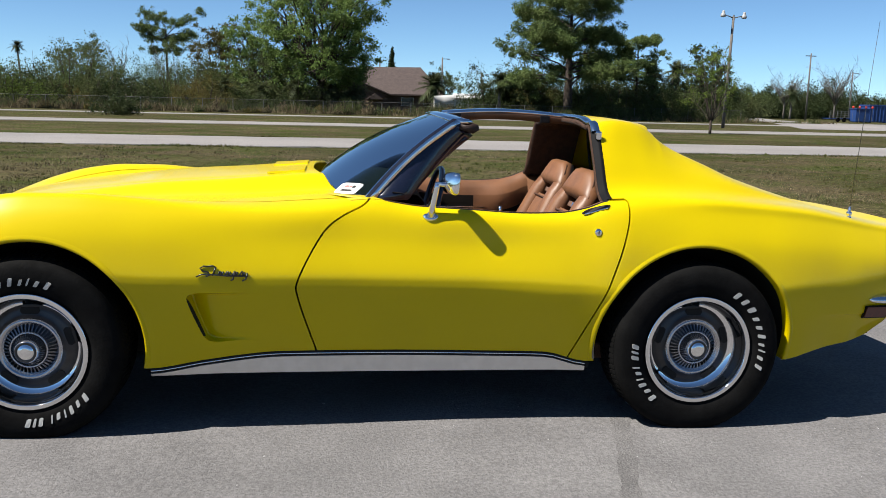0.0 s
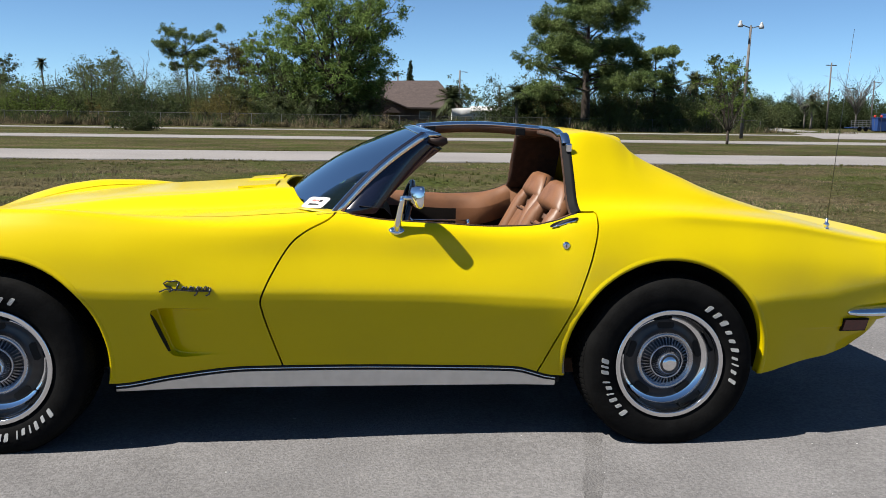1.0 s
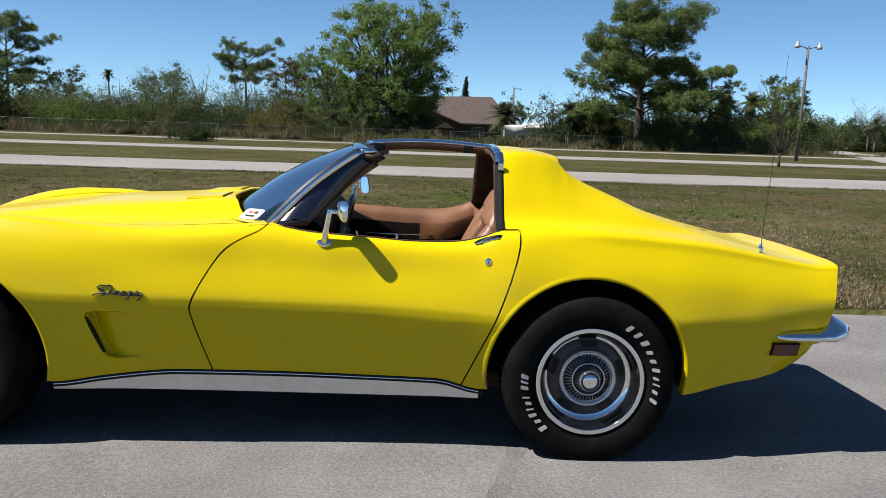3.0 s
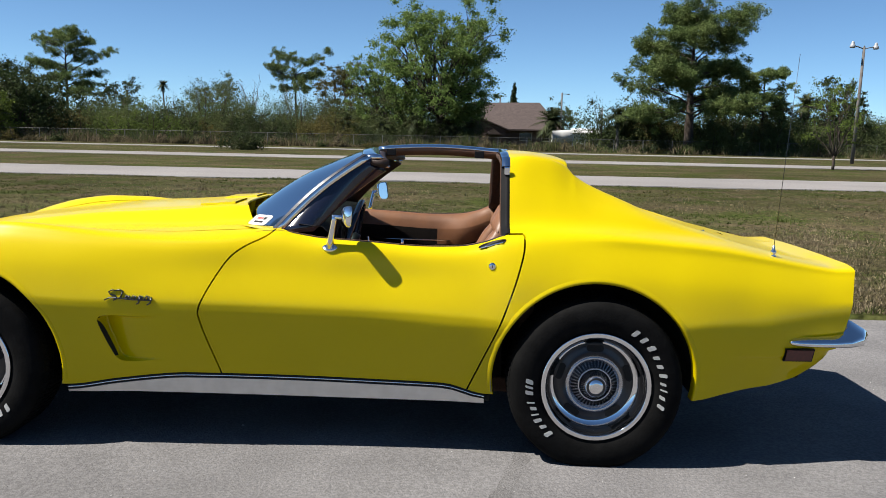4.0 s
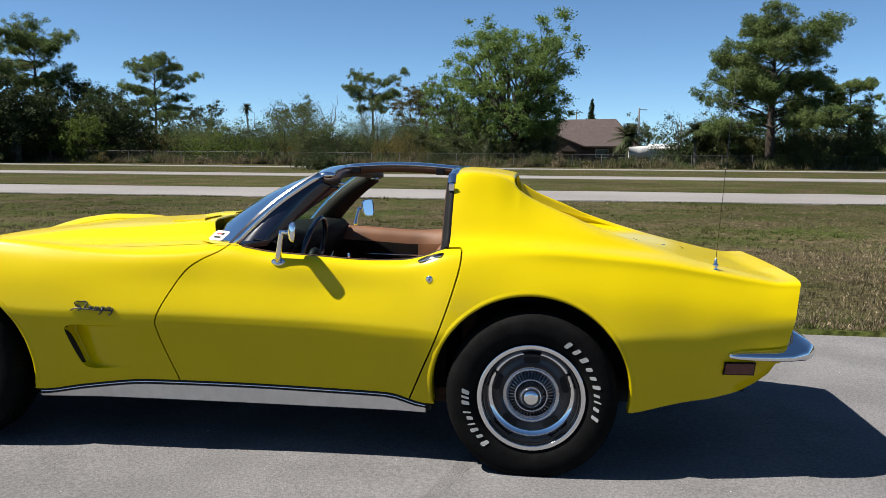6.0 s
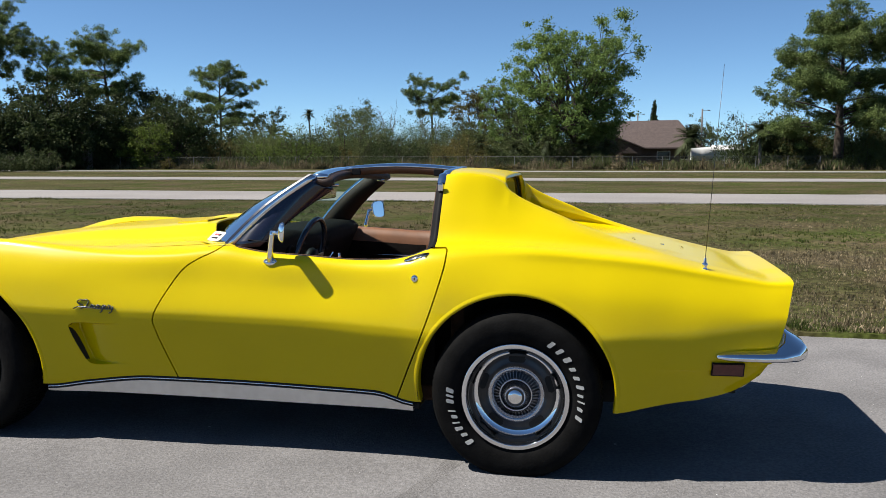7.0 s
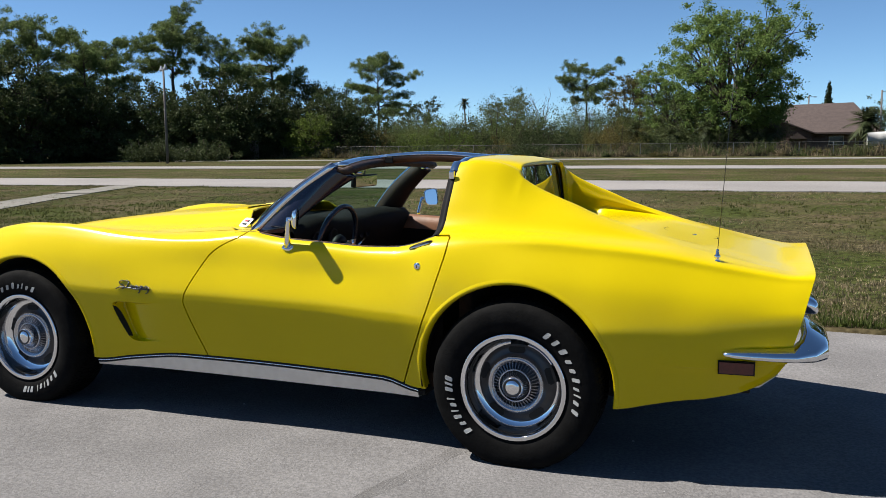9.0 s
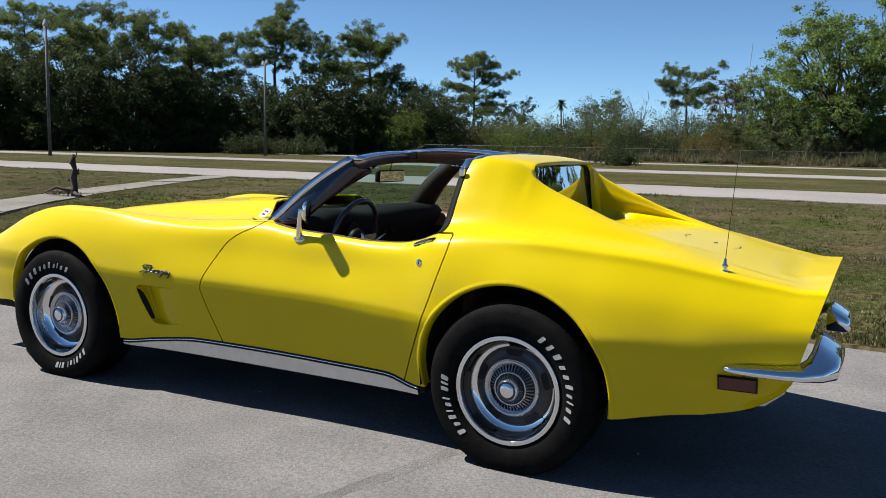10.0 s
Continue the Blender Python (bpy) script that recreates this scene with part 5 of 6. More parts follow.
# underbody and wheel wells
for lo, hi in (((-0.95, -0.60, 0.24), (-0.40, 0.60, 0.30)), ((-0.45, -0.46, 0.20), (0.45, 0.46, 0.30)), ((0.40, -0.75, 0.215), (2.09, 0.75, 0.245)),
               ((2.05, -0.50, 0.22), (2.92, 0.50, 0.32)), ((2.90, -0.62, 0.32), (3.36, 0.62, 0.37))):
    bm = bmesh.new()
    box(bm, lo, hi, 0.01)
    part("underbody_panel", bm, UNDER, car)

for cx, cz, rr in ARCH:
    for s in (-1, 1):
        v, f = lathe([(rr + 0.004, 0.0), (rr + 0.02, 0.10), (rr + 0.03, 0.40), (0.05, 0.40)], 40, "y", (cx, 0, cz), -0.16, math.pi + 0.16)
        v = [(a, s * (0.80 - b), c) for a, b, c in v]
        mesh_ob("wheel_well", v, f, UNDER, car, smooth=True)
# arch flanges: the rolled lips
for cx, cz, rr in ARCH:
    for s in (-1, 1):
        pts = []
        for k in range(61):
            a = -0.165 + (math.pi + 0.335) * k / 60
            x, z = cx + rr * math.cos(a), cz + rr * math.sin(a)
            i = int(np.argmin(np.abs(XS - x)))
            col = GRID[i][:V_BELT]
            z_ok = max(z, col[0][2])
            h = float(np.interp(z_ok, col[:, 2], -col[:, 1]))
            pts.append((x, h, z_ok))
        v = []
        for x, h, z in pts:
            ux, uz = (x - cx) / rr, (z - cz) / rr
            v += [(x, s * h, z), (x + ux * 0.0, s * (h + 0.0035), z), (x + ux * 0.009, s * (h + 0.004), z + uz * 0.009), (x + ux * 0.020, s * (h - 0.002), z + uz * 0.020), (x - ux * 0.002, s * (h - 0.045), z - uz * 0.002)]
        f = []
        for k in range(60):
            a, b = k * 5, (k + 1) * 5
            f += [(a + 1, b + 1, b + 2, a + 2), (a + 2, b + 2, b + 3, a + 3), (a + 4, b + 4, b + 1, a + 1)]
        mesh_ob("wheel_arch", v, f, PAINT, car, "flared wheel arch lip", smooth=True)


# ---- wheels ----
def wheel(cx, side):
    hub = new("wheel", None)
    hub.parent = car
    tagged(hub, "rally wheel with chrome trim ring and white-lettered tyre")
    hub.empty_display_size = 0.2
    hub.matrix_local = Matrix.Translation((cx, side * 0.757, 0.3185)) @ (pose(0, 0, 0) if side < 0 else pose(0, 0, 0, 0, 0, 180))
    # outward is -y
    R = 0.338
    prof = [(0.19, 0.12), (0.21, 0.135), (0.25, 0.152), (0.305, 0.150), (R - 0.012, 0.128), (R - 0.003, 0.110), (R, 0.08), (R + 0.001, 0.0), (R, -0.055), (R - 0.004, -0.078), (R - 0.014, -0.094), (0.304, -0.103), (0.27, -0.105), (0.245, -0.1015), (0.228, -0.094), (0.214, -0.082), (0.205, -0.075), (0.19, -0.07)]
    v, f = lathe(prof, 96)
    v = [(a, b - 0.25 * max(0.0, -0.3165 - c) * (1 if b < 0 else -1), max(c, -0.3165)) for a, b, c in v]      # flattened where it stands
    tyre = mesh_ob("tyre", v, f, RUBBER, hub, "black radial tyre", smooth=True)
    # tread blocks
    tv, tf = [], []
    for k in range(96):
        for row in range(5):
            a0 = 2 * math.pi * (k + 0.12 + 0.25 * (row % 2)) / 96
            a1 = a0 + 2 * math.pi * 0.68 / 96
            y0, y1 = 0.10 - row * 0.036, 0.10 - row * 0.036 - 0.029
            o = len(tv)
            for rr in (R - 0.006, R + 0.0045):
                for a, y in ((a0, y0), (a1, y0), (a1, y1), (a0, y1)):
                    drop = 0.006 if y < -0.06 else 0.0
                    tv.append(((rr - drop) * math.cos(a), y, (rr - drop) * math.sin(a)))
            tf += [(o + 4, o + 5, o + 6, o + 7), (o, o + 1, o + 5, o + 4), (o + 1, o + 2, o + 6, o + 5), (o + 2, o + 3, o + 7, o + 6), (o + 3, o, o + 4, o + 7)]
    tv = [(a, b, max(c, -0.3175)) for a, b, c in tv]
    mesh_ob("tread", tv, tf, RUBBER, tyre)
    # trim ring and rim
    ring = [(0.2130, -0.072), (0.2152, -0.086), (0.2140, -0.0925), (0.2115, -0.0947), (0.2105, -0.0949), (0.1975, -0.0949), (0.1965, -0.0946), (0.1950, -0.0915), (0.1932, -0.080), (0.1915, -0.062), (0.1865, -0.042), (0.1790, -0.026), (0.1700, -0.018), (0.1600, -0.0135), (0.1530, -0.0125)]
    v, f = lathe(ring, 72)
    mesh_ob("trim_ring", v, f, CHROME, hub, "polished chrome trim ring", smooth=True)
    rim = [(0.166, -0.004), (0.160, -0.012), (0.150, -0.020), (0.138, -0.024), (0.126, -0.024), (0.118, -0.030), (0.112, -0.036)]
    v, f = lathe(rim, 72)
    rim_ob = mesh_ob("rim", v, f, ARGENT, hub, "grey painted steel rim", smooth=True)
    for k in range(5):
        a = math.pi / 2 + 2 * math.pi * k / 5
        sv = []
        for da, rr in ((-0.22, 0.129), (-0.10, 0.1255), (0.10, 0.1255), (0.22, 0.129), (0.25, 0.141), (0.20, 0.153), (-0.20, 0.153), (-0.25, 0.141)):
            for y in (-0.0255, -0.015):
                sv.append((rr * math.cos(a + da), y - (0.151 - rr) * 0.1, rr * math.sin(a + da)))
        n = 8
        mesh_ob("slot", sv, [tuple(2 * i for i in range(n))[::-1]] + [(2 * i, 2 * i + 1, 2 * ((i + 1) % n) + 1, 2 * ((i + 1) % n)) for i in range(n)], UNDER, rim_ob, "dark cooling slot")
    cap1 = [(0.113, -0.030), (0.113, -0.044), (0.108, -0.050), (0.101, -0.050), (0.096, -0.044), (0.090, -0.040)]
    v, f = lathe(cap1, 64)
    cap = mesh_ob("hub_cap", v, f, GREYMETAL, hub, "ribbed chrome hub cap", smooth=True)
    fins_v, fins_f = [], []
    for k in range(40):
        a0 = 2 * math.pi * k / 40
        for (r0, y0), (r1, y1) in ((((0.092, -0.036)), (0.066, -0.050)), (((0.058, -0.052)), (0.040, -0.074))):
            o = len(fins_v)
            for a in (a0 - 0.045, a0 + 0.045):
                fins_v += [(r0 * math.cos(a), y0, r0 * math.sin(a)), (r1 * math.cos(a), y1, r1 * math.sin(a))]
            am = a0
            fins_v += [(r0 * math.cos(am), y0 - 0.007, r0 * math.sin(am)), (r1 * math.cos(am), y1 - 0.006, r1 * math.sin(am))]
            fins_f += [(o, o + 1, o + 5, o + 4), (o + 4, o + 5, o + 3, o + 2)]
    mesh_ob("ribs", fins_v, fins_f, GREYMETAL, cap)
    v, f = lathe([(0.096, -0.030), (0.060, -0.044), (0.058, -0.046), (0.036, -0.060), (0.0, -0.060)], 48)
    mesh_ob("cap_well", v, f, ARGENT, cap, smooth=True)
    v, f = lathe([(0.066, -0.046), (0.0665, -0.056), (0.063, -0.060), (0.059, -0.056), (0.058, -0.048)], 48)
    mesh_ob("cap_ring", v, f, GREYMETAL, cap, smooth=True)
    v, f = lathe([(0.043, -0.060), (0.042, -0.082), (0.039, -0.090), (0.034, -0.0925), (0.031, -0.0905), (0.028, -0.0905), (0.026, -0.093), (0.014, -0.0955), (0.0, -0.096)], 48)
    mesh_ob("cap_centre", v, f, CHROME, cap, smooth=True)
    v, f = lathe([(0.0375, -0.0915), (0.036, -0.0932), (0.030, -0.0932), (0.0285, -0.0915)], 48)
    mesh_ob("cap_band", v, f, ARGENT, cap, smooth=True)
    return hub, tyre


def raised_letters(tyre, start, widths, r_in, r_out):
    """White raised bars on the sidewall, one for each letter's width; plain shapes."""
    y = lambda r: float(np.interp(r, [0.214, 0.228, 0.245, 0.27, 0.293, 0.3055], [-0.082, -0.094, -0.1015, -0.105, -0.103, -0.094]))
    a = start
    for w, tall, gap in widths:
        r0, r1 = r_in, r_in + (r_out - r_in) * tall
        at = lambda u, t, o: ((r0 + (r1 - r0) * t) * math.cos(a - u * w - 0.035 * (t - 0.5)), y(r0 + (r1 - r0) * t) - o, (r0 + (r1 - r0) * t) * math.sin(a - u * w - 0.035 * (t - 0.5)))
        b = min(0.86, max(0.66, 0.010 / (w * r_in)))
        edge_ = [(0.5 + (u - 0.5) * b, t) for u, t in ((0.16, 0), (0.84, 0), (1, 0.12), (1, 0.88), (0.84, 1), (0.16, 1), (0, 0.88), (0, 0.12))]
        n = len(edge_)
        verts = [at(u, t, 0.0018) for u, t in edge_] + [at(u, t, -0.003) for u, t in edge_]
        faces = [(k, (k + 1) % n, (k + 1) % n + n, k + n) for k in range(n)] + [tuple(range(n))]
        mesh_ob("raised_bar", verts, faces, WHITE, tyre)
        a -= w + gap


LONG = [(w * 1.06, t, g * 2.15) for w, t, g in ((0.095, 1, 0.030), (0.088, 1, 0.030), (0.105, 1, 0.030), (0.082, 0.76, 0.028), (0.082, 0.76, 0.028), (0.080, 1, 0.028), (0.055, 0.76, 0.026), (0.026, 0.95, 0.028), (0.075, 0.76, 0.028), (0.080, 1, 0.03))]
SHORT = [(w, t, g * 1.5) for w, t, g in ((0.10, 1, 0.030), (0.080, 0.76, 0.030), (0.082, 1, 0.030), (0.026, 0.95, 0.030), (0.080, 0.76, 0.030), (0.026, 1, 0.065), (0.085, 1, 0.015), (0.04, 1, 0.01), (0.10, 1, 0.02))]
for cx, s, turn in ((0.0, -1, 0), (2.494, -1, 0), (0.0, 1, 20), (2.494, 1, 50)):
    hub, tyre = wheel(cx, s)
    long_at, short_at = (1.06, 4.01) if cx > 1 else (2.55, 5.65)
    raised_letters(tyre, long_at, LONG, 0.2440, 0.2735)
    raised_letters(tyre, short_at, SHORT, 0.2440, 0.2735)


# ---- car: trim, glass, cabin ----
def side_h(x, z):
    """Half-width of the body side at a place along it."""
    i = int(np.argmin(np.abs(XS - x)))
    col = GRID[i][:V_BELT]
    return float(np.interp(z, col[:, 2], -col[:, 1]))


def strip(name, rows, material, parent, label="", smooth=True, closed=False, cap=False):
    """A loft through rows of points with equal count."""
    n = len(rows[0])
    v = [p for r in rows for p in r]
    f = []
    for i in range(len(rows) - 1):
        for k in range(n if closed else n - 1):
            a, b = i * n + k, i * n + (k + 1) % n
            f.append((a, b, b + n, a + n))
    if cap:
        f += [tuple(range(n))[::-1], tuple((len(rows) - 1) * n + k for k in range(n))]
    return mesh_ob(name, v, f, material, parent, label, smooth=smooth)


def rod(name, pts, r, material, parent, label="", sides=8):
    v, f = tube(pts, r, sides)
    return mesh_ob(name, v, f, material, parent, label, smooth=True)


def rounded(bm_boxes, bevel):
    bm = bmesh.new()
    for lo, hi in bm_boxes:
        box(bm, lo, hi, bevel)
    return bm


# rocker mouldings
bot = lambda x: float(smooth_at(np.array([x]), K_BOT_Z)[0])
both = lambda x: float(smooth_at(np.array([x]), K_BOT_H)[0])
rx = np.linspace(0.418, 2.066, 40)
for s in (-1, 1):
    rows = [[(x, s * (both(x) - 0.004), bot(x) + 0.004), (x, s * (both(x) + 0.001), bot(x) - 0.002), (x, s * (both(x) + 0.001), bot(x) - 0.020), (x, s * (both(x) - 0.02), bot(x) - 0.021)] for x in rx]
    strip("rocker_seal", rows, BLACK, car, "black seal line", False)
    rows = [[(x, s * (both(x) + 0.002), bot(x) - 0.0085), (x, s * (both(x) + 0.0045), bot(x) - 0.0105), (x, s * (both(x) + 0.002), bot(x) - 0.0125)] for x in rx]
    strip("rocker_bead", rows, CHROME, car, "thin bright bead")
    rows = [[(x, s * (both(x) - 0.004), bot(x) - 0.019), (x, s * (both(x) + 0.004), bot(x) - 0.021), (x, s * (both(x) - 0.003), 0.212), (x, s * (both(x) - 0.04), 0.209)] for x in rx]
    strip("rocker_panel", rows, SATIN, car, "flat silver rocker moulding", False)

# windscreen
def base_line(y):
    h = abs(y)
    return Vector((0.992 + 0.228 * (h / 0.645) ** 3, y, 0.905 - 0.042 * (h / 0.645) ** 2))


def top_line(y):
    h = abs(y) / 0.515
    return Vector((1.505 + 0.05 * h ** 2.2, y, 1.190 - 0.024 * h ** 2))


rows = []
for i in range(13):
    u = i / 12
    row = []
    for k in range(25):
        w = -1 + 2 * k / 24
        a, b = base_line(w * 0.642), top_line(w * 0.508)
        p = a.lerp(b, u)
        out = Vector((-0.62, 0, 0.78))
        p += out * (0.030 * math.sin(math.pi * u))
        row.append(tuple(p))
    rows.append(row)
wind = strip("windscreen", rows, GLASS, car, "raked tinted windscreen")
# sticker on the glass
sa = Vector((1.098, -0.560, 0.892)); sb = Vector((1.180, -0.615, 0.893)); up_ = Vector((0.052, 0.004, 0.050))
out = Vector((-0.45, -0.55, 0.5)).normalized() * 0.012
pts = []
c0 = (sa + sb) / 2
ex, ey = (sb - sa) * 0.5, up_ * 0.42
for k in range(28):
    a = 2 * math.pi * k / 28
    q = lambda t: math.copysign(abs(t) ** 0.35, t)
    pts.append(tuple(c0 + out + ex * q(math.cos(a)) + ey * q(math.sin(a))))
back = [tuple(Vector(p) - out * 0.1) for p in pts]
stk = mesh_ob("sticker", pts + back, [tuple(range(28)), tuple(range(28, 56))[::-1]] + [(k, k + 28, (k + 1) % 28 + 28, (k + 1) % 28) for k in range(28)], WHITEPAINT, wind, "small white club sticker with red and black print")
for (u0, u1, v0, v1, m_) in ((-0.50, -0.12, 0.15, 0.5, REDPAINT), (-0.5, 0.45, -0.5, -0.2, BLACK), (0.2, 0.5, 0.1, 0.55, BLACK), (-0.05, 0.12, 0.2, 0.5, REDPAINT)):
    q = [tuple(c0 + out * 1.08 + ex * a + ey * b) for a, b in ((u0, v0), (u1, v0), (u1, v1), (u0, v1))]
    q2 = [tuple(Vector(p) - out * 0.05) for p in q]
    mesh_ob("print_bar", q + q2, [(0, 1, 2, 3), (7, 6, 5, 4), (0, 4, 5, 1), (1, 5, 6, 2), (2, 6, 7, 3), (3, 7, 4, 0)], m_, stk)

# screen pillars: bright outer moulding, dark inner blade
for s in (-1, 1):
    A0, A1 = Vector((1.216, s * 0.652, 0.862)), Vector((1.560, s * 0.520, 1.166))
    B0, B1 = Vector((1.360, s * 0.660, 0.866)), Vector((1.632, s * 0.478, 1.112))
    n = 14
    rows, inner = [], []
    for i in range(n + 1):
        u = i / n
        a = A0.lerp(A1, u) + Vector((-0.62, 0, 0.78)) * 0.020 * math.sin(math.pi * u)
        b = B0.lerp(B1, u ** 0.9) + Vector((-0.3, 0, 0.3)) * 0.03 * math.sin(math.pi * u)
        side = Vector((0, s, 0))
        rows.append([tuple(a + Vector((-0.030, 0, 0.004)) - side * 0.006), tuple(a + Vector((-0.020, 0, 0.012)) + side * 0.004), tuple(a + Vector((-0.004, 0, 0.010)) + side * 0.010), tuple(a + Vector((0.012, 0, -0.004)) + side * 0.008), tuple(a + Vector((0.010, 0, -0.012)) - side * 0.004)])
        m = a.lerp(b, 0.5)
        inner.append([tuple(a + Vector((0.008, 0, -0.004)) + side * 0.006), tuple(m + side * 0.004), tuple(b), tuple(b - side * 0.028 + Vector((0, 0, -0.004))), tuple(m - side * 0.055), tuple(a + Vector((-0.02, 0, -0.012)) - side * 0.05)])
    out_ = Vector((-0.4, s * 0.5, 0.75)) * 0.0018
    seal = []
    for row in rows:
        a, b = Vector(row[1]), Vector(row[2])
        seal.append([tuple(a.lerp(b, 0.10) - out_), tuple(a.lerp(b, 0.14) + out_), tuple(a.lerp(b, 0.96) + out_), tuple(a.lerp(b, 1.0) - out_)])
    strip("pillar_seal", seal, PILLARBLACK, car, "black channel between two bright lines", False)
    strip("pillar_moulding", rows, CHROME, car, "polished windscreen moulding", closed=True, cap=True)
    strip("screen_pillar", inner, PILLARBLACK if s < 0 else BROWNTRIM, car, "dark windscreen pillar", closed=True, cap=True)

# header over the windscreen
rows, rows2 = [], []
for k in range(25):
    w = -1 + 2 * k / 24
    t = top_line(w * 0.520)
    rows.append([tuple(t + Vector(d)) for d in ((-0.012, 0, -0.006), (-0.004, 0, 0.007), (0.030, 0, 0.012), (0.062, 0, 0.008), (0.070, 0, -0.002), (0.05, 0, -0.012))])
    rows2.append([tuple(t + Vector(d)) for d in ((-0.004, 0, -0.008), (0.068, 0, -0.003), (0.090, 0, -0.010), (0.094, 0, -0.030), (0.07, 0, -0.045), (0.02, 0, -0.030))])
strip("header_moulding", rows, CHROME, car, "polished header moulding", closed=True, cap=True)
strip("header_lining", rows2, BROWNTRIM, car, "dark brown padded header lining", closed=True, cap=True)

# centre roof bar
rows, rows2 = [], []
for i in range(15):
    u = i / 14
    x = 1.560 + u * 0.60
    z = 1.197 + 0.015 * math.sin(math.pi * min(1, u * 1.1)) + 0.004 * u
    hw = 0.052 + 0.012 * (2 * u - 1) ** 2
    rows.append([(x, -hw, z - 0.010), (x, -hw - 0.004, z), (x, -hw * 0.6, z + 0.008), (x, 0, z + 0.010), (x, hw * 0.6, z + 0.008), (x, hw + 0.004, z), (x, hw, z - 0.010)])
    rows2.append([(x, -hw, z - 0.002), (x, -hw - 0.002, z - 0.018), (x, -hw * 0.8, z - 0.040), (x, hw * 0.8, z - 0.040), (x, hw + 0.002, z - 0.018), (x, hw, z - 0.002)])
strip("roof_bar", rows, CHROME, car, "polished cap of the centre roof bar", closed=True, cap=True)
strip("roof_bar_lining", rows2, LEATHER, car, "tan lining of the centre roof bar", closed=True, cap=True)
for x in (1.62, 2.03):
    for s in (-1, 1):
        part("latch_plate", rounded([((x - 0.022, s * 0.058 - 0.006, 1.165), (x + 0.022, s * 0.058 + 0.006, 1.196))], 0.003), BLACK, car, "black roof panel latch")
for s in (-1, 1):
    v, f = tube([(1.600, s * 0.42, 1.128), (1.64, s * 0.41, 1.126)], 0.007, 6)
    mesh_ob("latch_pin", v, f, CHROME, car, "small roof latch pin", smooth=True)

# roof hoop: front edge mouldings and seals
i0 = int(np.argmin(np.abs(XS - 2.145)))
col, nor = GRID[i0], NORM[i0]
sel = list(range(V_BELT + 1, NV))
for s in (-1, 1):
    fl = np.array([1, s * -1, 1])
    up, low, liner = [], [], []
    for j in sel:
        p, n = col[j] * fl, nor[j] * fl
        base = np.array([0, 0, 0])
        q = lambda dx, d: tuple(np.array([2.142 + dx, p[1], p[2]]) - n * d)
        if j >= V_BELT + 22:
            up.append([q(0.006, -0.001), q(0.000, -0.006), q(-0.026, -0.003), q(-0.030, 0.006), q(-0.018, 0.018)])
        if j <= V_BELT + 23:
            low.append([q(0.004, 0.000), q(-0.004, -0.004), q(-0.016, 0.0), q(-0.020, 0.008), q(-0.030, 0.010), q(-0.034, 0.022), q(-0.02, 0.03)])
        liner.append([q(-0.030, 0.012), q(-0.036, 0.020), q(-0.034, 0.032), q(-0.012, 0.040), q(0.06, 0.036)])
    strip("hoop_moulding", up, CHROME, car, "bright roof hoop moulding")
    strip("window_seal", low, SEALBLACK, car, "black rubber window seal")
    strip("hoop_lining", liner, CARPET, car, "brown hoop lining")
    part("hoop_bracket", rounded([((2.122, s * 0.549 - 0.008, 1.112), (2.146, s * 0.549 + 0.008, 1.146))], 0.006), CHROME, car, "bright hoop corner bracket")
# inside skin of the roof and buttresses
i1, i2 = int(np.argmin(np.abs(XS - 2.15))), int(np.argmin(np.abs(XS - 2.36)))
for s in (-1, 1):
    fl = np.array([1, -s, 1])
    rows = [[tuple((GRID[i][j] - NORM[i][j] * 0.034) * fl) for j in range(V_BELT, NV)] for i in range(i1, i2 + 1)]
    strip("roof_lining", rows, CARPET, car, "dark brown carpeted rear cabin wall")

# rear window, set in a little from the roof's trailing edge
def rear_glass_at(w, z):
    return (2.408 - 0.045 * (z - 0.885) / 0.28 - 0.02 * (1 - w * w), w * (0.412 - 0.06 * max(0.0, (z - 1.06) / 0.11) ** 2), z)


rv = [[rear_glass_at(-1 + 2 * k / 12, z) for z in (0.86, 0.93, 1.00, 1.06, 1.10, 1.135, 1.165)] for k in range(13)]
strip("rear_window", rv, REARGLASS, car, "upright tinted rear window").visible_shadow = False
rod("rear_window_frame", [rear_glass_at(w, 0.888) for w in (1, 0.5, 0, -0.5, -1)], 0.006, BLACK, car, "black rear window frame")
for s in (-1, 1):
    rod("rear_window_frame", [rear_glass_at(s, z) for z in (0.885, 0.95, 1.01, 1.06, 1.10, 1.13, 1.15)] + [rear_glass_at(s * w, 1.163) for w in (0.9, 0.7, 0.3, 0.0)], 0.006, BLACK, car, "black rear window frame")

# cowl well between hood and windscreen
rows = []
for k in range(25):
    w = -1 + 2 * k / 24
    b = base_line(w * 0.66)
    rows.append([(b.x - 0.12, b.y, 0.875), (b.x - 0.03, b.y, 0.858), (b.x + 0.03, b.y, b.z - 0.012), (b.x + 0.05, b.y, b.z - 0.05)])
strip("cowl", rows, BLACK, car, "black cowl well")

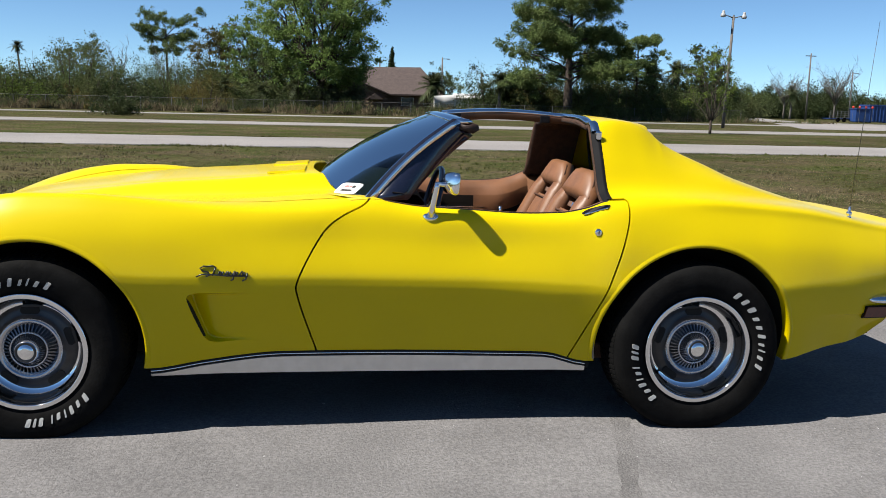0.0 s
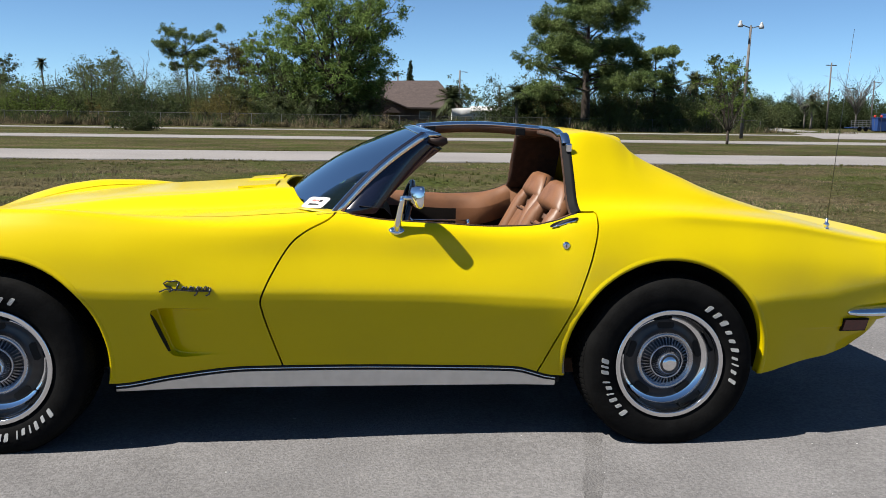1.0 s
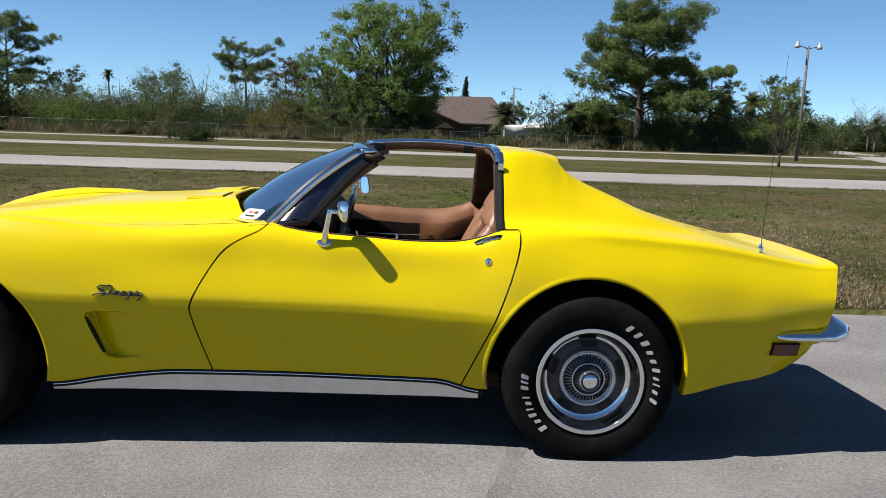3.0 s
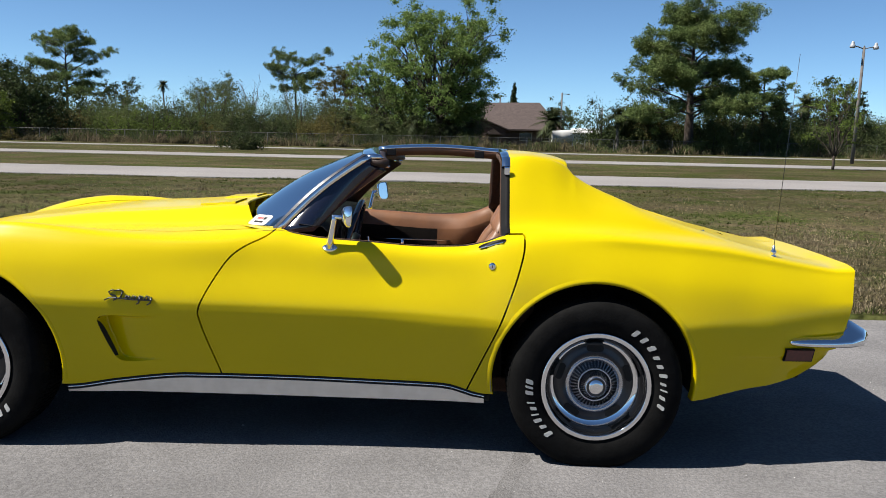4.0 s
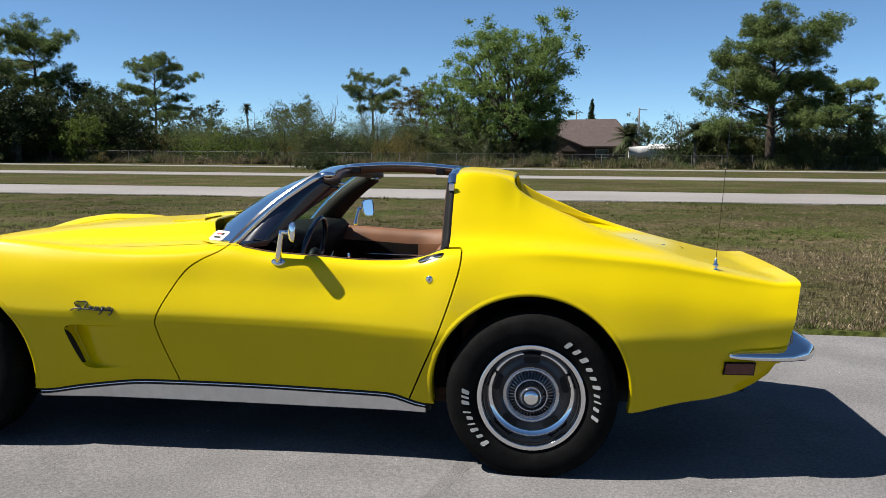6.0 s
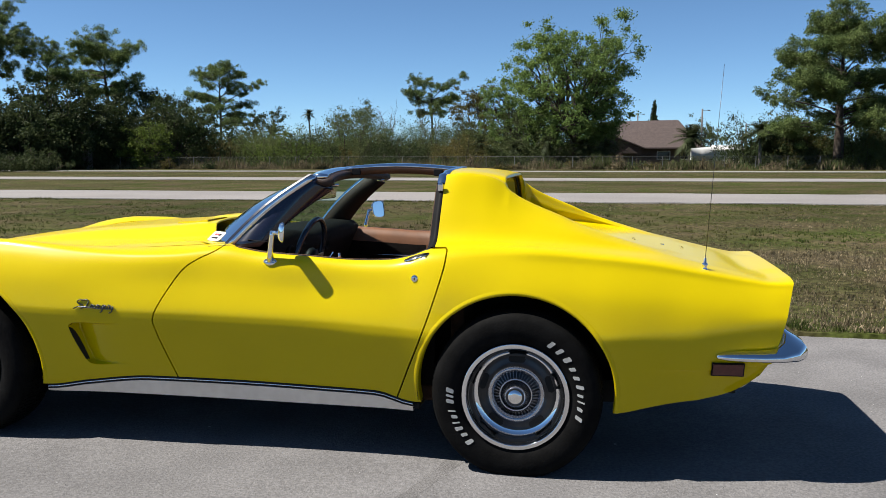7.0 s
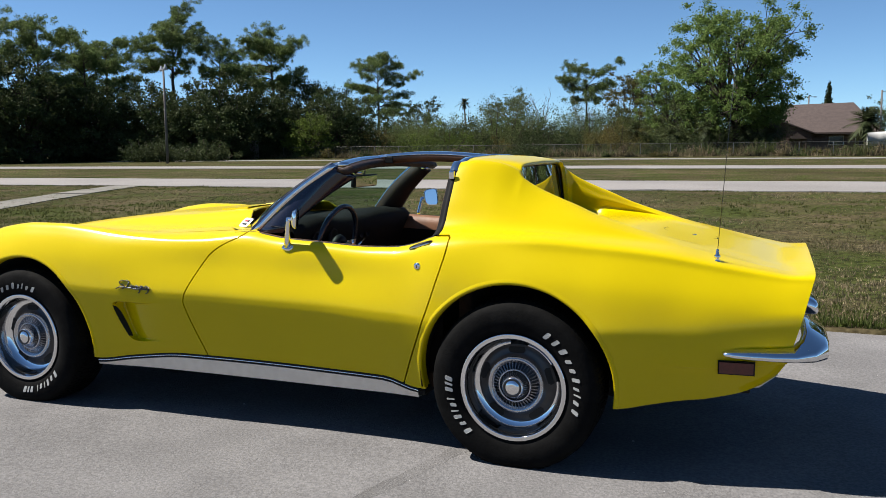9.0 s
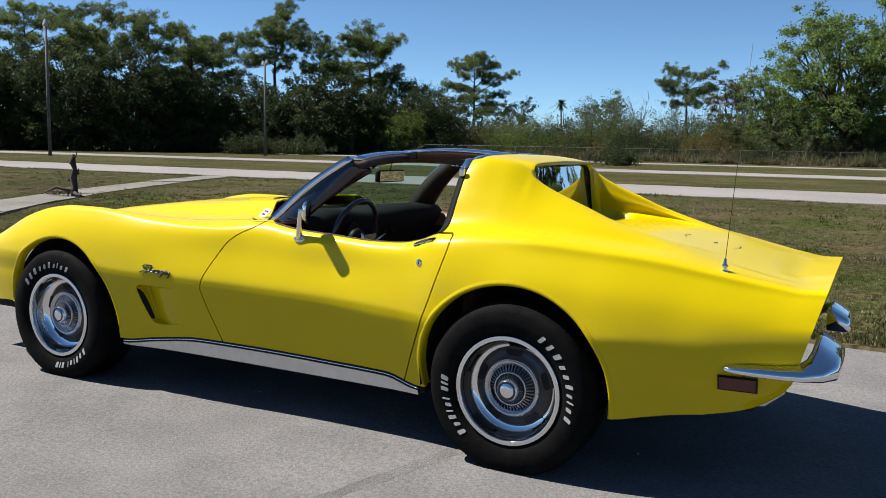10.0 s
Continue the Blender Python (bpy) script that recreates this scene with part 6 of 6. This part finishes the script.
# ---- cabin ----
cab = lambda n, b, m, l="": part(n, b, m, car, l, True)
bm = rounded([((0.62, -0.68, 0.235), (2.20, 0.68, 0.30))], 0.01)
cab("cabin_floor", bm, CARPET, "brown carpeted floor")
bm = rounded([((0.70, -0.66, 0.28), (1.02, 0.66, 0.79))], 0.03)
cab("firewall", bm, UNDER)
rows = []
for k in range(21):
    w = -1 + 2 * k / 20
    y = w * 0.655
    hump = 0.026 * math.exp(-((y + 0.36) / 0.16) ** 2) + 0.012 * math.exp(-((y - 0.36) / 0.25) ** 2)
    x0 = base_line(y).x + 0.02
    rows.append([(x0, y, 0.868), (x0 + 0.10, y, 0.885 + hump * 0.6), (1.30, y, 0.893 + hump), (1.395, y, 0.885 + hump), (1.425, y, 0.855 + hump * 0.6), (1.405, y, 0.80), (1.35, y, 0.66), (1.25, y, 0.52), (1.0, y, 0.46)])
strip("dashboard", rows, DARKTRIM, car, "dark vinyl dashboard with rounded top pad")
for gx, gy_, gr in ((1.418, -0.45, 0.05), (1.418, -0.29, 0.05), (1.40, -0.02, 0.028), (1.40, 0.05, 0.028), (1.40, 0.12, 0.028)):
    v, f = lathe([(gr, 0.0), (gr * 1.06, -0.008), (gr * 0.92, -0.012), (gr * 0.85, -0.002), (0, -0.002)], 24)
    v = [(gx - b, gy_ + a, 0.80 + c) for a, b, c in v]
    mesh_ob("gauge", v, f, BLACK, car, "round gauge", smooth=True)
bm = rounded([((1.25, -0.13, 0.28), (2.10, 0.13, 0.60)), ((1.85, -0.11, 0.58), (2.14, 0.11, 0.66))], 0.03)
cab("centre_console", bm, DARKTRIM, "dark brown centre console")
rod("gear_lever", [(1.66, 0.0, 0.58), (1.64, 0.0, 0.70)], 0.008, CHROME, car, "chrome gear lever")
v, f = lathe([(0, 0.03), (0.02, 0.022), (0.027, 0.0), (0.02, -0.022), (0, -0.03)], 16, "z", (1.64, 0, 0.72))
mesh_ob("gear_knob", v, f, BLACK, car, smooth=True)
bm = rounded([((2.20, -0.66, 0.28), (2.26, 0.66, 0.80)), ((2.24, -0.62, 0.72), (2.46, 0.62, 0.79))], 0.02)
cab("rear_bulkhead", bm, CARPET, "brown carpeted rear shelf")

# steering wheel
sw = new("steering_wheel", None)
sw.parent = car
tagged(sw, "three-spoke steering wheel with tan rim")
sw.matrix_local = Matrix.Translation((1.475, -0.36, 0.782)) @ pose(0, 0, 0, 0, -76, 0)
ring = [(0.19 * math.cos(2 * math.pi * k / 40), 0.19 * math.sin(2 * math.pi * k / 40), 0) for k in range(41)]
v, f = tube(ring, 0.0125, 10, False)
mesh_ob("rim", v, f, PILLARBLACK, sw, smooth=True)
for a in (math.pi / 2, -math.pi / 2, math.pi):
    bm = bmesh.new()
    box(bm, (0.03, -0.015, -0.014), (0.182, 0.015, -0.008), 0.003, pose(0, 0, 0, 0, 0, math.degrees(a)))
    part("spoke", bm, DULL_METAL, sw, "brushed metal spoke")
v, f = lathe([(0.0, 0.012), (0.045, 0.008), (0.055, -0.005), (0.05, -0.03), (0.0, -0.03)], 24, "z")
mesh_ob("horn_button", v, f, BLACK, sw, smooth=True)
v, f = tube([(0, 0, -0.03), (0, 0, -0.32)], 0.03, 12)
mesh_ob("column", v, f, BLACK, sw, smooth=True)
v, f = tube([(0, 0.03, -0.08), (0.02, 0.20, -0.05)], 0.006, 8)
mesh_ob("stalk", v, f, CHROME, sw, smooth=True)

# inside mirror
rm = new("rear_view_mirror", None)
rm.parent = car
tagged(rm, "black rear-view mirror hanging from the header")
rm.matrix_local = Matrix.Translation((1.445, 0.045, 1.070)) @ pose(0, 0, 0, 0, 3, -2)
bm = rounded([((-0.028, -0.125, -0.032), (-0.002, 0.125, 0.032))], 0.012)
part("housing", bm, BLACK, rm, smooth=True)
bm = rounded([((-0.003, -0.115, -0.026), (0.000, 0.115, 0.026))], 0.001)
part("mirror_glass", bm, MIRROR, rm)
v, f = tube([(-0.02, 0, 0.03), (-0.01, 0, 0.07), (0.03, 0, 0.105)], 0.006, 8)
mesh_ob("stem", v, f, CHROME, rm, smooth=True)


# door cards: near and far
def rows_profile(s):
    rows = []
    for k in range(40):
        x = 1.14 + (2.135 - 1.14) * k / 39
        sh, sz = float(smooth_at(np.array([x]), K_SH_H)[0]), float(smooth_at(np.array([x]), K_SH_Z)[0])
        sw_ = 0.02 * math.exp(-((x - 1.98) / 0.10) ** 2)
        rows.append([(x, s * (sh - 0.004), sz - 0.001), (x, s * (sh - 0.022), sz + 0.003), (x, s * (sh - 0.05), sz - 0.008), (x, s * (sh - 0.066 - sw_), sz - 0.04), (x, s * (sh - 0.072 - sw_ * 1.4), sz - 0.075), (x, s * (sh - 0.074 - sw_ * 1.6), sz - 0.11), (x, s * (sh - 0.072 - sw_), sz - 0.165)])
    return rows


for s in (-1, 1):
    rows = rows_profile(s)
    strip("door_pad", [r[:5] for r in rows], LEATHER, car, "tan padded door top")
    # shade on the front of the panel, put in as a dark material
    strip("door_panel", [r[4:] for r in rows if r[0][0] < 1.85], DARKTRIM, car, "front door panel coloured dark for the shade below the pad")
    strip("rear_door_panel", [r[4:] for r in rows if r[0][0] > 1.82], LEATHER, car, "tan panel at the rear of the door")
    strip("belt_seal", [[(x, y * 1.0, z + 0.001) for x, y, z in r[:1]] + [(r[0][0], r[0][1] - s * 0.004, r[0][2] + 0.005), (r[0][0], r[0][1] - s * 0.012, r[0][2] + 0.003)] for r in rows], BLACK, car, "black window seal")
    rows3 = [[(r[6][0], r[6][1], r[6][2] + 0.004), (r[6][0], r[6][1] - s * 0.004, r[6][2] - 0.02), (r[6][0], s * 0.66, 0.50), (r[6][0], s * 0.67, 0.28)] for r in rows]
    strip("door_card", rows3, DARKTRIM, car, "dark brown door card")
    bm = rounded([((1.45, s * 0.655 - 0.03, 0.60), (1.95, s * 0.655 + 0.03, 0.655))], 0.015)
    cab("armrest", bm, LEATHER, "tan armrest")
    rod("card_bead", [(1.35, s * 0.640, 0.690), (1.90, s * 0.640, 0.690)], 0.004, CHROME, car, "bright bead on the door card")
    if s < 0:
        rod("lock_button", [(1.72, s * 0.664, 0.82), (1.72, s * 0.664, 0.848)], 0.006, CHROME, car, "door lock button")
    v, f = tube([(1.55, s * 0.63, 0.64), (1.60, s * 0.60, 0.655)], 0.008, 8)
    mesh_ob("window_crank", v, f, CHROME, car, "chrome window crank", smooth=True)
    # quarter trim behind the seats
    rows4 = [[(x, s * (0.735 - 0.10 * k), 0.878 - 0.05 * k - 0.25 * max(0, k - 1)) for k in (0, 0.35, 0.8, 1.6)] for x in (2.125, 2.15, 2.18, 2.22, 2.26)]
    strip("quarter_trim", rows4, LEATHER, car, "tan quarter trim")


# seats
def seat(y0, x0, z0):
    t = new("bucket_seat", None)
    t.parent = car
    tagged(t, "tan leather bucket seat with slotted high back")
    t.matrix_local = Matrix.Translation((x0, y0, z0))
    # cushion
    bm = rounded([((1.50, -0.235, 0.33), (2.02, 0.235, 0.50))], 0.05)
    part("cushion", bm, LEATHER, t, smooth=True)
    for s in (-1, 1):
        bm = rounded([((1.50, s * 0.20 - 0.055, 0.36), (2.00, s * 0.20 + 0.055, 0.54))], 0.045)
        part("bolster", bm, LEATHER, t, smooth=True)
    # back, built flat and leaned: u up the back, w across
    lean = math.radians(27)
    foot = Vector((1.925, 0, 0.46))
    upv = Vector((math.sin(lean), 0, math.cos(lean)))
    outv = Vector((-math.cos(lean), 0, math.sin(lean)))
    H = 0.585

    def width(u):
        return 0.235 - 0.050 * max(0, (u - 0.3) / 0.7) - 0.085 * max(0, (u - 0.74) / 0.26) ** 2.4

    def at(u, w, d):
        return tuple(foot + upv * (u * H) + outv * d + Vector((0, w, 0)))

    def panel(u0, u1, w0, w1, dep, name, nu=10, nw=8, crown=0.018, label=""):
        """A cushioned block between heights u0..u1; w0, w1 are shares of the half-width."""
        verts, faces = [], []
        for i in range(nu + 1):
            u = u0 + (u1 - u0) * i / nu
            for j in range(nw + 1):
                c = w0 + (w1 - w0) * j / nw
                e = min(1.0, 4 * min(i / nu, 1 - i / nu), 4 * min(j / nw, 1 - j / nw))
                verts.append(at(u, width(u) * c, dep + crown * (1 - (1 - max(0, e)) ** 2)))
        m = len(verts)
        for i in range(nu + 1):
            u = u0 + (u1 - u0) * i / nu
            for j in range(nw + 1):
                c = w0 + (w1 - w0) * j / nw
                verts.append(at(u, width(u) * c, dep - 0.075 + 0.03 * u))
        w_ = nw + 1
        for i in range(nu):
            for j in range(nw):
                a = i * w_ + j
                faces += [(a, a + 1, a + 1 + w_, a + w_), (m + a + w_, m + a + 1 + w_, m + a + 1, m + a)]
        for i in range(nu):
            for j in (0, nw):
                a, b = i * w_ + j, (i + 1) * w_ + j
                faces.append((a, b, b + m, a + m) if j == 0 else (b, a, a + m, b + m))
        for j in range(nw):
            for i in (0, nu):
                a, b = i * w_ + j, i * w_ + j + 1
                faces.append((b, a, a + m, b + m) if i == 0 else (a, b, b + m, a + m))
        return mesh_ob(name, verts, faces, LEATHER, t, label, smooth=True)

    panel(0.0, 0.665, -0.56, 0.56, 0.012, "backrest", 12, 10, 0.020)
    for s in (-1, 1):
        panel(0.0, 0.86, s * 0.56 if s > 0 else -1.0, 1.0 if s > 0 else -0.56, 0.022, "side_bolster", 12, 5, 0.026)
    panel(0.775, 1.0, -0.99, 0.99, 0.023, "headrest", 8, 14, 0.028)
    panel(0.655, 0.80, -0.56, 0.56, -0.030, "slot_back", 4, 4, 0.0, "dark slot below the headrest").data.materials[0] = DARKTRIM
    # belt guide in the slot
    bm = bmesh.new()
    box(bm, (-0.006, -0.07, -0.012), (0.006, 0.07, 0.012), 0.003, Matrix.Translation(at(0.72, 0, 0.0)) @ pose(0, 0, 0, 0, 27, 0))
    part("belt_guide", bm, CHROME, t, "dark chrome belt guide")
    # stitched seams
    for w in (-0.60, 0.60):
        rod("seam", [at(u, width(u) * w, 0.016) for u in (0.0, 0.2, 0.4, 0.6, 0.66)], 0.004, STITCH, t)
    rod("seam", [at(0.34, width(0.34) * w, 0.031) for w in (-0.58, -0.3, 0, 0.3, 0.58)], 0.0035, STITCH, t)
    rod("seam", [at(0.64, width(0.64) * w, 0.026) for w in (-0.58, -0.3, 0, 0.3, 0.58)], 0.005, STITCH, t)
    for w in (-0.98, 0.98):
        rod("seam", [at(u, width(u) * w, 0.018) for u in (0.0, 0.2, 0.4, 0.6, 0.8, 0.9, 0.97)], 0.004, STITCH, t)
    return t


seat(-0.36, -0.015, -0.012)
seat(0.36, 0.06, -0.018)


# ---- outside details ----
def door_mirror(s):
    t = new("door_mirror", None)
    t.parent = car
    tagged(t, "chrome door mirror on a slim stalk")
    bm_v, bm_f = lathe([(0.0, 0.008), (0.020, 0.0065), (0.027, 0.003), (0.0285, 0.0), (0.0285, -0.010)], 24, "z")
    hb_ = side_h(1.440, 0.812)
    bm_v = [(1.440 + a * 1.1, s * (hb_ - 0.006 + c * 0.62) + b * 0.70, 0.815 + c * 0.70 - (b * s) * 0.42) for a, b, c in bm_v]
    mesh_ob("base", bm_v, bm_f, CHROME, t, smooth=True)
    v, f = tube([(1.440, s * hb_, 0.814), (1.446, s * (hb_ * 0.5 + 0.378), 0.86), (1.458, s * 0.760, 0.925), (1.462, s * 0.764, 0.943)], [0.016, 0.0125, 0.0105, 0.011], 12)
    mesh_ob("stalk", v, f, CHROME, t, smooth=True)
    v, f = tube([(1.460, s * 0.764, 0.938), (1.492, s * 0.772, 0.938)], 0.009, 10)
    mesh_ob("arm", v, f, CHROME, t, smooth=True)
    # head: rounded shell open to the rear, glass in it
    m = Matrix.Translation((1.506, s * 0.782, 0.944)) @ pose(0, 0, 0, 0, 4 if s < 0 else -9, s * -24)
    rows = []
    wide, tall, e_ = (0.054, 0.041, 0.5) if s < 0 else (0.056, 0.049, 0.5)
    q = lambda v_, e=e_: math.copysign(abs(v_) ** e, v_)
    for dx, k in ((-0.016, 0.05), (-0.0145, 0.45), (-0.010, 0.75), (-0.003, 0.94), (0.004, 1.0), (0.008, 1.0), (0.009, 0.93)):
        rows.append([tuple(m @ Vector((dx, wide * k * q(math.cos(a)), tall * k * q(math.sin(a)) * (1 - 0.12 * math.cos(a) * -s)))) for a in [2 * math.pi * j / 32 for j in range(32)]])
    strip("head", rows, CHROME, t, "chrome mirror head", closed=True)
    ring = rows[-1]
    mesh_ob("mirror_glass", [tuple(Vector(p) - (m.to_3x3() @ Vector((0.003, 0, 0)))) for p in ring], [tuple(range(32))], MIRROR, t)
    return t


door_mirror(-1)
door_mirror(1)

# handle flap, lock, badge
for s in (-1, 1):
    pts = [(2.024, 0.838), (2.05, 0.852), (2.10, 0.868), (2.128, 0.872), (2.122, 0.862), (2.09, 0.850), (2.05, 0.836), (2.030, 0.831)]
    ring = spline(pts, 4, True)
    v = []
    for off in (0.0035, -0.006):
        for x, z in ring:
            v.append((x, s * (side_h(x, min(z, 0.868)) + off), z))
    n = len(ring)
    h = mesh_ob("handle_recess", v, [tuple(range(n))] + [(k, k + n, (k + 1) % n + n, (k + 1) % n) for k in range(n)], BLACK, car, "black door handle recess")
    rod("handle_flap", [(x, s * (side_h(x, min(z, 0.866)) + 0.005), z) for x, z in ((2.032, 0.835), (2.06, 0.8425), (2.09, 0.8525), (2.118, 0.862))], 0.0035, CHROME, h, "chrome edge of the handle flap")
    v, f = lathe([(0.0, -0.006), (0.006, -0.007), (0.011, -0.006), (0.0145, -0.003), (0.015, 0.004)], 20)
    hh = side_h(2.078, 0.770)
    v = [(2.078 + a, s * (hh - b), 0.770 + c) for a, b, c in v]
    k_ = mesh_ob("door_lock", v, f, CHROME, car, "round chrome door lock", smooth=True)
    bm = bmesh.new()
    box(bm, (2.0765, s * (hh + 0.0075) - 0.001, 0.764), (2.0795, s * (hh + 0.0075) + 0.001, 0.776))
    part("keyway", bm, BLACK, k_)

# fender badge: plain strokes
for s in (-1, 1):
    badge = new("fender_badge", None)
    badge.parent = car
    tagged(badge, "dark metal badge of slanted strokes")
    hb = lambda x, z: s * (side_h(x, z) + 0.004)
    P = lambda pts: [(x, hb(x, z), z) for x, z in pts]
    strokes = [[(0.592, 0.598), (0.612, 0.607), (0.650, 0.606), (0.70, 0.601), (0.772, 0.600)],
               [(0.634, 0.634), (0.618, 0.636), (0.606, 0.628), (0.614, 0.619), (0.634, 0.614), (0.640, 0.605), (0.626, 0.598)],
               [(0.626, 0.634), (0.650, 0.636), (0.662, 0.630)], [(0.660, 0.632), (0.648, 0.602)]]
    for i in range(8):
        x0 = 0.668 + i * 0.0125
        strokes.append([(x0 + 0.006, 0.617 - 0.0004 * i), (x0, 0.602)])
        if i % 2 == 0:
            strokes.append([(x0 + 0.006, 0.617), (x0 + 0.012, 0.614), (x0 + 0.011, 0.602)])
    strokes += [[(0.770, 0.612), (0.764, 0.588), (0.752, 0.582)], [(0.726, 0.610), (0.720, 0.588), (0.712, 0.584)]]
    for st_ in strokes:
        rod("stroke", P(st_), 0.0030, ARGENT, badge, "", 6)

# side markers
for s in (-1, 1):
    for x0, x1, z0, z1 in ((3.246, 3.374, 0.415, 0.471),):
        def fl(x, z, o):
            return (x, s * (side_h(x, z) + o), z - 0.05 * (x - 3.31))
        def plate(xa, xb, za, zb, o, i):
            c = [(xa, za), (xb, za), (xb, zb), (xa, zb)]
            v = [fl(x, z, o) for x, z in c] + [fl(x, z, i) for x, z in c]
            return v, [(0, 1, 2, 3), (0, 4, 5, 1), (1, 5, 6, 2), (2, 6, 7, 3), (3, 7, 4, 0)]
        v, f = plate(x0, x1, z0, z1, 0.006, -0.01)
        mk = mesh_ob("side_marker", v, f, BLACK, car, "thin dark bezel of the side marker lamp")
        v, f = plate(x0 + 0.005, x1 - 0.005, z0 + 0.005, z1 - 0.005, 0.010, 0.0)
        mesh_ob("lens", v, f, RED_LENS, mk, "dark red lens")

# rear bumpers
for s in (-1, 1):
    rows = []
    #   x, half-width, low edge, top edge, depth, outward way
    for x, h, zl, zt, d, nx, ny in ((3.258, 0.760, 0.497, 0.508, 0.010, 0, 1), (3.268, 0.759, 0.491, 0.514, 0.022, 0, 1), (3.30, 0.756, 0.487, 0.518, 0.029, 0.02, 1), (3.36, 0.747, 0.484, 0.520, 0.034, 0.05, 1), (3.44, 0.727, 0.481, 0.522, 0.040, 0.15, 0.98), (3.495, 0.702, 0.479, 0.526, 0.050, 0.40, 0.9),
                                    (3.530, 0.665, 0.477, 0.545, 0.068, 0.72, 0.68), (3.547, 0.62, 0.476, 0.568, 0.080, 0.95, 0.32), (3.550, 0.50, 0.476, 0.575, 0.082, 1, 0.05), (3.550, 0.38, 0.477, 0.576, 0.082, 1, 0), (3.550, 0.29, 0.478, 0.574, 0.080, 1, 0), (3.550, 0.272, 0.484, 0.566, 0.070, 1, -0.05)):
        ln = math.hypot(nx, ny)
        nx, ny = nx / ln, ny / ln
        row = []
        for u, o in ((0.0, -0.2), (0.0, 0.78), (0.05, 0.94), (0.16, 1.0), (0.40, 0.99), (0.56, 0.92), (0.66, 0.78), (0.94, 0.16), (1.0, 0.0), (0.98, -0.2)):
            row.append((x + nx * d * o, s * (h - 0.02 + ny * d * o), zl + (zt - zl) * u))
        rows.append(row)
    strip("rear_bumper", rows, CHROME, car, "split chrome rear bumper", closed=True, cap=True)

# tail lamps, exhausts
for y in (-0.50, -0.30, 0.30, 0.50):
    zc, xc = 0.665, 3.498
    v, f = lathe([(0.060, -0.004), (0.060, -0.016), (0.052, -0.020), (0.048, -0.012)], 24)
    v = [(xc - b + 0.18 * c, y + a, zc + c) for a, b, c in v]
    tl = mesh_ob("tail_lamp", v, f, CHROME, car, "round tail lamp bezel", smooth=True)
    v, f = lathe([(0.048, -0.010), (0.03, -0.016), (0.0, -0.018)], 24)
    v = [(xc - b + 0.18 * c, y + a, zc + c) for a, b, c in v]
    mesh_ob("lens", v, f, RED_LENS, tl, "round red lens", smooth=True)
for s in (-1, 1):
    rows = [[(x, s * 0.555 + yy * 0.032, z - 0.012 + zz * 0.014) for yy, zz in ((-1, -0.6), (-0.6, -1), (0.6, -1), (1, -0.6), (1, 0.6), (0.6, 1), (-0.6, 1), (-1, 0.6))] for x, z in ((3.32, 0.352), (3.39, 0.362), (3.455, 0.418))]
    strip("exhaust_tip", rows, DULL_METAL, car, "flat bright exhaust tip", closed=True, smooth=False)

# aerial
ant = new("aerial", None)
ant.parent = car
tagged(ant, "thin chrome whip aerial")
v, f = lathe([(0.0, 0.060), (0.005, 0.058), (0.006, 0.040), (0.011, 0.036), (0.012, 0.028), (0.008, 0.022), (0.012, 0.012), (0.021, 0.006), (0.024, 0.0), (0.024, -0.02)], 20, "z", (3.222, -0.602, 0.806))
mesh_ob("base", v, f, CHROME, ant, smooth=True)
v, f = tube([(3.222, -0.602, 0.85), (3.243, -0.602, 1.24), (3.264, -0.602, 1.625)], [0.0014, 0.0011, 0.0008], 6)
mesh_ob("mast", v, f, ARGENT, ant, smooth=True)

# fuel lid with its badge
def deck_z(x, y):
    i = int(np.argmin(np.abs(XS - x)))
    c = GRID[i][V_BELT:]
    o = np.argsort(-c[:, 1])
    return float(np.interp(abs(y), -c[o][::-1][:, 1], c[o][::-1][:, 2]))


for a0, a1 in ((150, 215), (-35, 30)):
    ringv, n = [], 12
    for k in range(n + 1):
        a = radians(a0 + (a1 - a0) * k / n)
        for r in (0.1185, 0.1150):
            x, y = 3.075 + r * math.cos(a), r * 0.92 * math.sin(a)
            ringv.append((x, y, deck_z(x, y) + 0.0012))
    mesh_ob("fuel_lid_seam", ringv, [(2 * k, 2 * k + 1, 2 * k + 3, 2 * k + 2) for k in range(n)], BLACK, car, "thin seam of the fuel lid")
badge = new("lid_badge", None)
badge.parent = car
tagged(badge, "small badge of two crossed chrome bars")
for a in (32, -32):
    bm = bmesh.new()
    box(bm, (-0.048, -0.009, 0), (0.048, 0.009, 0.010), 0.002, Matrix.Translation((3.07, 0, deck_z(3.07, 0) + 0.003)) @ pose(0, 0, 0, 0, 9, a + 90))
    part("bar", bm, CHROME, badge)
    bm = bmesh.new()
    box(bm, (0.020, -0.013, 0.004), (0.052, 0.013, 0.0125), 0.002, Matrix.Translation((3.07, 0, deck_z(3.07, 0) + 0.003)) @ pose(0, 0, 0, 0, 9, a + 90))
    part("end_plate", bm, BLACK, badge)

# raised panel at the rear of the hood
hz = lambda x, y: deck_z(x, y)
rows = [[(x, y, hz(x, y) + o) for y, o in ((-0.31, -0.004), (-0.306, 0.004), (-0.2, 0.005), (-0.1, 0.005), (0, 0.005), (0.1, 0.005), (0.2, 0.005), (0.306, 0.004), (0.31, -0.004))] for x in (0.80, 0.84, 0.88, 0.92, 0.955)]
strip("hood_panel", rows, PAINT, hood_part, "raised yellow panel at the rear of the hood", False)
